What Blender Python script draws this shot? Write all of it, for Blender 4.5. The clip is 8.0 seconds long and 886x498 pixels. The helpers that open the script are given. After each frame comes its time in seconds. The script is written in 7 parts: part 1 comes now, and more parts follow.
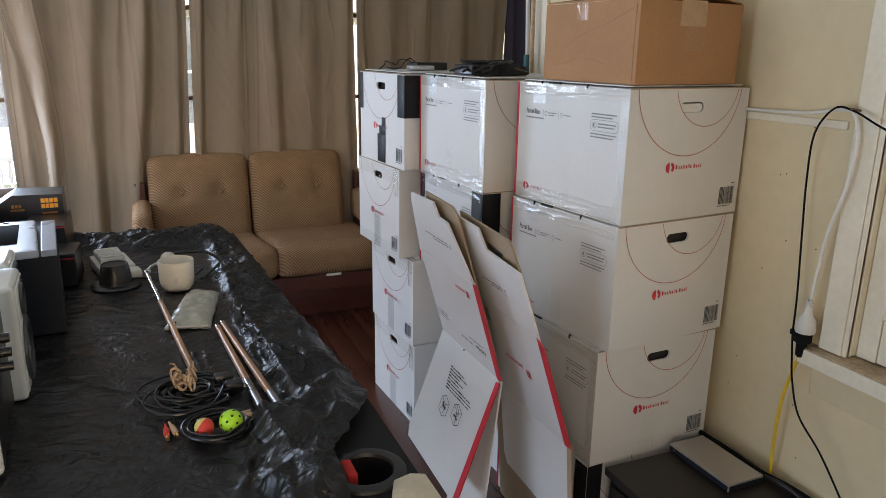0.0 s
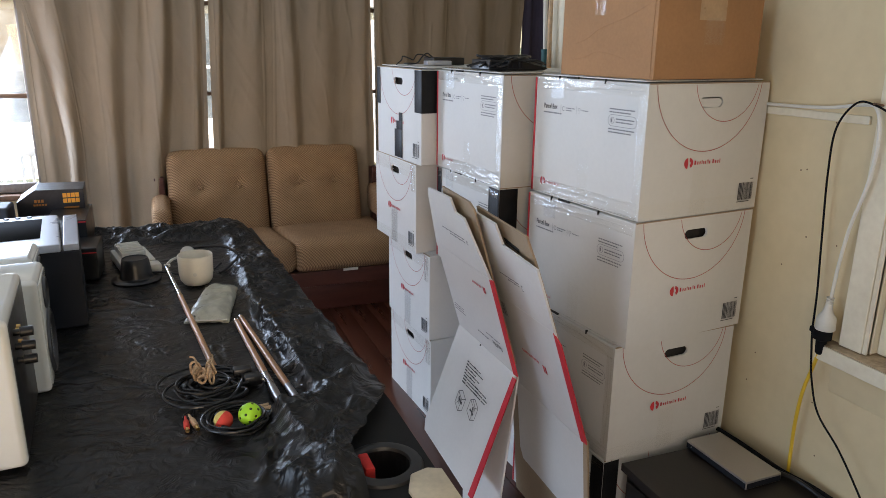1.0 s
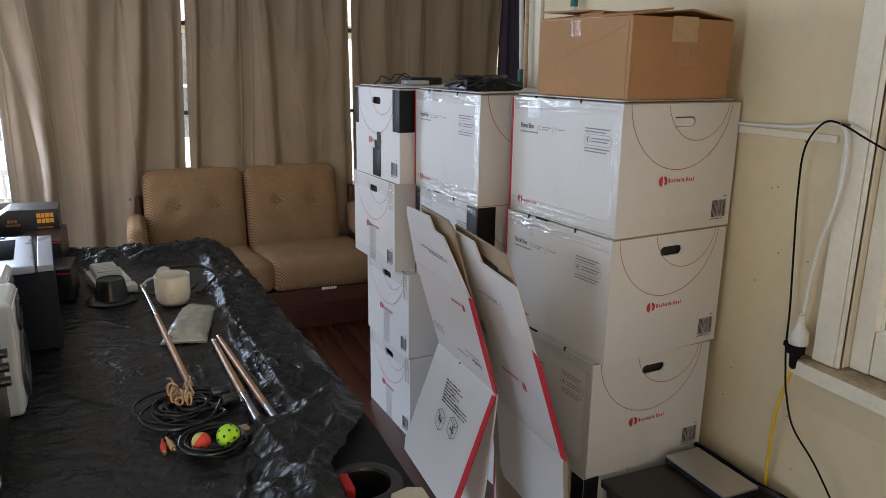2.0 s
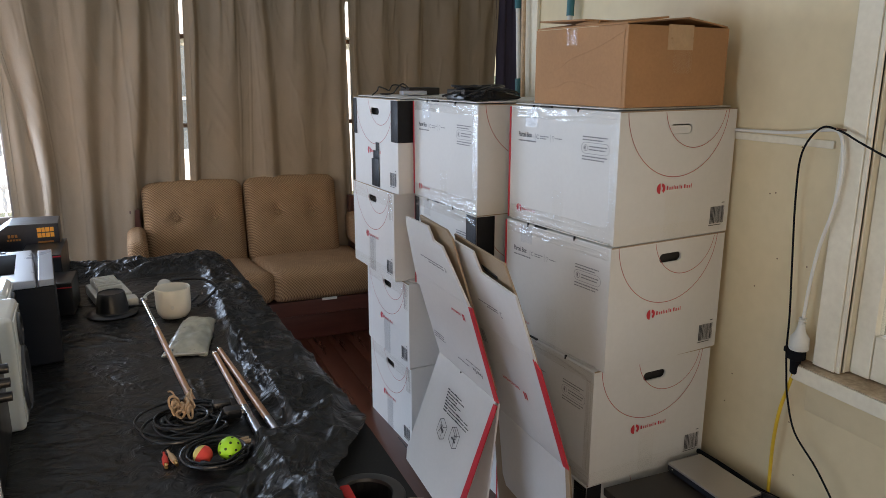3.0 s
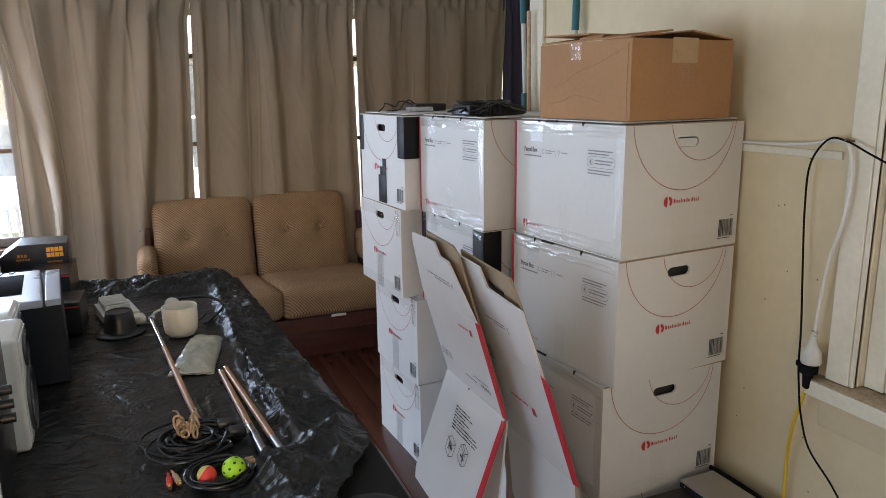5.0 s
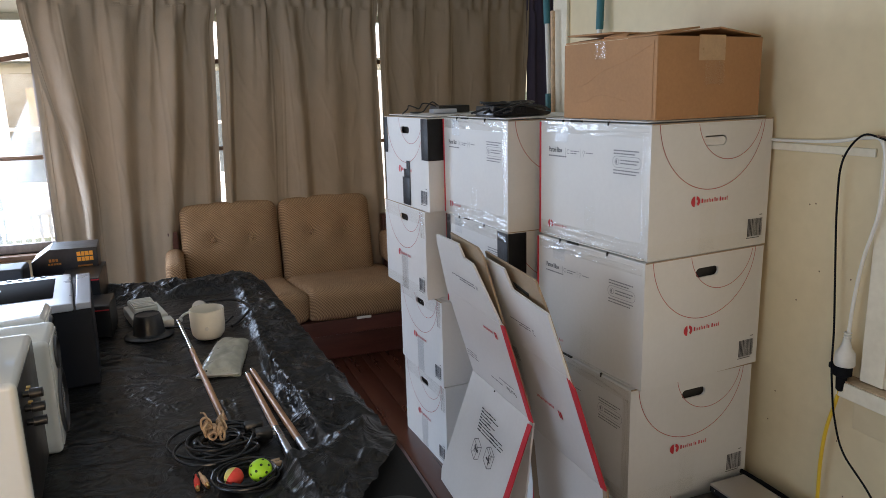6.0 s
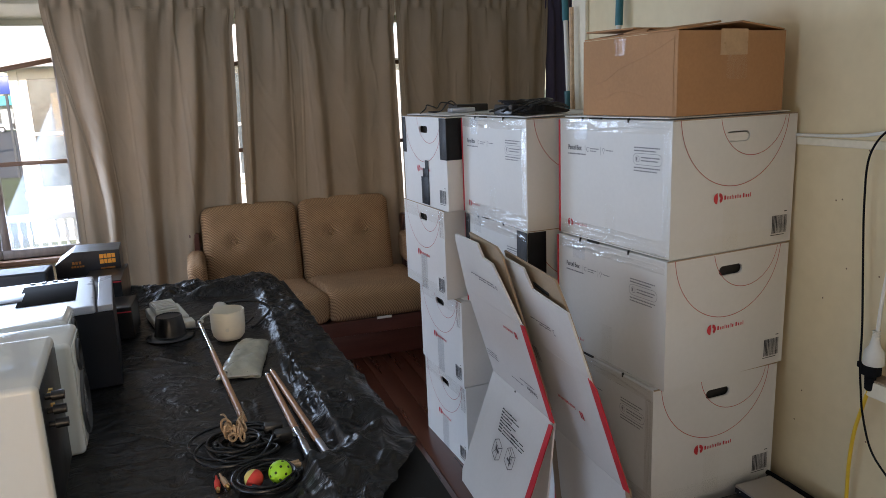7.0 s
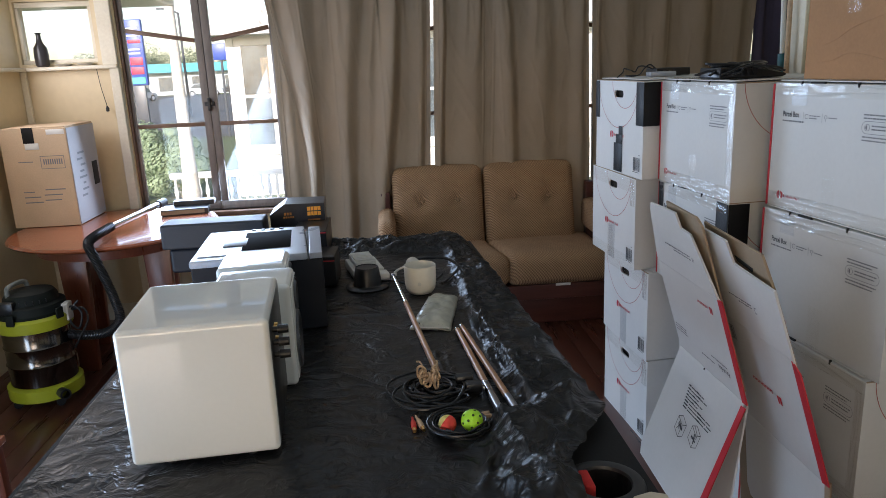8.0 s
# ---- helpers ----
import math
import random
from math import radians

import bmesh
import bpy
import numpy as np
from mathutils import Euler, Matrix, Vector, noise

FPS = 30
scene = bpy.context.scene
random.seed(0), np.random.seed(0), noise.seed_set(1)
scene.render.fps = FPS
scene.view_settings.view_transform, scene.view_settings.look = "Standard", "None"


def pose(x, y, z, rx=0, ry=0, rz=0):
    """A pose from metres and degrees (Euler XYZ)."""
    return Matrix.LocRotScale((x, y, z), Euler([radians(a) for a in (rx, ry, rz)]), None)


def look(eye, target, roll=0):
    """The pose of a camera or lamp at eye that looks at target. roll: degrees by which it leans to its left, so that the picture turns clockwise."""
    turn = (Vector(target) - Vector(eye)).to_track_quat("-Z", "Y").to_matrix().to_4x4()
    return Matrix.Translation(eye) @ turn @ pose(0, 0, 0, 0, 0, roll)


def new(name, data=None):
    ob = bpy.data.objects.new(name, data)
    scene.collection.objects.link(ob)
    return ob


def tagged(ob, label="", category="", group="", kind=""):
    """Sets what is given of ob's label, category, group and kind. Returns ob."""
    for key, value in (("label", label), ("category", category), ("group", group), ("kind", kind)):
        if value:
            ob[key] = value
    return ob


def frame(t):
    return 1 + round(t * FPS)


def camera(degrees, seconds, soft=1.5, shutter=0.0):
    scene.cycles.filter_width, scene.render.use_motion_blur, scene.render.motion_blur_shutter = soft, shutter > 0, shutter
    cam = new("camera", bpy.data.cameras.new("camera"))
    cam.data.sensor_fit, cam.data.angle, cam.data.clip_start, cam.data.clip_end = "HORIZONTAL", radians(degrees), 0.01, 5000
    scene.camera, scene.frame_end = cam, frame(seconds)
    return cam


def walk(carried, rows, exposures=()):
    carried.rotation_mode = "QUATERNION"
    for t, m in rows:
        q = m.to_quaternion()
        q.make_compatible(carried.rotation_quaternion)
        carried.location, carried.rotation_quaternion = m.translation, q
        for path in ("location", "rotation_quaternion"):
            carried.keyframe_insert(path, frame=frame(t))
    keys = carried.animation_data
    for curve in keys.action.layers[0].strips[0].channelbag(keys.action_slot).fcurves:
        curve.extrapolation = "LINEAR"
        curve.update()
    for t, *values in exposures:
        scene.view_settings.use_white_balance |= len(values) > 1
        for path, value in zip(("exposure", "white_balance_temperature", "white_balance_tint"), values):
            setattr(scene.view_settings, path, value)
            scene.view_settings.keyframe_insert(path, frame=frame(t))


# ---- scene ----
cam = camera(63.15, 8.0, soft=0.6)
PATH = [
    (0.0, pose(0.0, 0.0, 1.5625, 74.616, -0.826, -22.621)),
    (0.5, pose(0.0001, -0.0009, 1.5616, 73.934, -0.562, -21.469)),
    (1.0, pose(-0.0029, -0.0023, 1.5647, 74.188, -0.642, -21.335)),
    (1.5, pose(-0.0055, -0.0028, 1.5659, 74.970, -0.692, -22.220)),
    (2.0, pose(-0.0072, -0.0089, 1.5681, 75.632, -0.731, -23.096)),
    (3.5, pose(-0.0049, -0.0147, 1.5736, 76.590, 0.178, -23.126)),
    (4.0, pose(-0.0008, -0.0163, 1.5745, 76.904, 0.238, -22.968)),
    (5.5, pose(0.0141, -0.0079, 1.5722, 77.658, 1.149, -21.838)),
    (6.0, pose(0.0140, -0.0057, 1.5714, 77.690, 1.475, -20.650)),
    (6.5, pose(0.0240, 0.0005, 1.5717, 77.719, 1.859, -19.920)),
    (7.0, pose(0.0225, 0.0038, 1.5706, 77.673, 2.261, -19.156)),
    (7.5, pose(0.0120, 0.0068, 1.5650, 77.041, 2.302, -15.551)),
    (8.0, pose(-0.0365, -0.0045, 1.5647, 75.636, 2.352, -5.159)),
]
walk(cam, PATH, exposures=[(0.0, 1.18, 6900, 21), (0.6, 1.30, 6850, 21), (1.0, 1.25, 6850, 21), (1.5, 1.10, 6900, 21), (2.0, 1.02, 6900, 21), (3.5, 1.12, 6850, 21), (4.0, 1.17, 6800, 21), (5.5, 1.17, 6800, 21), (6.5, 0.94, 6750, 21), (7.0, 0.90, 6600, 21), (8.0, 0.86, 6420, 19)])

# ---- light ----
SUN_AZIMUTH, SUN_HEIGHT = 190.0, 21.0   # compass bearing with +y as north
world = bpy.data.worlds.new("sky")
scene.world = world
world.use_nodes = True
wn = world.node_tree.nodes
sky = wn.new("ShaderNodeTexSky")
sky.sky_type = "NISHITA"
sky.sun_disc = False
sky.sun_elevation = radians(SUN_HEIGHT)
sky.sun_rotation = radians(SUN_AZIMUTH)
wn["Background"].inputs["Strength"].default_value = 0.14
world.node_tree.links.new(sky.outputs[0], wn["Background"].inputs["Color"])

sun_data = bpy.data.lights.new("sun", "SUN")
sun_data.energy, sun_data.angle, sun_data.color = 5.0, radians(0.5), (1.0, 0.93, 0.82)
az, el = radians(SUN_AZIMUTH), radians(SUN_HEIGHT)
sun_from = Vector((math.sin(az) * math.cos(el), math.cos(az) * math.cos(el), math.sin(el)))
sun_lamp = new("sun", sun_data)
sun_lamp.matrix_world = look(sun_from * 30, (0, 0, 0))


def window_light(name, eye, target, w, h, watts, color):
    """An area lamp standing in for sky light at an opening."""
    d = bpy.data.lights.new(name, "AREA")
    d.shape, d.size, d.size_y, d.energy, d.color = "RECTANGLE", w, h, watts, color
    ob = new(name, d)
    ob.matrix_world = look(eye, target)
    return ob


# fill lamp low in the added door, for blue light on the lower boxes
window_light("west_fill_light", (-2.17, 1.2, 0.72), (0, 1.2, 0.72), 2.0, 1.25, 32.0, (0.52, 0.75, 1.0))
window_light("west_far_window_light", (-2.17, 4.0, 1.80), (-0.6, 4.3, 1.5), 0.75, 0.5, 5.5, (0.97, 0.98, 1.0))
# unseen fill lamp; it overlaps the wall between the added south openings
window_light("south_fill_light", (-0.95, -2.28, 1.00), (0.5, 1.2, 0.75), 1.30, 1.40, 5.5, (1.0, 0.95, 0.87))
window_light("east_window_light", (1.70, 0.72, 1.40), (0.9, 0.80, 1.1), 0.85, 0.95, 0.5, (1.0, 0.96, 0.88))
window_light("north_window_light", (-1.12, 4.69, 1.28), (-0.2, 2.6, 0.8), 0.80, 1.08, 23, (0.55, 0.76, 1.0))


# ---- materials ----
def mat(name, col, rough=0.6, metal=0.0, var=0.12, scale=6.0, fine=90.0, bump=0.08, spec=0.5, coat=0.0,
        stretch=(1, 1, 1), depth=0.002, tint=None, island=0.0, translucent=0.0):
    """A surface with broad stains and fine grain; sizes in features a metre."""
    m = bpy.data.materials.new(name)
    m.use_nodes = True
    nt = m.node_tree
    nd, lk = nt.nodes, nt.links
    bs = nd["Principled BSDF"]
    tc, mp = nd.new("ShaderNodeTexCoord"), nd.new("ShaderNodeMapping")
    mp.inputs["Scale"].default_value = stretch
    lk.new(tc.outputs["Object"], mp.inputs["Vector"])
    n1, n2 = nd.new("ShaderNodeTexNoise"), nd.new("ShaderNodeTexNoise")
    n1.inputs["Scale"].default_value, n1.inputs["Detail"].default_value = scale, 5
    n2.inputs["Scale"].default_value, n2.inputs["Detail"].default_value = fine, 3
    lk.new(mp.outputs[0], n1.inputs["Vector"])
    lk.new(mp.outputs[0], n2.inputs["Vector"])
    add = nd.new("ShaderNodeMath")
    add.operation = "MULTIPLY_ADD"
    add.inputs[1].default_value, add.inputs[2].default_value = 0.35, 0.0
    lk.new(n2.outputs[0], add.inputs[0])
    s = nd.new("ShaderNodeMath")
    s.operation = "MULTIPLY_ADD"
    s.inputs[1].default_value = 0.65
    lk.new(n1.outputs[0], s.inputs[0])
    lk.new(add.outputs[0], s.inputs[2])
    ramp = nd.new("ShaderNodeValToRGB")
    lo = [max(0.0, c * (1 - var)) for c in (tint or col)]
    hi = [min(1.0, c * (1 + var)) for c in col]
    ramp.color_ramp.elements[0].position, ramp.color_ramp.elements[1].position = 0.32, 0.68
    ramp.color_ramp.elements[0].color, ramp.color_ramp.elements[1].color = (*lo, 1), (*hi, 1)
    lk.new(s.outputs[0], ramp.inputs[0])
    out = ramp.outputs[0]
    if island:
        oi, hv = nd.new("ShaderNodeObjectInfo"), nd.new("ShaderNodeHueSaturation")
        mr = nd.new("ShaderNodeMapRange")
        mr.inputs["To Min"].default_value, mr.inputs["To Max"].default_value = 1 - island, 1 + island
        lk.new(oi.outputs["Random"], mr.inputs[0])
        lk.new(mr.outputs[0], hv.inputs["Value"])
        lk.new(out, hv.inputs["Color"])
        out = hv.outputs[0]
    lk.new(out, bs.inputs["Base Color"])
    rr = nd.new("ShaderNodeMapRange")
    spread = min(0.1, rough * 0.4)
    rr.inputs["To Min"].default_value, rr.inputs["To Max"].default_value = rough - spread, min(1, rough + spread)
    lk.new(n1.outputs[0], rr.inputs[0])
    lk.new(rr.outputs[0], bs.inputs["Roughness"])
    bs.inputs["Metallic"].default_value = metal
    bs.inputs["Specular IOR Level"].default_value = spec
    bs.inputs["Coat Weight"].default_value = coat
    bs.inputs["Coat Roughness"].default_value = 0.04
    if bump:
        b = nd.new("ShaderNodeBump")
        b.inputs["Strength"].default_value, b.inputs["Distance"].default_value = bump, depth
        lk.new(s.outputs[0], b.inputs["Height"])
        lk.new(b.outputs[0], bs.inputs["Normal"])
    if translucent:
        tr, mx = nd.new("ShaderNodeBsdfTranslucent"), nd.new("ShaderNodeMixShader")
        lk.new(out, tr.inputs["Color"])
        mx.inputs[0].default_value = translucent
        lk.new(bs.outputs[0], mx.inputs[1])
        lk.new(tr.outputs[0], mx.inputs[2])
        lk.new(mx.outputs[0], nd["Material Output"].inputs["Surface"])
    return m


def clear(name, tint, rough, share, veil=0.0):
    """Thin clear film or glass: part transparent, part glossy by Fresnel, with a milky veil for dust and glare."""
    m = bpy.data.materials.new(name)
    m.use_nodes = True
    nt = m.node_tree
    nd, lk = nt.nodes, nt.links
    t, g, mx, fr, pw, mul = (nd.new(k) for k in ("ShaderNodeBsdfTransparent", "ShaderNodeBsdfGlossy", "ShaderNodeMixShader",
                                                 "ShaderNodeLayerWeight", "ShaderNodeMath", "ShaderNodeMath"))
    t.inputs["Color"].default_value = (*tint, 1)
    g.inputs["Roughness"].default_value = rough
    n, b = nd.new("ShaderNodeTexNoise"), nd.new("ShaderNodeBump")
    n.inputs["Scale"].default_value = 45
    b.inputs["Strength"].default_value = 0.3 if rough > 0.03 else 0.0
    lk.new(n.outputs[0], b.inputs["Height"])
    lk.new(b.outputs[0], g.inputs["Normal"])
    fr.inputs["Blend"].default_value = 0.5
    pw.operation, mul.operation = "POWER", "MULTIPLY_ADD"
    pw.inputs[1].default_value = 3.0
    lk.new(fr.outputs["Facing"], pw.inputs[0])
    lk.new(pw.outputs[0], mul.inputs[0])
    mul.inputs[1].default_value, mul.inputs[2].default_value = share, 0.04 * share
    lk.new(mul.outputs[0], mx.inputs[0])
    lk.new(t.outputs[0], mx.inputs[1])
    lk.new(g.outputs[0], mx.inputs[2])
    out = mx.outputs[0]
    # this milky share pales the view outside, for glare as well as dust
    if veil:
        tr, md, streak, amount = (nd.new(k) for k in ("ShaderNodeBsdfTranslucent", "ShaderNodeMixShader", "ShaderNodeTexNoise", "ShaderNodeMapRange"))
        streak.inputs["Scale"].default_value, streak.inputs["Detail"].default_value = 5, 4
        lk.new(streak.outputs[0], amount.inputs[0])
        amount.inputs["To Min"].default_value, amount.inputs["To Max"].default_value = veil * 0.5, veil * 1.5
        lk.new(amount.outputs[0], md.inputs[0])
        lk.new(out, md.inputs[1])
        lk.new(tr.outputs[0], md.inputs[2])
        out = md.outputs[0]
    lk.new(out, nd["Material Output"].inputs["Surface"])
    return m


def weave(name, col, dark, scale, rough=0.95):
    """Woven cloth: a diagonal rib broken by a cross thread."""
    m = mat(name, col, rough, var=0.15, scale=9, fine=260, bump=0.0, spec=0.15)
    nd, lk = m.node_tree.nodes, m.node_tree.links
    bs = nd["Principled BSDF"]
    tc, mp, wv, mx, b = (nd.new(k) for k in ("ShaderNodeTexCoord", "ShaderNodeMapping", "ShaderNodeTexWave",
                                             "ShaderNodeMixRGB", "ShaderNodeBump"))
    mp.inputs["Scale"].default_value = (1.0, 1.0, 0.8)
    lk.new(tc.outputs["Object"], mp.inputs["Vector"])
    lk.new(mp.outputs[0], wv.inputs["Vector"])
    wv.wave_type, wv.bands_direction = "BANDS", "DIAGONAL"
    wv.inputs["Scale"].default_value, wv.inputs["Distortion"].default_value = scale, 0.9
    wv.inputs["Detail"].default_value, wv.inputs["Detail Scale"].default_value = 2.0, 6.0
    src = bs.inputs["Base Color"].links[0].from_socket
    mx.blend_type = "MIX"
    mx.inputs[2].default_value = (*dark, 1)
    inv = nd.new("ShaderNodeMath")
    inv.operation = "SUBTRACT"
    inv.inputs[0].default_value = 0.95
    m2, w2, mn = nd.new("ShaderNodeMapping"), nd.new("ShaderNodeTexWave"), nd.new("ShaderNodeMath")
    m2.inputs["Scale"].default_value = (1.0, -1.0, -1.0)
    w2.wave_type, w2.bands_direction = "BANDS", "DIAGONAL"
    lk.new(tc.outputs["Object"], m2.inputs["Vector"])
    lk.new(m2.outputs[0], w2.inputs["Vector"])
    w2.inputs["Scale"].default_value, w2.inputs["Distortion"].default_value = scale * 1.0, 1.0
    mn.operation = "MULTIPLY_ADD"
    mn.inputs[1].default_value = 0.40
    lk.new(w2.outputs["Fac"], mn.inputs[0])
    half = nd.new("ShaderNodeMath")
    half.operation = "MULTIPLY"
    half.inputs[1].default_value = 0.60
    lk.new(wv.outputs["Fac"], half.inputs[0])
    lk.new(half.outputs[0], mn.inputs[2])
    lk.new(mn.outputs[0], inv.inputs[1])
    lk.new(inv.outputs[0], mx.inputs[0])
    lk.new(src, mx.inputs[1])
    lk.new(mx.outputs[0], bs.inputs["Base Color"])
    b.inputs["Strength"].default_value, b.inputs["Distance"].default_value = 0.5, 0.003
    lk.new(wv.outputs["Fac"], b.inputs["Height"])
    lk.new(b.outputs[0], bs.inputs["Normal"])
    return m


M_WALL = mat("cream_paint", (0.70, 0.58, 0.37), 0.45, var=0.035, scale=1.6, fine=25, bump=0.05, depth=0.002, tint=(0.66, 0.54, 0.335))
M_TRIM = mat("cream_gloss_trim", (0.76, 0.70, 0.56), 0.35, var=0.06, scale=5, fine=60, bump=0.015, tint=(0.70, 0.63, 0.48))
M_SILL = mat("worn_sill_paint", (0.50, 0.38, 0.25), 0.65, var=0.18, scale=11, fine=90, bump=0.25, tint=(0.24, 0.155, 0.09))
M_CEIL = mat("ceiling_paint", (0.78, 0.75, 0.68), 0.7, var=0.05)
M_FLOOR = mat("dark_red_timber", (0.080, 0.026, 0.015), 0.30, var=0.18, scale=4, fine=30, bump=0.03, stretch=(5, 0.35, 1), island=0.18)
M_GAP = mat("floor_gap", (0.012, 0.008, 0.006), 0.9, var=0.2)
M_SASH = mat("grey_window_timber", (0.20, 0.17, 0.15), 0.5, var=0.25, scale=9, fine=80, bump=0.12, stretch=(4, 4, 0.6))
M_SASHB = mat("brown_sash_bar", (0.16, 0.09, 0.055), 0.4, var=0.3, scale=9, fine=80, bump=0.1)
M_GLASS = clear("hazed_window_glass", (0.97, 0.98, 0.98), 0.0, 0.5, 0.045)
M_CURTAIN = mat("taupe_blockout_curtain", (0.305, 0.232, 0.158), 0.62, var=0.10, scale=4, fine=160, bump=0.10, spec=0.35, translucent=0.08)
M_PURPLE = mat("dark_purple_curtain", (0.055, 0.045, 0.075), 0.9, var=0.2, scale=5, fine=150, bump=0.1)
M_SOFA = weave("brown_tweed", (0.45, 0.285, 0.16), (0.155, 0.082, 0.043), 38)
M_SOFAWOOD = mat("dark_red_sofa_timber", (0.085, 0.026, 0.018), 0.35, var=0.3, scale=6, fine=60, bump=0.06, stretch=(0.6, 5, 5))
M_LABEL = mat("white_label", (0.75, 0.73, 0.68), 0.7, var=0.05)
M_PLASTIC = mat("black_plastic_sheet", (0.0135, 0.013, 0.0125), 0.34, var=0.3, scale=10, fine=60, bump=0.0, spec=0.27)


def crinkle(m):
    """Sharp small creases, at two sizes, in the film's surface."""
    nd, lk = m.node_tree.nodes, m.node_tree.links
    tc, nz, ad = nd.new("ShaderNodeTexCoord"), nd.new("ShaderNodeTexNoise"), nd.new("ShaderNodeVectorMath")
    nz.inputs["Scale"].default_value, nz.inputs["Detail"].default_value = 7, 3
    lk.new(tc.outputs["Object"], nz.inputs["Vector"])
    sc = nd.new("ShaderNodeVectorMath")
    sc.operation = "SCALE"
    sc.inputs["Scale"].default_value = 0.25
    lk.new(nz.outputs["Color"], sc.inputs[0])
    lk.new(tc.outputs["Object"], ad.inputs[0])
    lk.new(sc.outputs[0], ad.inputs[1])
    at = nd.new("ShaderNodeAttribute")
    at.attribute_name = "crumple"
    prev = None
    for size, dist, strength in (((5, 16, 8), 0.006, 0.12), ((16, 40, 24), 0.003, 0.10), ((50, 80, 55), 0.0012, 0.06)):
        mp, no, sb_, ab, bp, mr = (nd.new(k) for k in ("ShaderNodeMapping", "ShaderNodeTexNoise", "ShaderNodeMath", "ShaderNodeMath", "ShaderNodeBump", "ShaderNodeMapRange"))
        mp.inputs["Scale"].default_value = size
        mp.inputs["Rotation"].default_value = (0, 0, 0.25)
        no.inputs["Scale"].default_value, no.inputs["Detail"].default_value = 1.0, 1.0
        sb_.operation, ab.operation = "SUBTRACT", "ABSOLUTE"
        sb_.inputs[1].default_value = 0.5
        lk.new(ad.outputs[0], mp.inputs["Vector"])
        lk.new(mp.outputs[0], no.inputs["Vector"])
        lk.new(no.outputs[0], sb_.inputs[0])
        lk.new(sb_.outputs[0], ab.inputs[0])
        bp.inputs["Distance"].default_value = dist * 6
        lk.new(at.outputs["Fac"], mr.inputs[0])
        mr.inputs["To Min"].default_value, mr.inputs["To Max"].default_value = strength * 1.3, min(1.0, strength * 2.0)
        lk.new(mr.outputs[0], bp.inputs["Strength"])
        bp.invert = True
        lk.new(ab.outputs[0], bp.inputs["Height"])
        if prev:
            lk.new(prev.outputs[0], bp.inputs["Normal"])
        prev = bp
    patch, keep = nd.new("ShaderNodeTexNoise"), nd.new("ShaderNodeMapRange")
    patch.inputs["Scale"].default_value, patch.inputs["Detail"].default_value = 14, 2
    lk.new(tc.outputs["Object"], patch.inputs["Vector"])
    lk.new(patch.outputs[0], keep.inputs[0])
    keep.inputs["From Min"].default_value, keep.inputs["From Max"].default_value = 0.40, 0.62
    keep.inputs["To Min"].default_value = 0.15
    for size, turn, dist, rest in (((9, 24, 12), 0.5, 0.010, 0.42), ((34, 18, 24), 0.2, 0.008, 0.22), ((46, 90, 60), -0.4, 0.0022, 0.45)):
        mp, vo, bp, mr = (nd.new(k) for k in ("ShaderNodeMapping", "ShaderNodeTexVoronoi", "ShaderNodeBump", "ShaderNodeMapRange"))
        mp.inputs["Scale"].default_value = size
        mp.inputs["Rotation"].default_value = (0, 0, turn)
        vo.distance = "MANHATTAN"
        vo.inputs["Scale"].default_value = 1.0
        lk.new(ad.outputs[0], mp.inputs["Vector"])
        lk.new(mp.outputs[0], vo.inputs["Vector"])
        lk.new(vo.outputs["Distance"], bp.inputs["Height"])
        bp.inputs["Distance"].default_value = dist
        lk.new(at.outputs["Fac"], mr.inputs[0])
        mr.inputs["To Min"].default_value, mr.inputs["To Max"].default_value = rest, 0.8
        mu = nd.new("ShaderNodeMath")
        mu.operation = "MULTIPLY"
        lk.new(mr.outputs[0], mu.inputs[0])
        lk.new(keep.outputs[0], mu.inputs[1])
        lk.new(mu.outputs[0], bp.inputs["Strength"])
        lk.new(prev.outputs[0], bp.inputs["Normal"])
        prev = bp
    lk.new(prev.outputs[0], nd["Principled BSDF"].inputs["Normal"])


crinkle(M_PLASTIC)
M_TABLETOP = mat("black_table_vinyl", (0.014, 0.014, 0.014), 0.6, var=0.3, scale=12, fine=140, bump=0.1, spec=0.2)
M_TABLEWOOD = mat("black_table_side", (0.022, 0.020, 0.019), 0.5, var=0.3, scale=6, fine=90, bump=0.08)
M_MATTEB = mat("matte_black_plastic", (0.010, 0.010, 0.011), 0.9, var=0.2, spec=0.06)
M_RING = mat("pocket_ring_grey", (0.018, 0.018, 0.018), 0.45, var=0.2)
M_RED = mat("red_felt", (0.55, 0.025, 0.02), 0.85, var=0.2, fine=200)
M_CAP = mat("corner_cap_beige", (0.62, 0.53, 0.38), 0.4, var=0.15, scale=20)
M_BOX = mat("white_carton_board", (0.64, 0.635, 0.615), 0.55, var=0.035, scale=5, fine=70, bump=0.07, spec=0.35)
M_KRAFT = mat("kraft_board", (0.40, 0.213, 0.104), 0.8, var=0.10, scale=5, fine=120, bump=0.1, spec=0.2)
M_KRAFTO = mat("light_tan_board", (0.64, 0.47, 0.31), 0.8, var=0.10, scale=5, fine=120, bump=0.1, spec=0.2)
M_LGREYB = mat("pale_blue_grey_plastic", (0.40, 0.44, 0.52), 0.3, var=0.05, scale=10, fine=180, bump=0.03)
M_KRAFTL = mat("pale_kraft_board", (0.33, 0.25, 0.17), 0.8, var=0.10, scale=5, fine=120, bump=0.1, spec=0.2)
M_PALE = mat("pale_grey_board", (0.42, 0.41, 0.42), 0.75, var=0.08, scale=5, fine=120, bump=0.08)
M_REDINK = mat("red_ink", (0.56, 0.03, 0.042), 0.5, var=0.06)
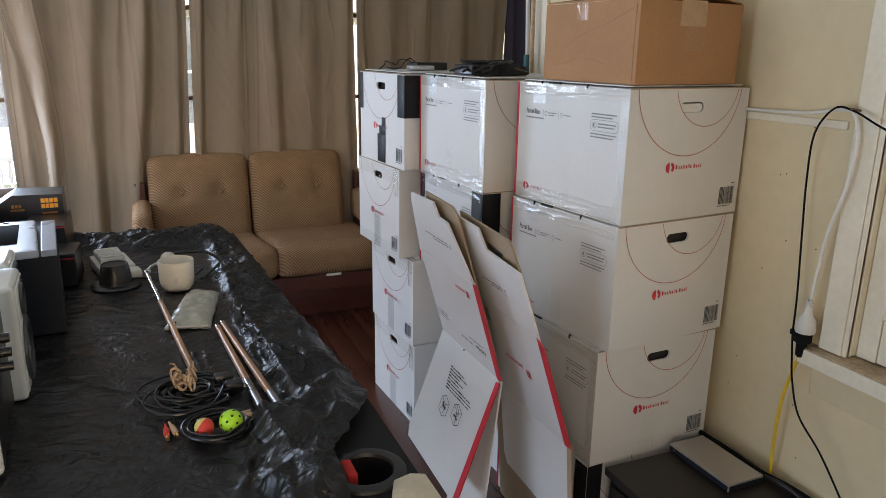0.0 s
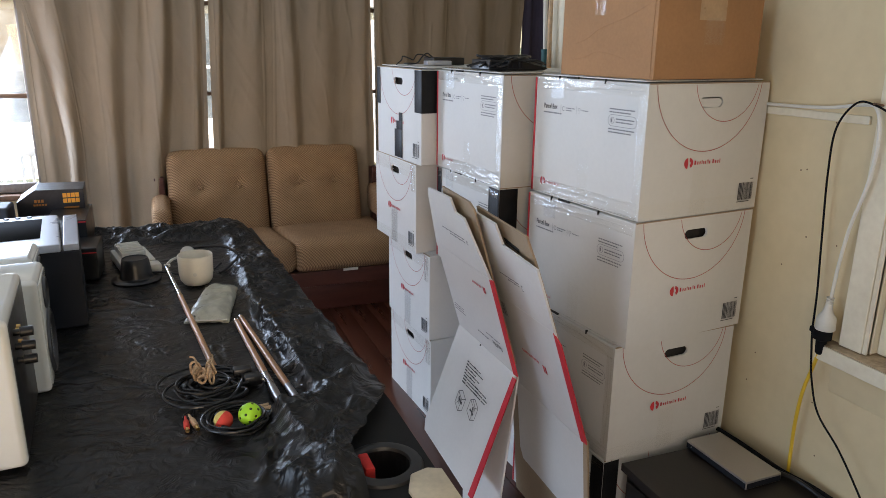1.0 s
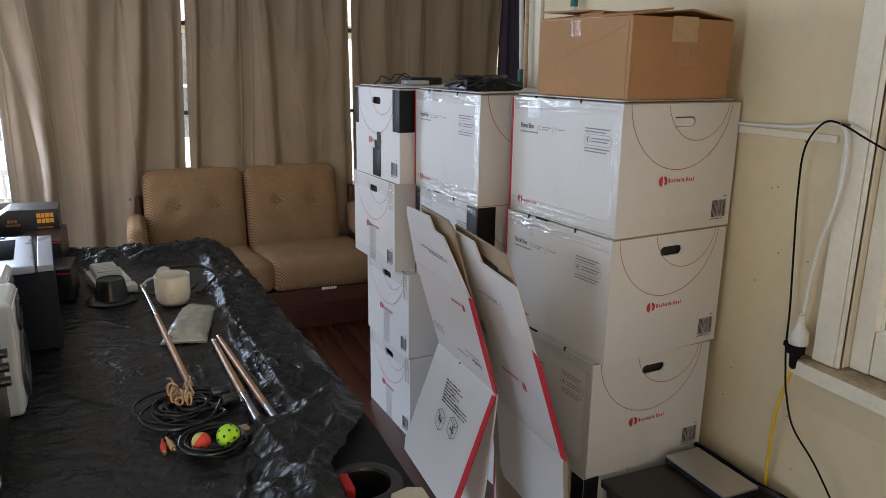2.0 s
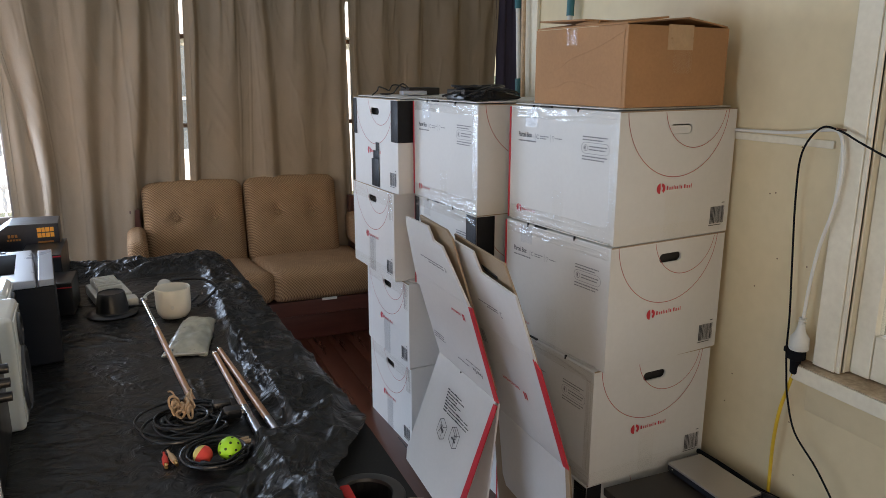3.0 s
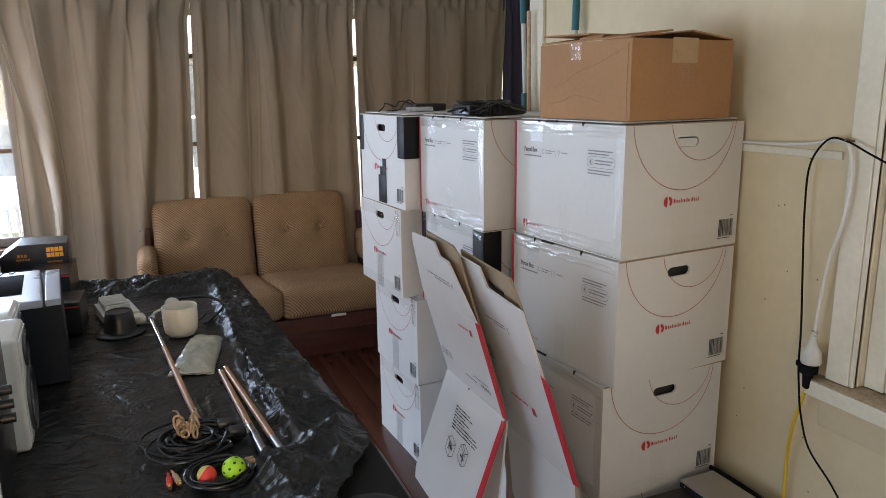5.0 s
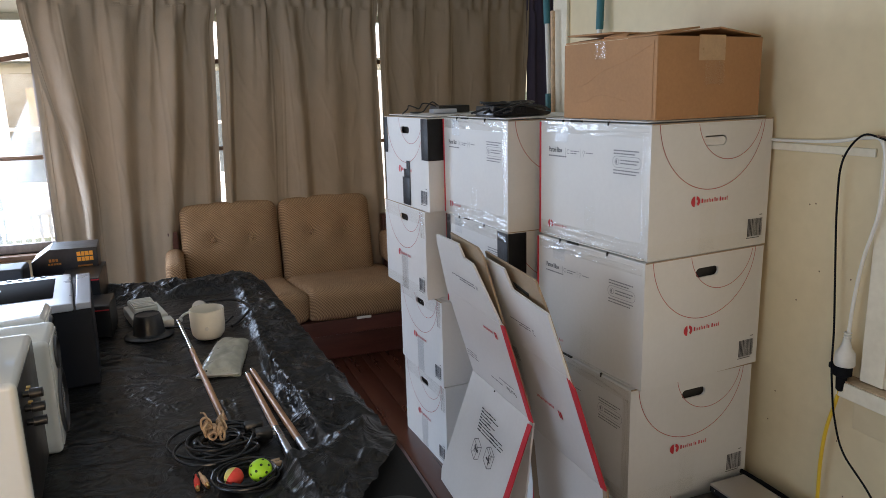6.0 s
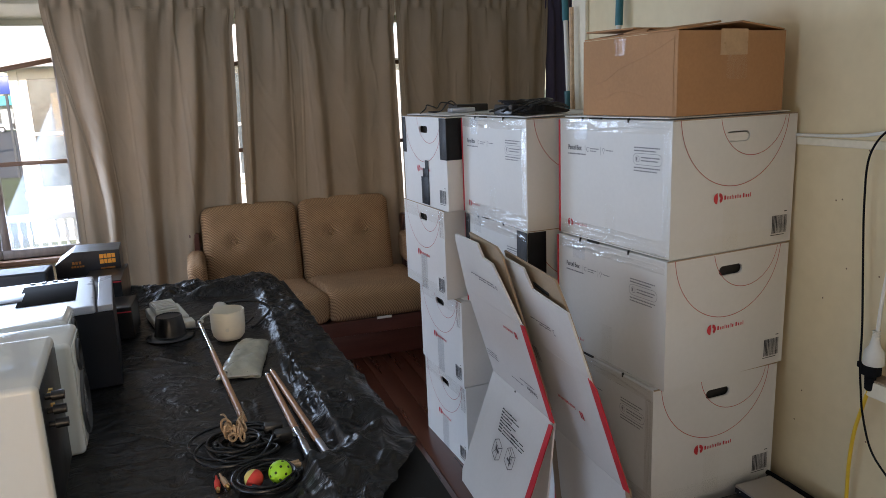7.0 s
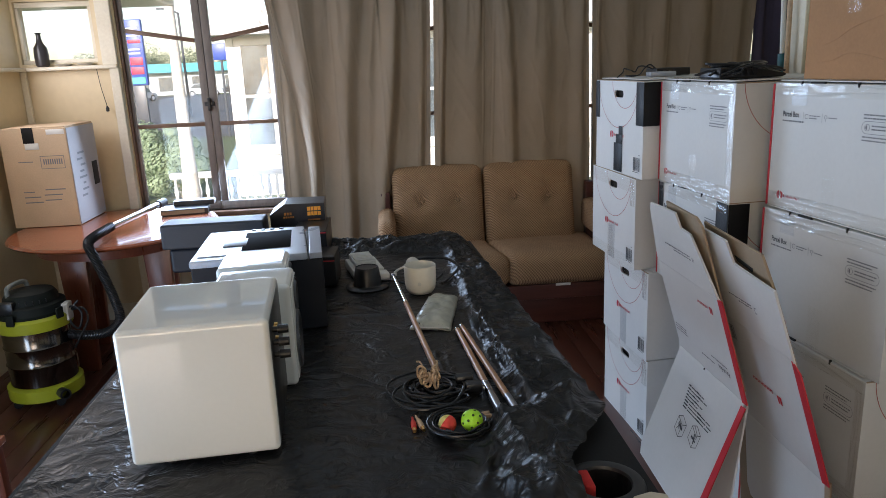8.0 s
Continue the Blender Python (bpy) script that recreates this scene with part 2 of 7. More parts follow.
M_ARCINK = mat("red_line_ink", (0.40, 0.075, 0.07), 0.5, var=0.06)
M_BLACKINK = mat("black_ink", (0.05, 0.05, 0.055), 0.6, var=0.1)
M_GREYINK = mat("grey_ink", (0.20, 0.20, 0.21), 0.6, var=0.1)
# near-black colour stands for the shade inside box holes and slots
M_DARKIN = mat("box_inside_shade", (0.03, 0.028, 0.026), 0.9, var=0.2)
M_TAPE = clear("clear_packing_tape", (0.985, 0.982, 0.97), 0.13, 0.95)
M_TAPEW = clear("milky_tape_scrap", (0.93, 0.94, 0.95), 0.25, 0.6)
M_TAPEM = mat("yellowed_milky_tape", (0.46, 0.30, 0.17), 0.3, var=0.12, scale=25, fine=120, bump=0.1)
M_TAPEF = clear("faint_clear_tape", (0.995, 0.993, 0.985), 0.12, 0.3)
M_BTAPE = mat("black_cloth_tape", (0.010, 0.010, 0.011), 0.5, var=0.3, scale=20, fine=160, bump=0.5, spec=0.22, depth=0.004)
M_BLACKP = mat("black_plastic", (0.014, 0.014, 0.015), 0.35, var=0.2, scale=14, fine=150, bump=0.05)
M_DGREY = mat("charcoal_plastic", (0.016, 0.018, 0.024), 0.45, var=0.15, scale=14, fine=200, bump=0.08, spec=0.25)
M_LGREY = mat("light_grey_plastic", (0.44, 0.47, 0.54), 0.3, var=0.06, scale=10, fine=180, bump=0.04)
M_MGREY = mat("mid_grey_plastic", (0.075, 0.08, 0.09), 0.4, var=0.08, scale=10, fine=180, bump=0.04)
M_INK = mat("dark_grey_scanner_plastic", (0.038, 0.040, 0.046), 0.5, var=0.1, scale=10, fine=180, bump=0.05, spec=0.3)
M_GLOSSW = mat("white_gloss_lacquer", (0.80, 0.805, 0.77), 0.04, var=0.02, scale=3, bump=0.0, coat=0.25)
M_CONE = mat("speaker_cone", (0.02, 0.02, 0.022), 0.5, var=0.2)
M_GOLD = mat("brass_terminal", (0.75, 0.50, 0.20), 0.3, metal=1.0, var=0.15)
M_STEEL = mat("brushed_steel", (0.15, 0.135, 0.12), 0.14, metal=1.0, var=0.1, scale=8, fine=80, stretch=(1, 1, 6))
M_CHROME = mat("chrome_tube", (0.72, 0.74, 0.78), 0.12, metal=1.0, var=0.05)
M_STEELD = mat("dark_chrome_grip", (0.40, 0.40, 0.42), 0.28, metal=1.0, var=0.1)
M_COPPER = mat("copper_cue", (0.50, 0.26, 0.13), 0.35, metal=0.15, var=0.2, scale=10, fine=80, stretch=(1, 0.2, 1))
M_SILVER = mat("silver_aluminium", (0.50, 0.47, 0.44), 0.38, metal=0.7, var=0.05, fine=220)
M_CERAMIC = mat("off_white_plastic_cup", (0.70, 0.66, 0.56), 0.4, var=0.05, scale=8)
M_OFFW = mat("off_white_plastic", (0.62, 0.60, 0.54), 0.45, var=0.06, scale=12)
M_BAG = mat("frosted_plastic_bag", (0.40, 0.40, 0.33), 0.3, var=0.25, scale=18, fine=70, bump=0.2, depth=0.005)
M_STRING = mat("tan_cord", (0.55, 0.38, 0.24), 0.85, var=0.2, scale=60, fine=300, bump=0.3)
M_GREENB = mat("lime_plastic_ball", (0.42, 0.80, 0.03), 0.45, var=0.05)
M_HOLE = mat("ball_hole_shade", (0.03, 0.06, 0.01), 0.8, var=0.1)
M_REDB = mat("red_ball_felt", (0.75, 0.07, 0.05), 0.85, var=0.12, fine=200, bump=0.2)
M_YELB = mat("yellow_ball_felt", (0.72, 0.58, 0.18), 0.85, var=0.12, fine=200, bump=0.2)
M_WOOD = mat("red_brown_table_timber", (0.30, 0.085, 0.035), 0.22, var=0.28, scale=4, fine=40, bump=0.04, stretch=(0.7, 5, 5), coat=0.3)
M_WOODD = mat("dark_table_leg_timber", (0.15, 0.04, 0.02), 0.3, var=0.3, scale=4, fine=40, bump=0.04, stretch=(5, 5, 0.7))
M_VACY = mat("lime_vacuum_plastic", (0.38, 0.40, 0.02), 0.4, var=0.08)
M_OFFG = mat("weathered_grey_plastic", (0.20, 0.21, 0.19), 0.55, var=0.1)
M_VACG = mat("dark_green_grey_plastic", (0.009, 0.012, 0.010), 0.6, var=0.15, spec=0.2)
M_CORDY = mat("yellow_cord", (0.75, 0.48, 0.03), 0.45, var=0.08)
M_CORDW = mat("white_cord", (0.70, 0.68, 0.62), 0.45, var=0.05)
M_TEAL = mat("teal_grip", (0.02, 0.13, 0.15), 0.55, var=0.15)
M_BLUEBOX = mat("dark_printed_card", (0.025, 0.022, 0.024), 0.35, var=0.3, scale=25)
M_ORANGE = mat("orange_print", (0.85, 0.32, 0.03), 0.5, var=0.1)
M_BROWNP = mat("brown_print", (0.42, 0.16, 0.03), 0.5, var=0.3, scale=40)
M_CABINET = mat("black_brown_cabinet", (0.022, 0.018, 0.016), 0.42, var=0.25, scale=8, fine=120, bump=0.06)
M_BOTTLE = mat("dark_bottle_glass", (0.04, 0.038, 0.04), 0.3, var=0.2)
M_GRASS = mat("outdoor_grass", (0.10, 0.14, 0.05), 0.9, var=0.3, scale=0.8, fine=6, bump=0.2, tint=(0.13, 0.12, 0.06))
M_ROAD = mat("road_asphalt", (0.10, 0.10, 0.10), 0.9, var=0.2, scale=0.6, fine=20)
M_HOUSE = mat("white_weatherboard", (0.82, 0.82, 0.80), 0.6, var=0.05, scale=1, fine=20)
M_HGLASS = mat("far_window_pane", (0.10, 0.12, 0.13), 0.15, var=0.4, scale=3, fine=12)
M_ROOF = mat("grey_metal_roof", (0.42, 0.42, 0.42), 0.5, var=0.1)
M_TRUNK = mat("palm_trunk", (0.60, 0.56, 0.50), 0.9, var=0.2, scale=3, fine=16, bump=0.3, stretch=(1, 1, 5))
M_LEAF = mat("hedge_leaf", (0.33, 0.42, 0.26), 0.6, var=0.3, scale=2, fine=8, translucent=0.4)
M_FARLEAF = mat("far_tree_leaf", (0.16, 0.20, 0.12), 0.8, var=0.3, scale=0.7, fine=3)
M_SIGNB = mat("blue_sign", (0.03, 0.07, 0.32), 0.4, var=0.06)
M_SIGNR = mat("red_sign_digits", (0.80, 0.04, 0.08), 0.5, var=0.05)
M_SIGNG = mat("green_sign_panel", (0.05, 0.40, 0.28), 0.5, var=0.05)
M_CAR = mat("silver_car_paint", (0.45, 0.48, 0.52), 0.25, metal=0.3, var=0.05, coat=0.5)
M_TYRE = mat("tyre_rubber", (0.02, 0.02, 0.02), 0.8, var=0.2)
M_SHOP = mat("far_shop_wall", (0.45, 0.50, 0.53), 0.7, var=0.15, scale=0.5)
M_AWN = mat("teal_shop_fascia", (0.05, 0.32, 0.42), 0.6, var=0.1)


# ---- mesh helpers ----
def finish(name, bm, material, parent=None, label="", smooth=False):
    me = bpy.data.meshes.new(name)
    bm.normal_update()
    bm.to_mesh(me)
    bm.free()
    if isinstance(material, (list, tuple)):
        for m in material:
            me.materials.append(m)
    else:
        me.materials.append(material)
    if smooth:
        me.shade_smooth()
        me.set_sharp_from_angle(angle=radians(40))
    ob = new(name, me)
    if parent:
        ob.parent = parent
    if label:
        tagged(ob, label)
    return ob


CRISP = ("cabinet", "body", "box", "top_cover", "side_cover", "case", "carcass", "top", "scanner_lid", "carton", "table_top", "arm_frame", "front_rail", "lid", "sash_stile", "sash_rail", "window_sill", "casing_head", "drawer_front", "cover")


def part(name, bm, material, parent, label="", smooth=True, kind=""):
    ob = finish(name, bm, material, parent, label, smooth)
    if kind:
        tagged(ob, label, kind=kind)
    if smooth and name in CRISP:
        even_normals(ob)
    return ob


def even_normals(ob):
    """Flat faces reflect flat between rounded edges."""
    md = ob.modifiers.new("even_normals", "WEIGHTED_NORMAL")
    md.keep_sharp = True
    return ob


def thing(name, label, category, m=None, group="", kind=""):
    ob = new(name)
    ob.empty_display_size = 0.05
    if m is not None:
        ob.matrix_world = m
    return tagged(ob, label, category, group, kind)


def again(ob, name, parent, x=0, y=0, z=0, rz=0):
    """Another part on the same mesh."""
    o = new(name, ob.data)
    o.parent = parent
    o.matrix_basis = pose(x, y, z, 0, 0, rz)
    return o


def box(size, at=(0, 0, 0), bevel=0.0, seg=2, bm=None, m=None):
    """A box of that size, centred at a point, with rounded edges."""
    own = bmesh.new()
    bmesh.ops.create_cube(own, size=1.0, matrix=Matrix.LocRotScale(None, None, size))
    if bevel:
        bmesh.ops.bevel(own, geom=own.edges[:], offset=bevel, segments=seg, profile=0.5, affect="EDGES", clamp_overlap=True)
    bmesh.ops.transform(own, matrix=Matrix.Translation(at), verts=own.verts)
    if m is not None:
        bmesh.ops.transform(own, matrix=m, verts=own.verts)
    return join(bm, own)


def join(bm, own):
    if bm is None:
        return own
    me = bpy.data.meshes.new("join")
    own.to_mesh(me)
    own.free()
    bm.from_mesh(me)
    bpy.data.meshes.remove(me)
    return bm


def span(a, b, bevel=0.0, bm=None, seg=2):
    """A box from corner a to corner b."""
    a, b = Vector(a), Vector(b)
    d = b - a
    return box((abs(d.x), abs(d.y), abs(d.z)), (a + b) / 2, bevel, seg, bm)


def lathe(profile, n=32, m=None, bm=None):
    """Turns (radius, height) pairs about z."""
    own = bmesh.new()
    rings = []
    for r, z in profile:
        if r < 1e-5:
            rings.append([own.verts.new((0, 0, z))])
        else:
            rings.append([own.verts.new((r * math.cos(2 * math.pi * i / n), r * math.sin(2 * math.pi * i / n), z)) for i in range(n)])
    for a, b in zip(rings, rings[1:]):
        for i in range(n):
            j = (i + 1) % n
            f = [a[i % len(a)], a[j % len(a)], b[j % len(b)], b[i % len(b)]]
            f = list(dict.fromkeys(f))
            if len(f) > 2:
                own.faces.new(f)
    bmesh.ops.recalc_face_normals(own, faces=own.faces)
    if m is not None:
        bmesh.ops.transform(own, matrix=m, verts=own.verts)
    return join(bm, own)


def smooth_path(points, steps=6):
    """Catmull-Rom through points."""
    p = [Vector(q) for q in points]
    p = [p[0] * 2 - p[1]] + p + [p[-1] * 2 - p[-2]]
    out = []
    for i in range(1, len(p) - 2):
        for k in range(steps):
            t = k / steps
            out.append(0.5 * ((2 * p[i]) + (p[i + 1] - p[i - 1]) * t + (2 * p[i - 1] - 5 * p[i] + 4 * p[i + 1] - p[i + 2]) * t * t
                              + (3 * p[i] - p[i - 1] - 3 * p[i + 1] + p[i + 2]) * t ** 3))
    out.append(p[-2])
    return out


def tube(points, r, n=8, steps=6, bm=None, r2=None):
    """A round cord along a path."""
    pts = smooth_path(points, steps) if steps > 1 else [Vector(q) for q in points]
    own = bmesh.new()
    rings = []
    side = None
    for i, p in enumerate(pts):
        d = (pts[min(i + 1, len(pts) - 1)] - pts[max(i - 1, 0)]).normalized()
        if side is None:
            side = d.orthogonal().normalized()
        side = (side - d * side.dot(d)).normalized()
        up = d.cross(side)
        rr = r if r2 is None else r + (r2 - r) * i / (len(pts) - 1)
        rings.append([own.verts.new(p + (side * math.cos(2 * math.pi * k / n) + up * math.sin(2 * math.pi * k / n)) * rr) for k in range(n)])
    for a, b in zip(rings, rings[1:]):
        for k in range(n):
            own.faces.new((a[k], a[(k + 1) % n], b[(k + 1) % n], b[k]))
    own.faces.new(rings[0][::-1])
    own.faces.new(rings[-1])
    bmesh.ops.recalc_face_normals(own, faces=own.faces)
    return join(bm, own)


def prism(poly, thick, m=None, bm=None, bevel=0.0):
    """A flat plate from a 2D outline (x, y), thickened along z."""
    own = bmesh.new()
    f = own.faces.new([own.verts.new((x, y, 0)) for x, y in poly])
    r = bmesh.ops.extrude_face_region(own, geom=[f])
    bmesh.ops.translate(own, vec=(0, 0, thick), verts=[v for v in r["geom"] if isinstance(v, bmesh.types.BMVert)])
    bmesh.ops.recalc_face_normals(own, faces=own.faces)
    if bevel:
        bmesh.ops.bevel(own, geom=own.edges[:], offset=bevel, segments=2, profile=0.5, affect="EDGES", clamp_overlap=True)
    if m is not None:
        bmesh.ops.transform(own, matrix=m, verts=own.verts)
    return join(bm, own)


def arc_strip(cx, cy, r, a0, a1, w, n=40, m=None, bm=None):
    """A thin printed arc in the xy plane."""
    own = bmesh.new()
    prev = None
    for i in range(n + 1):
        a = radians(a0 + (a1 - a0) * i / n)
        pr = [own.verts.new((cx + q * math.cos(a), cy + q * math.sin(a), 0)) for q in (r - w / 2, r + w / 2)]
        if prev:
            own.faces.new((prev[0], prev[1], pr[1], pr[0]))
        prev = pr
    if m is not None:
        bmesh.ops.transform(own, matrix=m, verts=own.verts)
    return join(bm, own)


def flat(x0, y0, x1, y1, m=None, bm=None):
    own = bmesh.new()
    own.faces.new([own.verts.new(v) for v in ((x0, y0, 0), (x1, y0, 0), (x1, y1, 0), (x0, y1, 0))])
    if m is not None:
        bmesh.ops.transform(own, matrix=m, verts=own.verts)
    return join(bm, own)


def words(text, size, m, name, material, parent):
    """Printed words, as a mesh, in the xy plane of m."""
    cu = bpy.data.curves.new(name, "FONT")
    cu.body, cu.size, cu.offset = text, size, size * 0.018
    tmp = bpy.data.objects.new(name, cu)
    me = bpy.data.meshes.new_from_object(tmp)
    bpy.data.objects.remove(tmp)
    bpy.data.curves.remove(cu)
    me.transform(m)
    me.materials.clear()
    me.materials.append(material)
    ob = new(name, me)
    ob.parent = parent
    return ob


def cushion(w, d, h, at, puff=0.03, corner=0.05, m=None, bm=None, n=14, buttons=()):
    """A rounded, slightly bulging cushion; buttons: (x, z) pulled in on its front (-y)."""
    own = bmesh.new()
    bmesh.ops.create_cube(own, size=1.0)
    bmesh.ops.subdivide_edges(own, edges=own.edges[:], cuts=n, use_grid_fill=True)
    for v in own.verts:
        q = Vector((v.co.x * w, v.co.y * d, v.co.z * h))
        inner = Vector((max(-w / 2 + corner, min(w / 2 - corner, q.x)), max(-d / 2 + corner, min(d / 2 - corner, q.y)),
                        max(-h / 2 + corner, min(h / 2 - corner, q.z))))
        off = q - inner
        if off.length > 1e-6:
            q = inner + off.normalized() * min(off.length, corner) if off.length > corner else q
        u, t, s = v.co.x * 2, v.co.y * 2, v.co.z * 2
        q.y += puff * (1 if t > 0 else -1) * (1 - u * u) * (1 - s * s) * abs(t)
        q.z += 0.5 * puff * (1 if s > 0 else -1) * (1 - u * u) * (1 - t * t) * abs(s)
        if v.co.y < 0:
            for bx, bz in buttons:
                q.y += 0.028 * math.exp(-((q.x - bx) ** 2 + (q.z - bz) ** 2) / 0.0016) * (-t if t < 0 else 0)
        v.co = q + Vector(at)
    if m is not None:
        bmesh.ops.transform(own, matrix=m, verts=own.verts)
    return join(bm, own)


# ---- structure ----
GROUND_Z = -0.9
FLOOR_X0, FLOOR_X1, FLOOR_Y0, FLOOR_Y1, CEIL_Z = -2.2, 2.75, -2.3, 4.75, 2.55


def wall(name, label, axis, at, thick, lo, hi, openings):
    """A wall in the plane axis = at, from lo to hi, with openings (a0, a1, z0, z1) right through it."""
    bm = bmesh.new()
    cuts = sorted({lo, hi, *[v for o in openings for v in o[:2]]})
    for a0, a1 in zip(cuts, cuts[1:]):
        mid = (a0 + a1) / 2
        z = 0.0
        for o in sorted((o for o in openings if o[0] < mid < o[1]), key=lambda o: o[2]) + [(0, 0, CEIL_Z, CEIL_Z)]:
            if o[2] - z > 1e-4:
                pa, pb = (at, a0, z), (at + thick, a1, o[2])
                if axis == "y":
                    pa, pb = (a0, at, z), (a1, at + thick, o[2])
                span(pa, pb, bm=bm)
            z = o[3]
    bmesh.ops.remove_doubles(bm, verts=bm.verts, dist=1e-5)
    return tagged(finish(name, bm, M_WALL), label, "wall", kind="structure")


NORTH = [(-2.185, -1.735, 1.665, 2.03), (-1.60, -0.60, 0.70, 2.25), (-0.38, 0.72, 0.70, 2.25), (0.90, 1.96, 0.70, 2.25), (2.02, 2.68, 0.70, 2.25)]
wall("wall_north", "cream painted wall with a row of casement windows", "y", 4.75, 0.12, -2.32, 2.87, NORTH)
wall("wall_east", "worn cream painted wall with small nail holes", "x", 1.656, 0.12, -2.3, 2.90, [(0.25, 1.2055, 0.775, 1.95)])
wall("wall_west", "cream painted wall with a high window and an added, unseen door opening", "x", -2.32, 0.12, -2.3, 4.75,
     [(0.1, 2.3, 0.04, 2.10), (3.6, 4.4, 1.50, 2.10)])
# three unseen openings added: two shape sun patches, the wide one lets light in
wall("wall_south", "cream painted wall, out of view, with openings cut to admit sun", "y", -2.42, 0.12, -2.32, 2.87, [(-1.485, -1.35, 2.285, 2.372), (-1.37, -1.02, 0.25, 0.575), (-1.85, 0.0, 0.93, 1.78)])
wall("wall_east_far", "cream painted wall of the side recess", "x", 2.75, 0.12, 2.90, 4.75, [])
bm = span((1.776, 2.78, 0), (2.87, 2.90, CEIL_Z))
tagged(finish("wall_return", bm, M_WALL), "cream painted return wall", "wall", kind="structure")
bm = span((-2.32, -2.42, CEIL_Z), (2.87, 4.87, CEIL_Z + 0.1))
tagged(finish("ceiling", bm, M_CEIL), "plain off-white painted ceiling", "ceiling", kind="structure")
floor = finish("floor", span((-2.32, -2.42, -0.12), (2.87, 4.87, -0.022)), M_GAP)
tagged(floor, "dark red-brown polished timber floor", "floor", kind="structure")

# corner post and architrave at the end of the right-hand wall
bm = span((1.640, 2.80, 0), (1.656, 2.90, CEIL_Z), 0.003)
span((1.640, 2.90, 0), (1.80, 2.916, CEIL_Z), 0.003, bm)
tagged(finish("trim_wall_end", bm, M_TRIM), "cream gloss corner board at the wall end", "trim", kind="structure")
# picture strip along the wall
tagged(finish("trim_rail", span((1.648, 1.30, 1.384), (1.656, 2.79, 1.405), 0.002), M_TRIM), "thin cream cover strip on the wall", "trim", kind="structure")
tagged(finish("baseboard", span((1.644, -2.3, 0), (1.656, 2.80, 0.11), 0.003), M_TRIM), "cream painted skirting board", "baseboard", kind="structure")
tagged(finish("baseboard_north", span((-2.2, 4.738, 0), (2.75, 4.75, 0.11), 0.003), M_TRIM), "cream painted skirting board", "baseboard", kind="structure")

# window in the right-hand wall: casing, sill, sash
win_e = tagged(finish("window_2", span((1.638, 1.206, 0.806), (1.656, 1.272, 2.05), 0.002), M_TRIM), "cream timber window with wide casing", "window", kind="structure")
part("casing_head", span((1.638, 0.19, 1.953), (1.656, 1.204, 2.05), 0.003), M_TRIM, win_e)
part("window_sill", span((1.604, 0.10, 0.756), (1.74, 1.312, 0.799), 0.004), M_TRIM, win_e, "cream painted sill")
part("worn_sill_top", span((1.606, 0.104, 0.7995), (1.74, 1.308, 0.8035), 0.0015), M_SILL, win_e, "bare brown sill top with flaking paint")
part("apron", span((1.652, 0.12, 0.66), (1.656, 1.29, 0.752), 0.001), M_WALL, win_e)
part("jamb", span((1.658, 1.196, 0.806), (1.774, 1.2055, 1.950), 0.001), M_TRIM, win_e)
for x in (1.642, 1.658):
    part("jamb_bead", span((x, 1.1925, 0.806), (x + 0.006, 1.2055, 1.950), 0.002), M_TRIM, win_e)
bm = span((1.682, 1.140, 0.806), (1.72, 1.194, 1.946), 0.003)
part("sash_stile", bm, M_TRIM, win_e)
part("sash_stile", span((1.682, 0.262, 0.806), (1.72, 0.32, 1.946), 0.003), M_TRIM, win_e)
part("sash_rail", span((1.684, 0.322, 0.808), (1.72, 1.138, 0.925), 0.003), M_TRIM, win_e)
part("sash_rail", span((1.684, 0.322, 1.87), (1.72, 1.138, 1.946), 0.003), M_TRIM, win_e)
part("pane", span((1.700, 0.32, 0.926), (1.704, 1.139, 1.869)), M_GLASS, win_e)


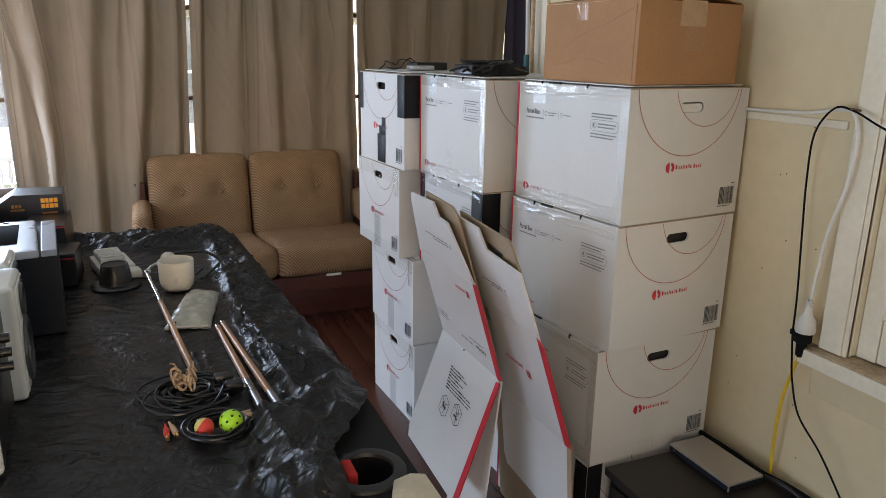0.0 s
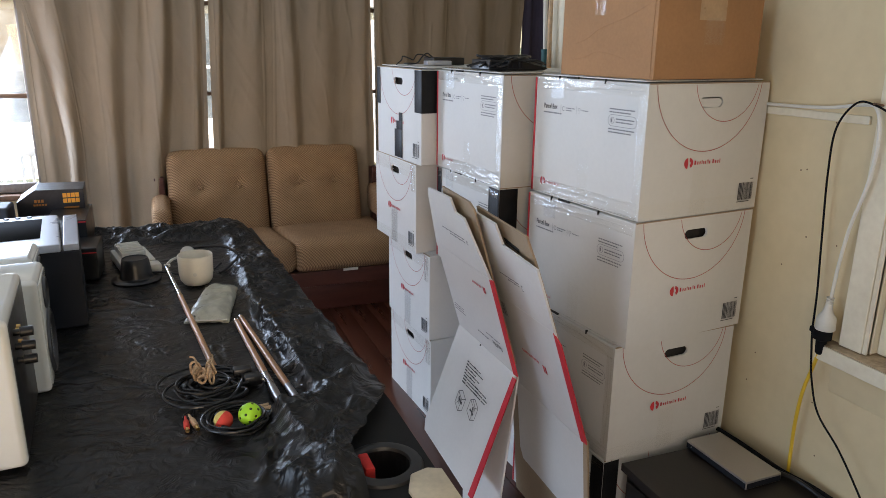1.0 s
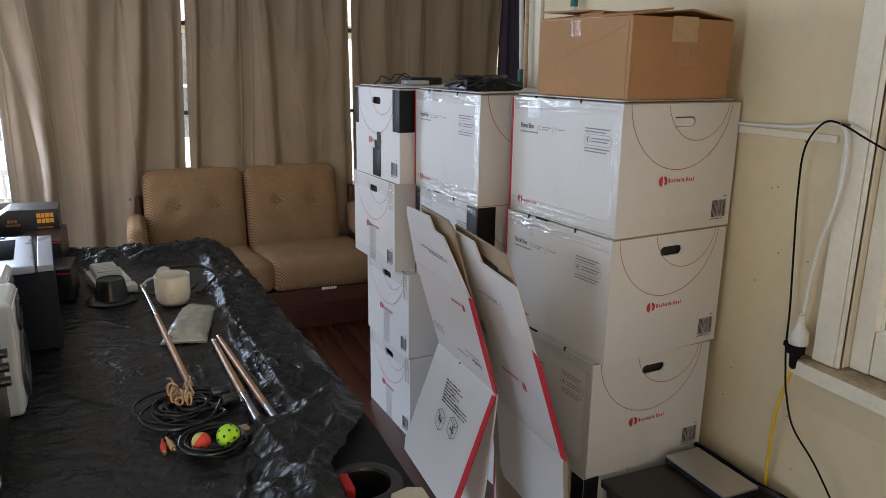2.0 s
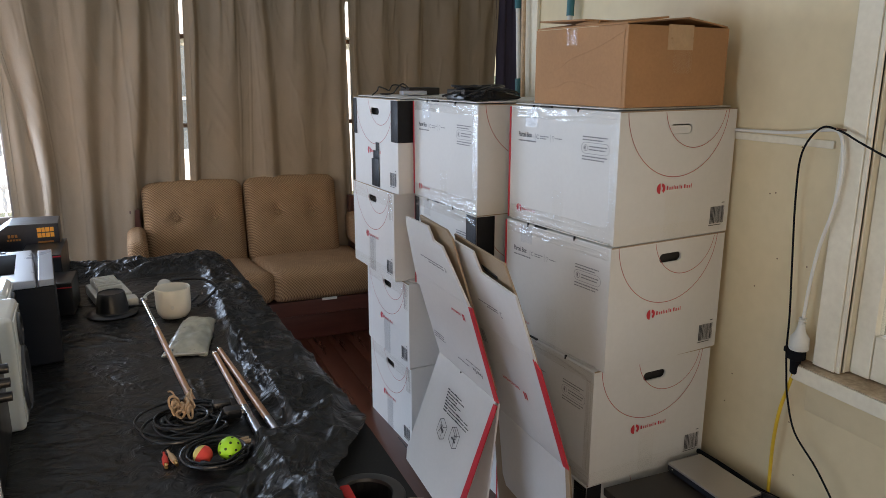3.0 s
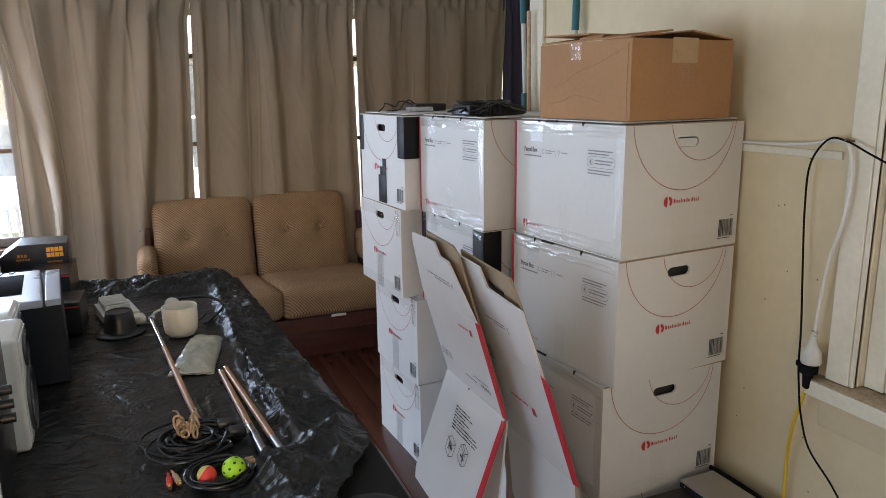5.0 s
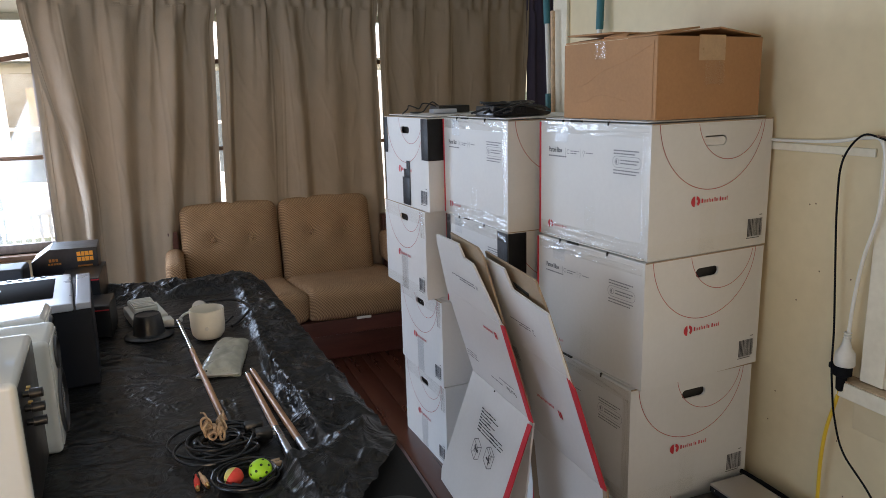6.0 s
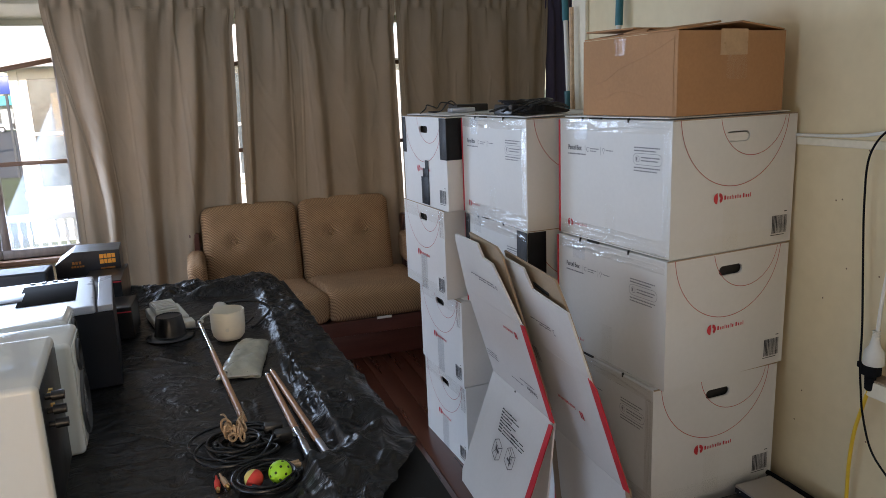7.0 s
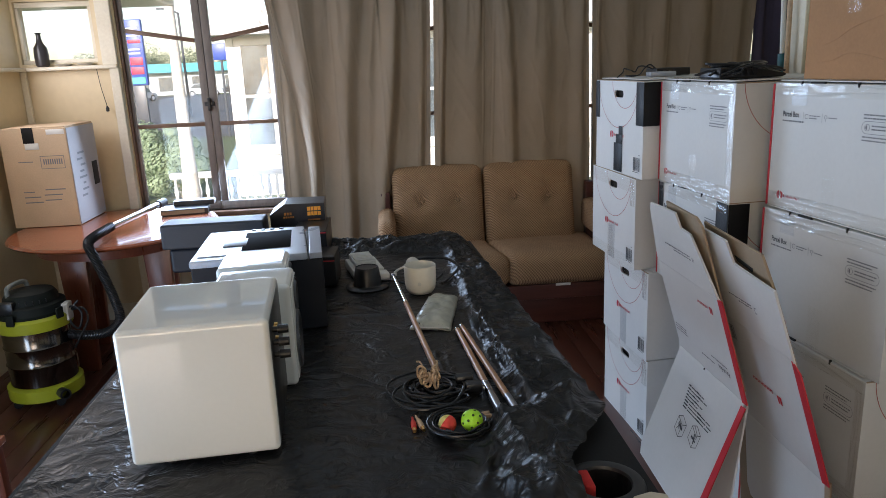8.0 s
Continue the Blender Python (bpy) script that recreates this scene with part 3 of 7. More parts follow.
def casement(name, label, x0, x1, z0, z1, slim):
    """A pair of timber casements in the north wall, meeting in the middle."""
    w = tagged(finish(name, span((x0 + 0.002, 4.752, z1 - 0.05), (x1 - 0.002, 4.85, z1 - 0.002), 0.003), M_SASH), label, "window", kind="structure")
    mid = (x0 + x1) / 2
    part("window_sill", span((x0 - 0.05, 4.70, z0 - 0.03), (x1 + 0.05, 4.85, z0), 0.005), M_SASHB, w, "dark timber sill")
    edge = 0.014 if slim else 0.04
    for a, b in ((x0 + 0.002, x0 + edge), (x1 - 0.04, x1 - 0.002)):
        part("jamb", span((a, 4.752, z0 + 0.002), (b, 4.85, z1 - 0.052), 0.003), M_SASHB, w)
    for s0, s1 in ((x0 + edge + 0.002, mid - 0.002), (mid + 0.002, x1 - 0.042)):
        leaf = part("sash", span((s0, 4.775, z0 + 0.002), (s1, 4.81, z0 + 0.055), 0.003), M_SASH, w)
        inner = s0 + (0.018 if slim and s1 < mid else 0.045)
        for a, b in ((s0, inner), (s1 - 0.045, s1)):
            part("stile", span((a, 4.775, z0 + 0.057), (b, 4.81, z1 - 0.054), 0.003), M_SASH, leaf)
        part("glazing_bar", span((inner + 0.001, 4.78, z0 + 0.545), (s1 - 0.046, 4.806, z0 + 0.57), 0.003), M_SASHB, leaf)
        za, zb = (1.845, 1.772) if s1 < mid else (1.772, 1.838)
        ang = math.degrees(math.atan2(zb - za, s1 - inner - 0.046))
        part("glazing_bar", box((s1 - inner - 0.048, 0.026, 0.026), bevel=0.003,
                                m=pose((inner + s1 - 0.045) / 2, 4.793, (za + zb) / 2, 0, -ang, 0)), M_SASHB, leaf)
        pane = part("pane", span((inner + 0.001, 4.791, z0 + 0.057), (s1 - 0.046, 4.794, z1 - 0.054)), M_GLASS, leaf)
        pane.visible_shadow = False
    part("latch", span((mid - 0.03, 4.757, 1.37), (mid + 0.03, 4.774, 1.395), 0.003, span((mid - 0.008, 4.745, 1.34), (mid + 0.008, 4.774, 1.42), 0.003)), M_BLACKP, w, "dark metal casement latch")
    return w


for k, (x0, x1, z0, z1) in enumerate(NORTH[1:]):
    casement("window_%d" % (k + 3), "brown timber casement window with two leaves", x0, x1, z0, z1, k == 0)

# cream post and trims beside the open window, ledge under the high windows
bm = span((-1.70, 4.715, 1.63), (-1.612, 4.75, CEIL_Z), 0.004)
span((-1.66, 4.70, 0.0), (-1.605, 4.75, 1.628), 0.004, bm)
tagged(finish("trim_window_post", bm, M_TRIM), "cream painted post beside the casement window", "trim", kind="structure")
tagged(finish("trim_ledge", span((-2.2, 4.69, 1.625), (-1.61, 4.75, 1.648), 0.005), M_TRIM), "cream timber ledge under the high window", "ledge", kind="structure")
tagged(finish("trim_ledge_west", span((-2.2, 2.9, 1.625), (-2.14, 4.69, 1.648), 0.005), M_TRIM), "cream timber ledge under the high window", "ledge", kind="structure")
tagged(finish("trim_corner", span((-2.2, 4.725, 0.0), (-2.165, 4.75, 1.624), 0.004), M_TRIM), "cream corner batten", "trim", kind="structure")
for name, a, b in (("window_7", (-2.183, 4.77, 1.667), (-1.737, 4.80, 2.028)),):
    w = tagged(finish(name, span((a[0], 4.77, 1.667), (b[0], 4.80, 1.69), 0.003), M_TRIM), "small high window with cream frame", "window", kind="structure")
    for p, q in (((-2.183, 4.77, 1.692), (-2.165, 4.80, 1.995)), ((-1.762, 4.77, 1.692), (-1.737, 4.80, 1.995)), ((-2.183, 4.77, 1.997), (-1.737, 4.80, 2.028))):
        part("frame", span(p, q, 0.003), M_TRIM, w)
    part("pane", span((-2.164, 4.784, 1.69), (-1.763, 4.787, 1.996)), M_GLASS, w).visible_shadow = False
# added out of view, so that light reaches low under the table
w = tagged(finish("door_added", span((-2.29, 0.102, 0.042), (-2.25, 2.298, 0.12), 0.003), M_TRIM), "glazed double door added out of view to admit low light", "door", kind="structure")
for y in (0.102, 1.13, 1.21, 2.21):
    part("stile", span((-2.29, y, 0.122), (-2.25, y + 0.07, 2.098), 0.003), M_TRIM, w)
for y0, y1 in ((0.174, 1.128), (1.282, 2.208)):
    part("rail", span((-2.288, y0, 2.01), (-2.252, y1, 2.096), 0.003), M_TRIM, w)
    part("pane", span((-2.272, y0, 0.121), (-2.268, y1, 2.009)), M_GLASS, w).visible_shadow = False
# an added shield: without it sun slips in through the high opening
tagged(finish("trim_sun_stop", span((-2.62, 3.44, 1.40), (-2.325, 3.50, 2.2), 0.003), M_TRIM), "fin added out of view to stop sun at the high window", "trim", kind="structure")
# added out of view to keep the sun from entering the west door
tagged(finish("wall_sun_stop", span((-2.95, -0.12, GROUND_Z), (-2.325, 0.0, 3.1)), M_WALL), "plain wall added out of view to stop sun at the west door", "wall", kind="structure")
# eave above the window, outside
bm = span((-3.0, 4.90, 2.16), (3.2, 5.75, 2.20), 0.01)
span((-3.0, 5.75, 2.12), (3.2, 5.79, 2.26), 0.01, bm)
span((-2.7, 4.90, 2.05), (-1.45, 5.6, 2.10), 0.01, bm)
tagged(finish("eave_outside", bm, M_TRIM), "cream painted eave lining outside the windows", "eave", kind="structure")


# ---- curtains ----
def pleat(q, crisp):
    """Section of one pleat: 1 at its crest, 0 at |q| = 1, steeper behind the crest."""
    t = 1 - (abs(q) if q < 0 else q * crisp)
    return t * t * (3 - 2 * t) if t > 0 else 0.0


def curtain(name, label, material, x0, x1, seed, pleats, y=4.62, z0=0.10, z1=2.24, left=None, right=None, depth=1.0, creases=4, gathers=8):
    """A gathered curtain with a stitched heading. pleats: (place at the heading, place at the hem, half width, depth) along the
    curtain's width; left and right give the edge x at height z."""
    rnd = random.Random(seed)
    width = x1 - x0
    nu, nv = int(300 * max(0.3, width)), 130
    stitch = z1 - 0.132
    drapes = []
    for k in range(gathers):
        c = (k + 0.5 + rnd.uniform(-0.3, 0.3)) / gathers
        drapes.append((c, c + rnd.uniform(-0.16, 0.12), rnd.uniform(0.045, 0.085) / width, rnd.uniform(0.006, 0.020), rnd.uniform(0.10, 0.36)))
    lines = [(rnd.uniform(0.04, 0.96), rnd.uniform(-0.10, 0.06), rnd.uniform(0.001, 0.0026), rnd.uniform(-0.2, 0.6), rnd.uniform(0.6, 1.2)) for _ in range(creases)]
    bm = bmesh.new()
    grid = []
    for j in range(nv + 1):
        v = j / nv
        z = z0 + (z1 - z0) * v
        fall = max(0.0, (stitch - z) / (stitch - z0))
        a, b = x0, (right(z) if right else x1)
        pull = (left(z) - x0) if left else 0.0
        below = min(1.0, max(0.0, (stitch - z) / 0.10))
        row = []
        for i in range(nu + 1):
            u = i / nu
            uw = u + 0.034 * noise.noise((u * 2.5, z * 0.9, seed)) + 0.005 * noise.noise((u * 9, z * 3, seed + 5))
            d = 0.0
            for k, (ct, cb, half, dep) in enumerate(pleats):
                bow = 0.02 * math.sin(2.6 * fall + k * 1.7 + seed)
                c = ct + (cb - ct) * fall + bow * fall
                swell = 0.55 + 0.45 * fall + 0.25 * noise.noise((k * 3.1, z * 1.1, seed + 9))
                d += dep * swell * pleat((uw - c) / (half * (0.8 + 0.35 * fall)), 1.5)
            d *= depth * (0.25 + 0.75 * below)
            for c0, c1, half, dep, reach in drapes:
                fade = max(0.0, 1 - fall / reach)
                d += depth * dep * fade * pleat((uw - c0 - (c1 - c0) * fall) / (half * (0.6 + 1.6 * fall)), 2.0)
            for c, slope, dep, zlow, ln in lines:
                if zlow < z < zlow + ln + 1.0:
                    d += dep * pleat((u + 0.01 * noise.noise((z * 3, c * 9, seed)) - c - slope * fall) * width / 0.012, 1.0)
            if z > stitch:
                d = d * 0.5 + 0.006 * math.sin(6.283 * gathers * 1.6 * uw + 2 * math.sin(9 * u)) + 0.004 * noise.noise((u * 30, z * 4, seed))
            else:
                pinch = math.exp(-((z - stitch) / 0.012) ** 2)
                d -= 0.006 * pinch * (0.6 + 0.4 * math.sin(6.283 * gathers * u))
            k1 = noise.noise((u * width * 9 + z * 2.6, z * 3.4 - u, seed + 40))
            k2 = noise.noise((u * width * 16 - z * 4.2, z * 6.0, seed + 50))
            d += 0.0016 * max(0.0, 1 - 6 * abs(k1)) + 0.0006 * max(0.0, 1 - 6 * abs(k2))
            d += 0.007 * depth * noise.noise((u * width * 5 + z * 1.8, z * 1.1, seed + 60)) + 0.004 * noise.noise((u * width * 9 - z * 3.0, z * 2.0, seed + 70))
            for hem in (u, 1 - u):
                d += 0.0022 * (1 if hem * width < 0.03 else 0) + 0.008 * max(0.0, 1 - hem * width / 0.02)
            row.append(bm.verts.new((a + (b - a) * u + pull * (1 - u) ** 4 + 0.25 * d, y - d, z + 0.004 * math.sin(17 * u))))
        grid.append(row)
    for r0, r1 in zip(grid, grid[1:]):
        for i in range(nu):
            bm.faces.new((r0[i], r0[i + 1], r1[i + 1], r1[i]))
    js = int((stitch - z0) / (z1 - z0) * nv)
    seam = [q.co + Vector((0, -0.0035, 0)) for q in grid[js]]
    top = thing(name, label, "curtain")
    part("cloth", bm, material, top)
    thread = bmesh.new()
    for i in range(0, nu - 3, 4):
        q = [seam[i], seam[i + 3]]
        thread.faces.new([thread.verts.new(p) for p in (q[0], q[1], q[1] + Vector((0, 0, 0.0025)), q[0] + Vector((0, 0, 0.0025)))])
    part("heading_stitch", thread, material, top, kind="stuff")
    return top


def edge_left(z):
    """The swept-back edge of the curtain beside the open window."""
    if z > 0.95:
        t = min(1, max(0, (2.1 - z) / 1.15))
        return -0.69 + 0.185 * (t ** 1.35 * (1 - t) + t * (1 - (1 - t) ** 1.5))
    return -0.505 - 0.02 * min(1, (0.95 - z) / 0.8)


TAUPE = "taupe blockout curtain hanging in soft folds"
curtain("curtain", TAUPE + ", swept back from a window", M_CURTAIN, -0.69, 0.30, 3,
        [(0.22, 0.08, 0.17, 0.066), (0.50, 0.36, 0.17, 0.080), (0.64, 0.52, 0.08, 0.024), (0.78, 0.62, 0.14, 0.095), (0.95, 0.93, 0.08, 0.040)],
        left=edge_left, right=lambda z: 0.318 - 0.04 * (2.08 - z) + 0.022 * min(1.0, max(0.0, (z - 1.98) / 0.12)))
curtain("curtain", "taupe lining edge of the curtain against the window", M_CURTAIN, -0.665, -0.43, 5, [(0.3, 0.3, 0.25, 0.02), (0.75, 0.7, 0.2, 0.018)], y=4.690, creases=2, gathers=4)
curtain("curtain", TAUPE + " behind the sofa", M_CURTAIN, 0.33, 1.31, 11,
        [(0.035, 0.04, 0.06, 0.055), (0.25, 0.20, 0.14, 0.034), (0.45, 0.50, 0.12, 0.052), (0.70, 0.68, 0.16, 0.046), (0.93, 0.95, 0.09, 0.034)],
        left=lambda z: 0.338 - 0.04 * (2.08 - z), right=lambda z: 1.302 + 0.012 * (2 - z) + 0.022 * min(1.0, max(0.0, (z - 1.98) / 0.12)), depth=0.9)
curtain("curtain", TAUPE + " behind the stacked boxes", M_CURTAIN, 1.335, 2.37, 19,
        [(0.05, 0.06, 0.06, 0.026), (0.22, 0.21, 0.13, 0.046), (0.42, 0.45, 0.10, 0.050), (0.66, 0.68, 0.16, 0.052), (0.90, 0.88, 0.11, 0.040)],
        left=lambda z: 1.324 + 0.012 * (2 - z), right=lambda z: 2.39 - 0.05 * (2.0 - z), depth=0.9)
curtain("curtain", "dark purple curtain in the recess corner", M_PURPLE, 2.375, 2.70, 23, [(0.2, 0.22, 0.18, 0.03), (0.55, 0.5, 0.2, 0.035), (0.85, 0.88, 0.14, 0.03)], creases=2, gathers=4)
rod = thing("curtain_rod", "thin white curtain rod behind the headings", "curtain rod")
part("rod", tube([(-0.75, 4.645, 2.2), (2.745, 4.645, 2.2)], 0.011, steps=1), M_OFFW, rod)
for x in (-0.72, 1.32, 2.6):
    part("bracket", span((x - 0.01, 4.645, 2.19), (x + 0.01, 4.752, 2.21), 0.002), M_OFFW, rod)


# ---- outside ----
bm = flat(-400, 5.0, 400, 900)
tagged(finish("ground", bm, M_GRASS), "dry grass and paved ground outside", "ground", kind="structure").location = (0, 0, GROUND_Z)
bm = flat(-300, 30, 300, 94)
tagged(finish("road", bm, M_ROAD), "grey asphalt road and forecourt", "road", kind="structure").location = (0, 0, GROUND_Z + 0.02)
bm = flat(-60, -60, 60, 4.9)
tagged(finish("ground_near", bm, M_GRASS), "grass around the house", "ground", kind="structure").location = (0, 0, GROUND_Z)

house = thing("neighbour_house", "white weatherboard house wing with tall sash windows", "house", pose(-1.1, 15.0, GROUND_Z))
part("wall", span((-1.80, 0, 0), (6.0, 5, 3.17)), M_HOUSE, house)
bm = bmesh.new()
for k in range(15):
    span((-1.82, -0.02, 0.1 + k * 0.2), (6.0, 0.0, 0.29 + k * 0.2), bm=bm)
part("weatherboards", bm, M_HOUSE, house)
part("roof", prism([(-2.2, 3.17), (6.5, 3.17), (6.5, 3.30), (2.4, 4.3), (-2.2, 3.34)], 6, pose(0, 5.4, 0, 90)), M_ROOF, house, "grey metal roof edge")
part("floor_band", span((-1.86, -0.10, 0.84), (6.0, -0.021, 0.96)), M_HOUSE, house)
part("corner_board", span((-1.84, -0.06, 0.0), (-1.70, -0.021, 3.168)), M_HOUSE, house)
for wx in (-1.555, 0.2, 2.0):
    wz = 1.04
    win = part("window", span((wx - 0.09, -0.07, wz - 0.07), (wx + 0.60, -0.021, wz + 2.04)), M_HOUSE, house)
    part("sill", span((wx - 0.12, -0.13, wz - 0.10), (wx + 0.63, -0.072, wz - 0.03)), M_HOUSE, win)
    for a in (0, 1.0):
        part("pane", span((wx, -0.09, wz + a), (wx + 0.51, -0.071, wz + a + 0.94)), M_HGLASS, win)

fence = thing("white_balustrade", "white cast balustrade fence outside", "fence", pose(-3.27, 11.3, GROUND_Z))
part("base_rail", span((0, -0.05, 0.32), (2.6, 0.05, 0.40), 0.01), M_HOUSE, fence)
part("top_rail", span((0, -0.06, 0.93), (2.6, 0.06, 1.02), 0.01), M_HOUSE, fence)
part("plinth", span((0, -0.08, 0), (2.6, 0.08, 0.315)), M_HOUSE, fence)
bal = None
for k in range(22):
    x = 0.06 + k * 0.118
    if bal is None:
        bal = part("baluster", lathe([(0.018, 0.40), (0.03, 0.5), (0.016, 0.6), (0.034, 0.72), (0.016, 0.84), (0.024, 0.93)], 8), M_HOUSE, fence)
        bal.matrix_basis = pose(x, 0, 0)
    else:
        again(bal, "baluster", fence, x)

palm = thing("palm_tree", "tall pale palm trunk close to the house", "tree", pose(-2.635, 10.0, GROUND_Z))
bm = bmesh.new()
prof = [(0.042 + 0.115 * math.exp(-k / 20) + 0.004 * (k % 2), k * 0.085) for k in range(80)]
lathe(prof, 16, bm=bm)
for v in bm.verts:
    v.co.x += 0.02 * noise.noise((0, 0, v.co.z * 0.4))
part("trunk", bm, M_TRUNK, palm)
bm = bmesh.new()
rnd = random.Random(4)
for k in range(13):
    a = k / 13 * 6.283
    base = Vector((0.0, 0, 6.7))
    for s in range(14):
        t = s / 13
        c = base + Vector((math.cos(a), math.sin(a), 0)) * 1.9 * t + Vector((0, 0, 0.7 * t - 1.5 * t * t))
        n = Vector((-math.sin(a), math.cos(a), 0))
        for sg in (-1, 1):
            tip = c + n * sg * (0.45 * (1 - t * 0.6)) + Vector((math.cos(a) * 0.2, math.sin(a) * 0.2, -0.18))
            bm.faces.new([bm.verts.new(p) for p in (c, c + Vector((0, 0, 0.03)) + (tip - c) * 0.5 + n * 0.02, tip)])
part("crown", bm, M_LEAF, palm)


def leafy(name, label, category, at, size, count, seed, material, leaf=0.1, group=""):
    """A crown of many small leaves round uneven clumps, on short limbs."""
    rnd = random.Random(seed)
    t = thing(name, label, category, pose(*at), group)
    bm = bmesh.new()
    clumps = [(Vector((rnd.uniform(-0.5, 0.5) * size[0], rnd.uniform(-0.5, 0.5) * size[1], rnd.uniform(0.25, 0.8) * size[2])), rnd.uniform(0.16, 0.3) * min(size)) for _ in range(26)]
    for _ in range(count):
        c, r = rnd.choice(clumps)
        d = Vector((rnd.gauss(0, 1), rnd.gauss(0, 1), rnd.gauss(0, 1))).normalized()
        p = c + d * r * rnd.uniform(0.75, 1.1)
        a = d.orthogonal().normalized() * leaf * rnd.uniform(0.6, 1.3)
        b = d.cross(a).normalized() * leaf * 0.5
        tilt = d * leaf * rnd.uniform(-0.5, 0.5)
        bm.faces.new([bm.verts.new(q) for q in (p - a, p - b + tilt, p + a, p + b + tilt)])
    part("crown", bm, material, t)
    bm = bmesh.new()
    for c, r in clumps[:8]:
        tube([(0, 0, 0), (c.x * 0.4, c.y * 0.4, c.z * 0.5), tuple(c)], 0.06 * size[2] / 3, 6, 3, bm, 0.01)
    part("trunk", bm, M_TRUNK, t)
    return t


leafy("garden_shrub", "dense green garden shrub beside the road", "shrub", (-4.9, 15.0, GROUND_Z), (1.9, 1.4, 1.75), 15000, 8, M_LEAF, 0.035)
leafy("garden_shrub", "dense green garden shrub beside the palm", "shrub", (-3.85, 14.2, GROUND_Z), (1.1, 1.0, 1.75), 12000, 9, M_LEAF, 0.035)
for k, (x, y, s) in enumerate(((-40, 116, 9), (-31, 118, 8), (-23, 114, 7), (-14, 118, 8))):
    leafy("street_tree", "green street tree in the distance", "tree", (x, y, GROUND_Z), (s * 1.3, s, s * 0.8), 9000, 30 + k, M_FARLEAF, 0.16, "far street trees")

shop = thing("shop_building", "low grey roadside shops with teal fascia", "building", pose(-22, 100, GROUND_Z))
part("wall", span((-30, 0, 0), (34, 8, 3.4)), M_SHOP, shop)
part("fascia", span((-30, -1.2, 2.9), (34, -0.02, 4.0)), M_AWN, shop, "teal sign fascia")
for k in range(14):
    part("window", span((-28 + k * 4.3, -0.08, 0.5), (-25 + k * 4.3, -0.02, 2.3)), M_HGLASS, shop)

sign = thing("price_sign", "blue roadside price pylon with red figures", "sign", pose(-12.22, 40.0, GROUND_Z, 0, 0, 0))
part("panel", span((-0.70, -0.15, 2.05), (0.30, 0.15, 5.35), 0.05), M_SIGNB, sign)
part("post", span((-0.5, -0.1, 0), (0.1, 0.1, 2.04), 0.02), M_MGREY, sign)
for z, zh in ((2.62, 0.36), (3.08, 0.38), (4.18, 0.16)):
    part("figures", span((-0.45, -0.19, z), (0.18, -0.155, z + zh), 0.01), M_SIGNR, sign, "red price figures as bars")
for z in (3.62, 3.82, 4.5, 4.85):
    part("line", span((-0.5, -0.19, z), (0.1, -0.155, z + 0.09)), M_LGREY, sign)
part("strip", span((-0.6, -0.19, 2.14), (0.2, -0.155, 2.46)), M_SIGNG, sign)
sign = thing("blue_sign", "plain blue roadside sign board", "sign", pose(-6.07, 30.0, GROUND_Z))
part("panel", span((-0.37, -0.05, 2.99), (0.37, 0.05, 3.62), 0.02), M_SIGNB, sign)
part("post", tube([(0, 0, 0), (0, 0, 3.0)], 0.05, steps=1), M_MGREY, sign)
pole = thing("street_lamp", "thin grey street lamp pole", "street lamp", pose(-11.25, 45, GROUND_Z))
part("pole", tube([(0, 0, 0), (0, 0, 6.0)], 0.09, steps=1, r2=0.06), M_MGREY, pole)
part("arm", tube([(0, 0, 5.95), (-0.5, 0, 6.2), (-1.2, 0, 6.25)], 0.05), M_MGREY, pole)


def car(at, rz, paint, label):
    c = thing("parked_car", label, "car", pose(*at, 0, 0, rz), "cars on the forecourt")
    body = part("body", prism([(-2.1, 0.3), (2.1, 0.3), (2.15, 0.75), (1.3, 0.92), (0.75, 1.42), (-1.1, 1.45), (-1.75, 0.98), (-2.15, 0.9)], 1.7, pose(0, 0.85, 0, 90), bevel=0.06), paint, c)
    part("side_glass", prism([(1.05, 0.95), (0.68, 1.36), (-1.0, 1.38), (-1.5, 0.97)], 1.74, pose(0, 0.87, 0, 90)), M_HGLASS, c)
    for x in (-1.35, 1.35):
        for y in (-0.8, 0.8):
            wh = part("wheel", lathe([(0, -0.1), (0.2, -0.1), (0.32, -0.1), (0.33, 0.1), (0.2, 0.1), (0, 0.1)], 20, pose(x, y, 0.33, 90)), M_TYRE, c)
            part("rim", lathe([(0, -0.115), (0.2, -0.112), (0.2, 0.112), (0, 0.115)], 16, pose(x, y, 0.33, 90)), M_LGREY, wh)
    return c


car((-24.6, 78.0, GROUND_Z), 68, M_CAR, "silver car standing on the forecourt")
car((-20.5, 90.0, GROUND_Z), 8, M_SHOP, "grey car parked by the shops")
car((-16.2, 92.0, GROUND_Z), -4, M_BLACKP, "dark car parked by the shops")


# ---- parcel boxes ----
BL, BW, BH = 0.505, 0.458, 0.3675


def stadium(cx, cy, w, h, n=8):
    r = h / 2
    out = []
    for s, a0 in ((1, -90), (-1, 90)):
        for k in range(n + 1):
            a = radians(a0 + 180 * k / n)
            out.append((cx + s * (w / 2 - r) + r * math.cos(a), cy + r * math.sin(a)))
    return out


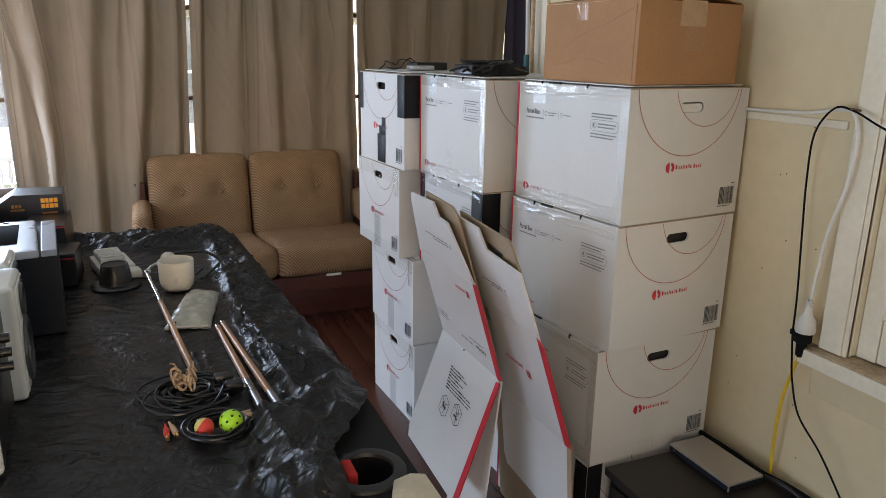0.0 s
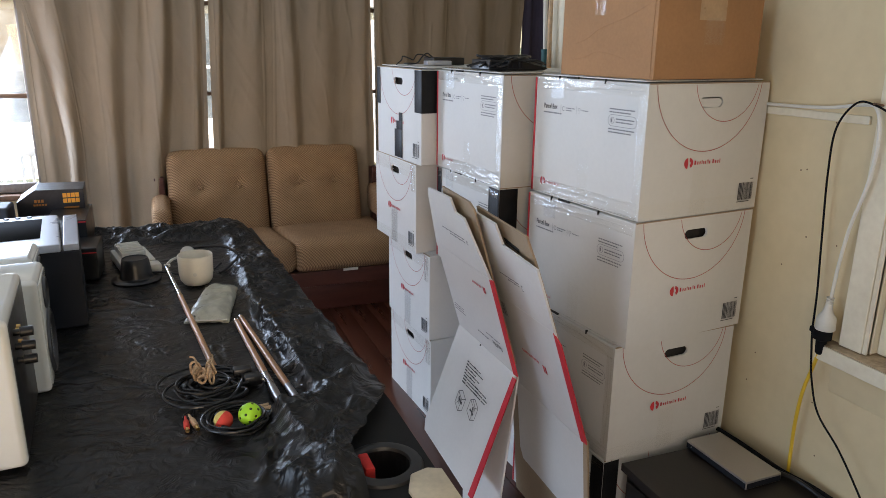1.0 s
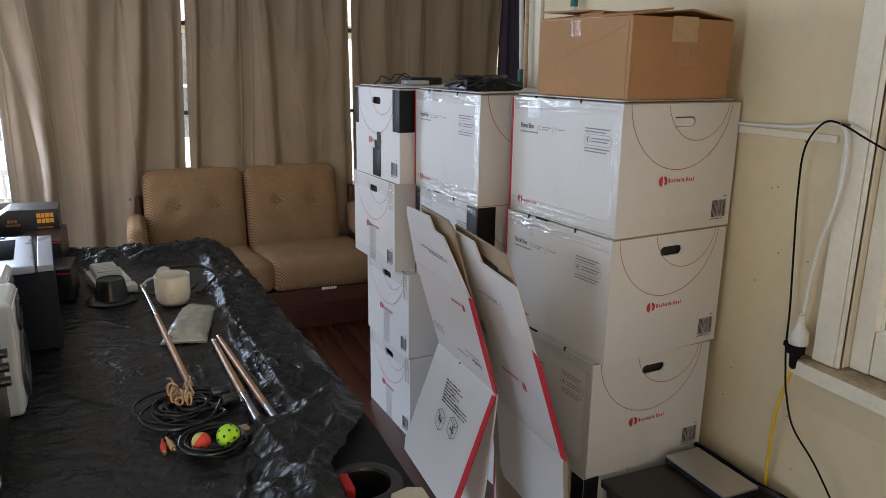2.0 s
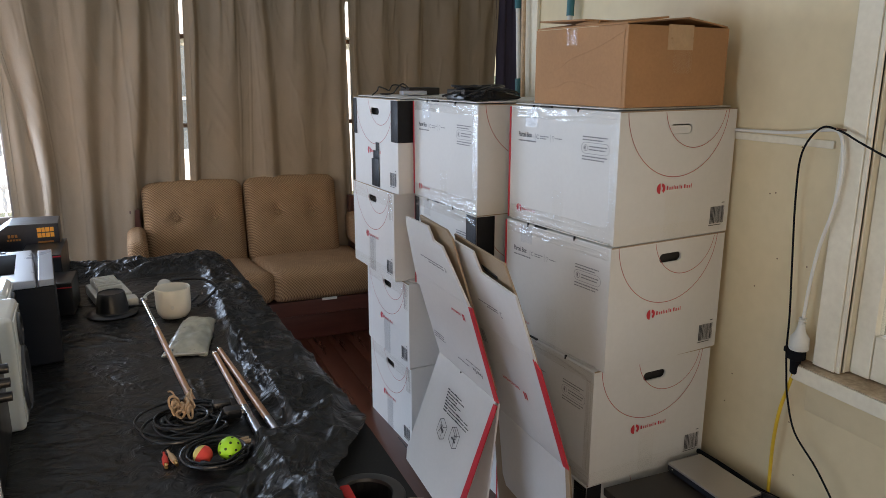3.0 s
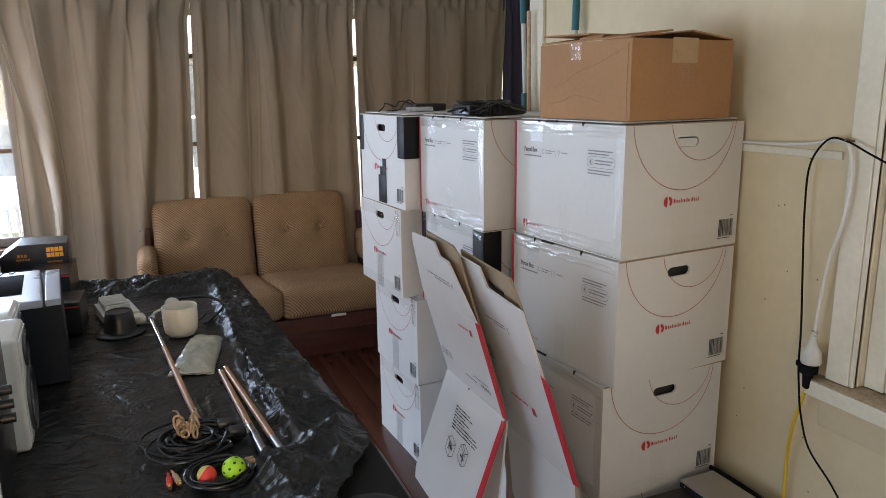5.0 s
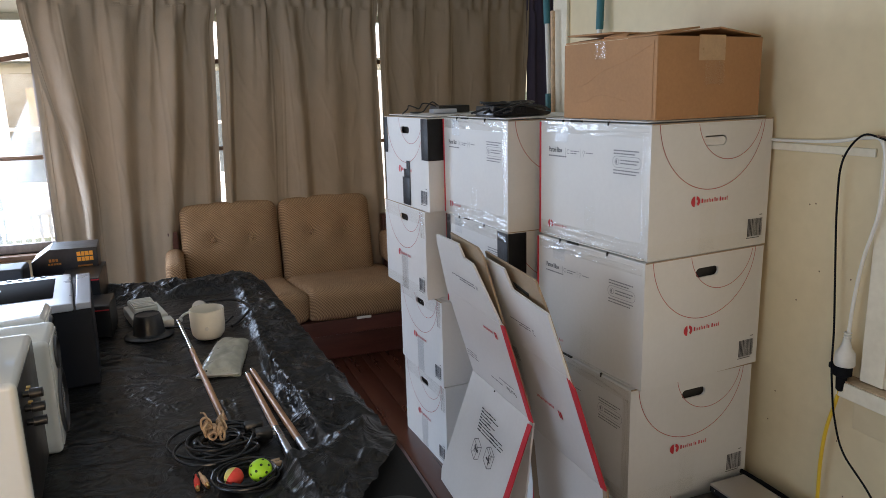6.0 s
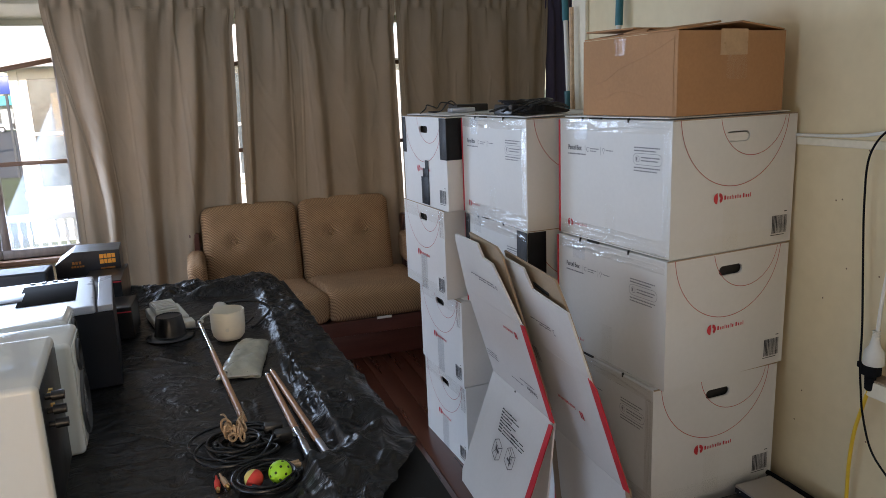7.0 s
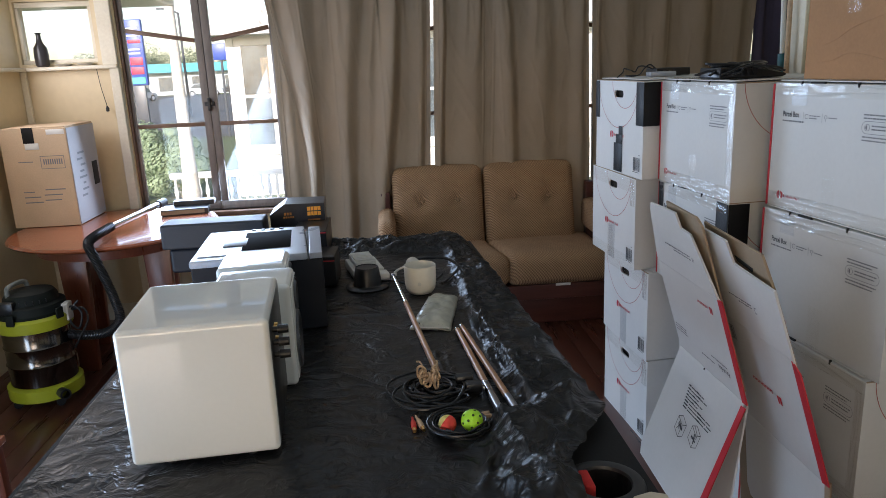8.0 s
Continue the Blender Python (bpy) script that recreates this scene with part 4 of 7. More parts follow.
def end_panel(w, h, hole, depth, bm):
    """An end panel in the xz plane, facing -y, with a hand hole through it."""
    own = bmesh.new()
    e = 0.0
    outer = [own.verts.new((x, 0, z)) for x, z in ((-w / 2 + e, e), (w / 2 - e, e), (w / 2 - e, h - e), (-w / 2 + e, h - e))]
    inner = [own.verts.new((x, 0, z)) for x, z in hole]
    edges = []
    for loop in (outer, inner):
        edges += [own.edges.new((loop[i], loop[(i + 1) % len(loop)])) for i in range(len(loop))]
    bmesh.ops.triangle_fill(own, edges=edges, use_beauty=True, use_dissolve=False)
    rim = [own.verts.new((v.co.x, depth, v.co.z)) for v in inner]
    for i in range(len(inner)):
        j = (i + 1) % len(inner)
        own.faces.new((inner[i], inner[j], rim[j], rim[i]))
    return join(bm, own)


def letters(widths, x, z, low, high, m, bm, gap=0.0016):
    """A word as small upright bars, one for each letter; negative widths are tall ones, 0 a space."""
    for w in widths:
        if w == 0:
            x += 0.004
            continue
        flat(x, z, x + abs(w) * 0.62, z + (high if w < 0 else low), m, bm)
        x += abs(w) + gap
    return x


def tape_strip(x0, y0, x1, y1, m, seed, bm=None, across=True, amp=0.0009):
    """Clear tape with lengthwise wrinkles, in the xy plane of m."""
    own = bmesh.new()
    nx, ny = (44, 14) if across else (14, 44)
    grid = []
    for j in range(ny + 1):
        row = []
        for i in range(nx + 1):
            x, y = x0 + (x1 - x0) * i / nx, y0 + (y1 - y0) * j / ny
            u, v = (x, y) if across else (y, x)
            q = 1.6 * max(0.0, 1 - 5.0 * abs(noise.noise((u * 6, v * 60, seed)))) + 0.35 * noise.noise((u * 40, v * 120, seed + 3))
            row.append(own.verts.new((x, y, amp * q)))
        grid.append(row)
    for r0, r1 in zip(grid, grid[1:]):
        for i in range(nx):
            own.faces.new((r0[i], r0[i + 1], r1[i + 1], r1[i]))
    bmesh.ops.transform(own, matrix=m, verts=own.verts)
    return join(bm, own)


def ring_mark(parent, x, z, r, m):
    """A red disc mark split by a slim upright gap."""
    bm = bmesh.new()
    arc_strip(x - 0.08 * r, z, r * 0.5, 98, 262, r, 16, m, bm)
    arc_strip(x + 0.12 * r, z, r * 0.66, -62, 84, r * 0.60, 16, m, bm)
    part("roundel", bm, M_REDINK, parent, "red printed roundel", smooth=False)


WORD = (-0.0085, 0.006, 0.006, -0.004, 0.004, 0.0065, -0.0022, -0.0022, 0.0065, 0, -0.0075, 0.007, 0.006, -0.004)


def print_end(parent, m, wordmark=True):
    """Printing on an end panel: rings, roundel, wordmark bars, bar code. m: panel's xy to the box."""
    part("printed_ring", arc_strip(-0.004, BH + 0.012, 0.198, 184, 356, 0.0021, 48, m=m), M_ARCINK, parent, "thin red printed ring", smooth=False)
    part("printed_ring", arc_strip(0.060, BH + 0.017, 0.123, 190, 350, 0.0019, 36, m=m), M_ARCINK, parent, "thin red printed ring", smooth=False)
    if wordmark:
        ring_mark(parent, -0.062, 0.151, 0.0155, m)
        bm = bmesh.new()
        letters([q * 1.12 for q in WORD], -0.040, 0.1455, 0.0085, 0.0118, m, bm)
        part("wordmark", bm, M_REDINK, parent, "red wordmark as bars", smooth=False, kind="stuff")
    bm = bmesh.new()
    rnd = random.Random(5)
    x = 0.150
    while x < 0.208:
        w = rnd.choice((0.0014, 0.0022, 0.0036))
        flat(x, 0.028, x + w, 0.080, m, bm)
        x += w + rnd.choice((0.0012, 0.0016, 0.0024))
    flat(0.196, 0.089, 0.208, 0.0915, m, bm)
    flat(0.146, 0.022, 0.200, 0.0242, m, bm)
    part("bar_code", bm, M_BLACKINK, parent, "black printed bar code", smooth=False, kind="stuff")


def print_side(parent, m, title=True):
    """Printing on a long panel; x runs to the reader's right, 0 at the panel's left end."""
    if title:
        words("Parcel Box", 0.0215, m @ pose(0.050, 0.273, 0) @ Matrix.Diagonal((0.74, 1, 1, 1)), "title", M_BLACKINK, parent)
    rnd = random.Random(8)
    bm = bmesh.new()

    def line(x0, x1, z, h=0.0028):
        x = x0
        while x < x1:
            w = rnd.uniform(0.004, 0.012)
            flat(x, z, min(x + w, x1), z + h, m, bm)
            x += w + 0.0014
    line(0.050, 0.142, 0.2585, 0.0042)
    for x in (0.137, 0.212):
        flat(x, 0.264, x + 0.0009, 0.288, m, bm)
    arc_strip(0.1505, 0.277, 0.0062, 40, 320, 0.0016, 16, m, bm)
    arc_strip(0.226, 0.279, 0.0048, -50, 230, 0.0014, 14, m, bm)
    flat(0.2254, 0.267, 0.2266, 0.2745, m, bm)
    line(0.162, 0.205, 0.2785)
    line(0.162, 0.192, 0.2715)
    line(0.237, 0.268, 0.2765)
    part("small_print", bm, M_GREYINK, parent, "small grey print as bars", smooth=False, kind="stuff")
    bm = bmesh.new()
    for z, x1 in ((0.2925, 0.462), (0.2840, 0.446), (0.2375, 0.464), (0.2290, 0.452)):
        line(0.360, x1, z, 0.0034)
    for z in (0.2780, 0.2470):
        flat(0.372, z, 0.456, z + 0.0011, m, bm)
    arc_strip(0.372, 0.2630, 0.0155, 90, 270, 0.0011, 14, m, bm)
    arc_strip(0.456, 0.2630, 0.0155, -90, 90, 0.0011, 14, m, bm)
    arc_strip(0.374, 0.2630, 0.0085, 0, 360, 0.0012, 16, m, bm)
    arc_strip(0.374, 0.2630, 0.0030, 90, 270, 0.0058, 10, m, bm)
    line(0.389, 0.462, 0.2660, 0.0034)
    line(0.389, 0.456, 0.2575, 0.0034)
    part("label_panel", bm, M_GREYINK, parent, "rounded grey label outline with bars", smooth=False, kind="stuff")
    ring_mark(parent, 0.061, 0.042, 0.0130, m)
    bm = bmesh.new()
    letters([q * 0.72 for q in WORD], 0.078, 0.0375, 0.0062, 0.0088, m, bm, 0.0011)
    part("wordmark", bm, M_REDINK, parent, "small red wordmark as bars", smooth=False, kind="stuff")


def parcel_box(label, m, flap=False, stripe=True, wordmark=True, print_back=False, tape_top=True):
    """A large white parcel box: end panel facing local -y, long panel facing local -x."""
    t = thing("parcel_box", label, "box", m, "white parcel boxes")
    bm = bmesh.new()
    w, l, h, e = BW / 2, BL / 2, BH, 0.004
    own = bmesh.new()
    bmesh.ops.create_cube(own, size=1.0, matrix=Matrix.LocRotScale((0, 0, h / 2), None, (BW, BL, BH)))
    bmesh.ops.subdivide_edges(own, edges=own.edges[:], cuts=5, use_grid_fill=True)
    for v in own.verts:
        n = noise.noise((v.co.x * 5 + m.translation.x * 9, v.co.y * 5 + m.translation.z * 7, v.co.z * 5))
        if abs(v.co.x) > w - 1e-4 and abs(v.co.y) < l - 0.01 and 0.01 < v.co.z < h - 0.01:
            v.co.x += 0.0007 * n + 0.0007 * (1 if v.co.x > 0 else -1)
        if v.co.z > h - 1e-4 and abs(v.co.x) < w - 0.01 and abs(v.co.y) < l - 0.01:
            v.co.z += 0.003 * n + 0.002
    front = [f for f in own.faces if all(v.co.y < -l + 1e-4 for v in f.verts)]
    bmesh.ops.delete(own, geom=front, context="FACES")
    sharp = [ed for ed in own.edges if len(ed.link_faces) == 2 and ed.calc_face_angle() > 1.0]
    bmesh.ops.bevel(own, geom=sharp, offset=0.004, segments=2, profile=0.5, affect="EDGES")
    join(bm, own)
    panel = bmesh.new()
    hole = stadium(0.002, h - 0.052, 0.088, 0.028)
    end_panel(BW, h, hole, 0.006, panel)
    bmesh.ops.translate(panel, verts=panel.verts, vec=(0, -l, 0))
    join(bm, panel)
    part("body", bm, M_BOX, t)
    if flap:
        part("hand_flap", prism([(x * 0.96, z) for x, z in stadium(0, 0, 0.086, 0.023)], 0.003, pose(0.001, -l + 0.006, h - 0.0535, 90, 0, -3)), M_BOX, t, "closed hand-hole flap")
    else:
        # a dark sheet painted as the shade inside the box
        part("hole_shade", span((-0.09, -l + 0.02, h - 0.10), (0.09, -l + 0.024, h - 0.006)), M_DARKIN, t, "dark sheet for the shade behind the hand hole")
    print_end(t, Matrix.Translation((0, -l - 0.0012, 0)) @ pose(0, 0, 0, 90), wordmark)
    side = pose(-w - 0.0021, l, 0, 90, 0, -90)
    print_side(t, side)
    if print_back:
        bm = bmesh.new()
        mm = pose(w + 0.0021, -l, 0, 90, 0, 90)
        for k in range(19):
            flat(0.185, 0.035 + k * 0.011, 0.225 + 0.05 * ((k * 7) % 3) / 2, 0.0395 + k * 0.011, mm, bm)
        part("printed_panel", bm, M_BLACKINK, t, "block of small dark print", smooth=False)
        part("joint_stripe", span((w - 0.002, -l + 0.305, 0.004), (w + 0.0032, -l + 0.312, h - 0.004), 0.001), M_REDINK, t, "red glued joint edge")
    if stripe:
        part("joint_stripe", span((-w - 0.0032, l - 0.005, 0.004), (-w + 0.002, l + 0.0015, h - 0.004), 0.001), M_REDINK, t, "red glued joint edge")
    part("board_edge", span((-w + 0.002, -l - 0.0014, h - 0.0018), (w - 0.002, -l + 0.002, h + 0.0012)), M_KRAFTL, t, "raw brown board edge")
    # lid seam and flap tabs
    seed = m.translation.x * 13 + m.translation.z * 31
    for x0, x1 in ((-w + 0.006, -0.002), (0.002, w - 0.006)):
        part("lid_flap", span((x0, -l + 0.02, h + 0.004), (x1, l - 0.02, h + 0.0075), 0.001), M_BOX, t)
    for y, ln in ((-0.10 + 0.02 * math.sin(seed), 0.004), (0.04, 0.055), (0.13, 0.003)):
        part("lid_slot", span((-w - 0.0026, y, h - (0.008 if ln < 0.01 else 0.0008)), (-w + 0.004, y + ln, h + 0.0044)), M_DARKIN, t, "dark slot in the lid edge")
    if tape_top:
        bm = tape_strip(0.015, h - 0.036, BL - 0.004, h - 0.002, side @ pose(0, 0, 0.0012), seed, amp=0.0019)
        tape_strip(0.02, 0.0, BL - 0.012, 0.05, pose(-w - 0.001, l, h + 0.0088, 0, 0, -90), seed + 9, bm, amp=0.0019)
        part("clear_tape", bm, M_TAPE, t, "wrinkled clear tape over the lid edge")
        part("tape_scrap", tape_strip(0.088, h - 0.062, 0.150, h - 0.004, side @ pose(0, 0, 0.0022), seed + 5, amp=0.0005), M_TAPEW, t, "milky tape scrap")
    part("clear_tape", tape_strip(0.235, 0.0, 0.285, 0.125, side @ pose(0, 0, 0.0010), seed + 2, None, False, 0.0003), M_TAPEF, t, "clear packing tape strip")
    return t


def near_corner(x, y, rz, z):
    """The pose of a box from its near left bottom corner."""
    c, s = math.cos(radians(rz)), math.sin(radians(rz))
    u, v = BW / 2, BL / 2
    return pose(x + u * c - v * s, y + u * s + v * c, z, 0, 0, rz)


def left_corner(x, y, rz, z):
    """The same for a box whose end panel faces -x: from its end panel's far corner."""
    c, s = math.cos(radians(rz)), math.sin(radians(rz))
    u, v = BW / 2, BL / 2
    return pose(x + u * c - v * s, y + u * s + v * c, z, 0, 0, rz)


C1 = parcel_box("white cardboard parcel box with red rings, top of the wall stack", near_corner(1.188, 1.578, 6.4, 1.106), flap=True)
C2 = parcel_box("white cardboard parcel box with red rings, second from the top", near_corner(1.176, 1.569, 6.4, 0.737))
C3 = parcel_box("white cardboard parcel box with red rings, taped bottom edge", near_corner(1.156, 1.588, 3.6, 0.3685))
C4 = parcel_box("white cardboard parcel box with black taped corners on the floor", near_corner(1.152, 1.592, 4.0, 0.0))
B1 = parcel_box("white cardboard parcel box with clear tape, top of the middle stack", near_corner(1.040, 2.132, 3.6, 1.106))
B2 = parcel_box("white cardboard parcel box with black tape on its corners", near_corner(1.040, 2.136, 3.0, 0.737))
B3 = parcel_box("white cardboard parcel box in the middle stack", near_corner(1.150, 2.155, 4.0, 0.3685))
B4 = parcel_box("white cardboard parcel box on the floor under the middle stack", near_corner(1.155, 2.158, 4.0, 0.0))
A1 = parcel_box("white cardboard parcel box with black taped edges atop far stack", left_corner(0.906, 3.103, -85.0, 1.106), wordmark=True, stripe=False, tape_top=False)
A2 = parcel_box("white cardboard parcel box taped along its bottom", left_corner(0.905, 3.140, -86.0, 0.737), stripe=False, print_back=True)
A3 = parcel_box("white cardboard parcel box low in the far stack", left_corner(0.945, 3.085, -86.0, 0.3685), stripe=False, print_back=True)
A4 = parcel_box("white cardboard parcel box on the floor below the far stack", left_corner(0.952, 3.080, -86.2, 0.0), stripe=False)


def black_tape(parent, pieces, label="black cloth tape"):
    for a, b in pieces:
        part("black_tape", span(a, b, 0.0006), M_BTAPE, parent, label)


w, l, h = BW / 2, BL / 2, BH
black_tape(A1, [((-w - 0.003, -l - 0.003, h - 0.155), (-w + 0.035, -l - 0.0015, h - 0.004)),
                ((w - 0.060, -l - 0.003, h - 0.165), (w + 0.006, -l - 0.0015, h - 0.004)),
                ((w + 0.0020, -l - 0.003, h - 0.165), (w + 0.0034, -l + 0.10, h - 0.004)),
                ((-0.035, -l - 0.003, 0.005), (0.045, -l - 0.0018, 0.12)),
                ((-0.015, -l - 0.0032, 0.12), (0.045, -l - 0.0018, 0.155)),
                ((0.012, -l - 0.0034, 0.155), (0.045, -l - 0.0018, 0.19))])
black_tape(B2, [((-w - 0.0034, -l - 0.003, h - 0.26), (-w - 0.0022, -l + 0.07, h - 0.004)),
                ((-w + 0.0, -l - 0.003, h - 0.26), (-w + 0.07, -l - 0.0015, h - 0.004)),
                ((-w - 0.0034, l - 0.04, h - 0.2), (-w - 0.0022, l - 0.003, h - 0.004))])
black_tape(C4, [((-w - 0.0034, -l - 0.003, h - 0.28), (-w - 0.0022, -l + 0.055, h - 0.004)),
                ((-w + 0.0, -l - 0.003, h - 0.28), (-w + 0.055, -l - 0.0015, h - 0.004))])
# clear tape wound round some boxes
for b, sd in ((C1, 1.0), (C3, 2.0), (B1, 3.0), (A2, 4.0)):
    side = pose(-w - 0.0021, l, 0, 90, 0, -90)
    front = pose(0, -l - 0.0012, 0, 90)
    part("clear_tape", tape_strip(0.01, 0.002, BL, 0.050, side @ pose(0, 0, 0.0014), sd, amp=0.0014), M_TAPE, b, "wrinkled clear tape round the base")
    part("clear_tape", tape_strip(-w - 0.004, 0.002, w, 0.046, front @ pose(0, 0, 0.0014), sd + 4), M_TAPEF, b, "clear packing tape round the base")
    part("clear_tape", tape_strip(-0.045, 0.0, 0.015, 0.14, front @ pose(0, 0, 0.0024), sd + 6, None, False, 0.0003), M_TAPEF, b, "clear packing tape strip")
    bm = tape_strip(BL - 0.028, 0.05, BL + 0.004, h - 0.03, side @ pose(0, 0, 0.0016), sd + 8, None, False)
    part("clear_tape", bm, M_TAPE, b, "clear tape on the corner")

for b, sd in ((A2, 11.0), (A3, 12.0), (A4, 13.0)):
    front = pose(0, -l - 0.0012, 0, 90)
    part("clear_tape", tape_strip(-0.030, 0.0, 0.036, 0.150, front @ pose(0, 0, 0.0030), sd, None, False, 0.0003), M_TAPEW, b, "milky tape strip over the seam")
    part("clear_tape", tape_strip(-w, h - 0.058, w, h - 0.004, front @ pose(0, 0, 0.0034), sd + 1, amp=0.0016), M_TAPEF, b, "clear tape along the upper edge")
    part("clear_tape", tape_strip(w - 0.040, h - 0.11, w + 0.002, h - 0.002, front @ pose(0, 0, 0.0046), sd + 2, None, False, 0.0016), M_TAPE, b, "wrinkled clear tape on the corner")


# ---- flattened boxes leaning on the stacks ----
def sheet_panel(name, corners, thick, parent, material, label=""):
    """A board panel through 3D corners, thickened behind."""
    bm = bmesh.new()
    p = [Vector(c) for c in corners]
    n = Vector((0, 0, 0))
    for i in range(len(p)):
        n += (p[i] - p[0]).cross(p[(i + 1) % len(p)] - p[0])
    n.normalize()
    if n.x > 0:
        n = -n
    f = bm.faces.new([bm.verts.new(c) for c in p])
    r = bmesh.ops.extrude_face_region(bm, geom=[f])
    bmesh.ops.translate(bm, vec=-n * thick, verts=[v for v in r["geom"] if isinstance(v, bmesh.types.BMVert)])
    bmesh.ops.recalc_face_normals(bm, faces=bm.faces)
    return part(name, bm, material, parent, label, smooth=False)


def lerp3(a, b, t):
    return Vector(a) + (Vector(b) - Vector(a)) * t


class Flat:
    """A collapsed box: folded board with panels above and below a crease along y."""

    def __init__(self, label, fold, top, foot, y0, y1):
        self.t = thing("flattened_box", label, "box", None, "flattened boxes")
        self.fold, self.top, self.foot, self.y0, self.y1 = fold, top, foot, y0, y1

    def up(self, s, h, out=0.0):
        """A point s along the crease (0 far end, 1 near end), h metres up the panel."""
        d = Vector((self.top[0] - self.fold[0], 0, self.top[1] - self.fold[1])).normalized()
        n = Vector((-d.z, 0, d.x))
        return Vector((self.fold[0], self.y0 + (self.y1 - self.y0) * s, self.fold[1])) + d * h + n * out

    def down(self, s, h, out=0.0):
        d = Vector((self.foot[0] - self.fold[0], 0, self.foot[1] - self.fold[1])).normalized()
        n = Vector((d.z, 0, -d.x))
        return Vector((self.fold[0], self.y0 + (self.y1 - self.y0) * s, self.fold[1])) + d * h + n * out

    def bars(self, name, side, rects, material, label):
        bm = bmesh.new()
        fn = self.up if side == "up" else self.down
        for s0, h0, s1, h1 in rects:
            bm.faces.new([bm.verts.new(fn(s, q, 0.0016)) for s, q in ((s0, h0), (s1, h0), (s1, h1), (s0, h1))])
        part(name, bm, material, self.t, label, smooth=False, kind="stuff")


F1 = Flat("flattened white parcel box leaning, lower panel kicked out", (0.93, 0.612), (0.840, 0.920), (0.795, 0.245), 2.195, 1.762)
F1.H = 0.322
sheet_panel("side_panel", [F1.up(0, 0.0004), F1.up(1, 0.0004), F1.up(1, F1.H), F1.up(0, F1.H)], 0.006, F1.t, M_BOX)
sheet_panel("lid_flap", [F1.up(0, F1.H + 0.001), F1.up(0.985, F1.H + 0.001), F1.up(0.788, 0.492), F1.up(0.645, 0.497), F1.up(0.612, 0.541), F1.up(0.18, 0.537), F1.up(0.13, 0.51)], 0.006, F1.t, M_BOX)
sheet_panel("back_panel", [F1.up(0.08, 0.02, -0.016), F1.up(0.95, 0.02, -0.016), F1.up(0.90, F1.H + 0.02, -0.020), F1.up(0.865, 0.517, -0.024), F1.up(0.81, 0.537, -0.024), F1.up(0.34, 0.546, -0.024)], 0.006, F1.t, M_KRAFTL, "bare brown board inside the box")
sheet_panel("bottom_flap", [F1.down(-0.005, 0.0004), F1.down(1, 0.0004), F1.down(1.0, 0.41), F1.down(0.97, 0.415), F1.down(0.05, 0.402), F1.down(0.0, 0.37)], 0.006, F1.t, M_BOX)
sheet_panel("inner_flap", [F1.down(0.05, 0.01, -0.02), F1.down(0.97, 0.01, -0.02), F1.down(1.06, 0.66, -0.16), F1.down(0.55, 0.66, -0.16)], 0.006, F1.t, M_BOX)
sheet_panel("joint_stripe", [F1.up(0.985, 0.0, 0.002), F1.up(1.035, 0.0, 0.0), F1.up(1.035, F1.H, 0.0), F1.up(0.985, F1.H, 0.002)], 0.004, F1.t, M_REDINK, "red glued joint edge")
sheet_panel("joint_stripe", [F1.down(0.985, 0.01, 0.002), F1.down(1.03, 0.01, 0.0), F1.down(1.045, 0.41, 0.0), F1.down(0.985, 0.41, 0.002)], 0.004, F1.t, M_REDINK, "red glued joint edge")


def flat_words(F, s, q, size, material=None):
    """The title printed upside down on the upper panel."""
    d = Vector((F.top[0] - F.fold[0], 0, F.top[1] - F.fold[1])).normalized()
    m = Matrix((Vector((0, 1, 0)), -d, Vector((0, 1, 0)).cross(-d))).transposed().to_4x4()
    m.translation = F.up(s, q, 0.0017)
    words("Parcel Box", size, m @ Matrix.Diagonal((0.74, 1, 1, 1)), "title", M_BLACKINK, F.t)


def word_rects(s0, s1, h0, h1, n, fill=0.93):
    """A line of print as n small bars."""
    st = (s1 - s0) / n
    return [(s0 + st * k, h0 if k % 3 else h0 - 0.0015, s0 + st * k + st * (fill if k % 4 else fill - 0.1), h1) for k in range(n)]


flat_words(F1, 0.885, 0.072, 0.0215)
F1.bars("small_print", "up", word_rects(0.28, 0.70, 0.413, 0.4165, 17) + word_rects(0.42, 0.70, 0.404, 0.4075, 10) + [(0.725, 0.402, 0.735, 0.416), (0.745, 0.402, 0.75, 0.416)]
        + word_rects(0.04, 0.25, 0.078, 0.081, 8) + word_rects(0.04, 0.23, 0.088, 0.091, 7) + word_rects(0.05, 0.24, 0.098, 0.101, 7) + word_rects(0.46, 0.66, 0.060, 0.064, 8) + word_rects(0.63, 0.87, 0.083, 0.0865, 9), M_GREYINK, "small grey print as bars")
F1.bars("wordmark", "up", word_rects(0.63, 0.79, 0.2645, 0.2725, 12, 0.66) + [(0.815, 0.254, 0.833, 0.276), (0.838, 0.254, 0.852, 0.276)], M_REDINK, "red wordmark as bars")
F1.bars("print_line", "down", [q for k in range(8) for q in word_rects(0.33 + 0.004 * k, 0.33 + (0.25, 0.31, 0.20, 0.28, 0.22, 0.44, 0.47, 0.45)[k], 0.078 + k * 0.0098, 0.0812 + k * 0.0098, 6, 0.97)], M_BLACKINK, "dark print lines")


def outline(F, runs, width):
    """Drawn lines on the lower panel, each from (s, h) to (s, h)."""
    bm = bmesh.new()
    for (s0, h0), (s1, h1) in runs:
        a, b = F.down(s0, h0, 0.0016), F.down(s1, h1, 0.0016)
        side = (b - a).cross(F.down(0, 0, 1.0) - F.down(0, 0, 0.0)).normalized() * width / 2
        bm.faces.new([bm.verts.new(q) for q in (a - side, b - side, b + side, a + side)])
    return bm


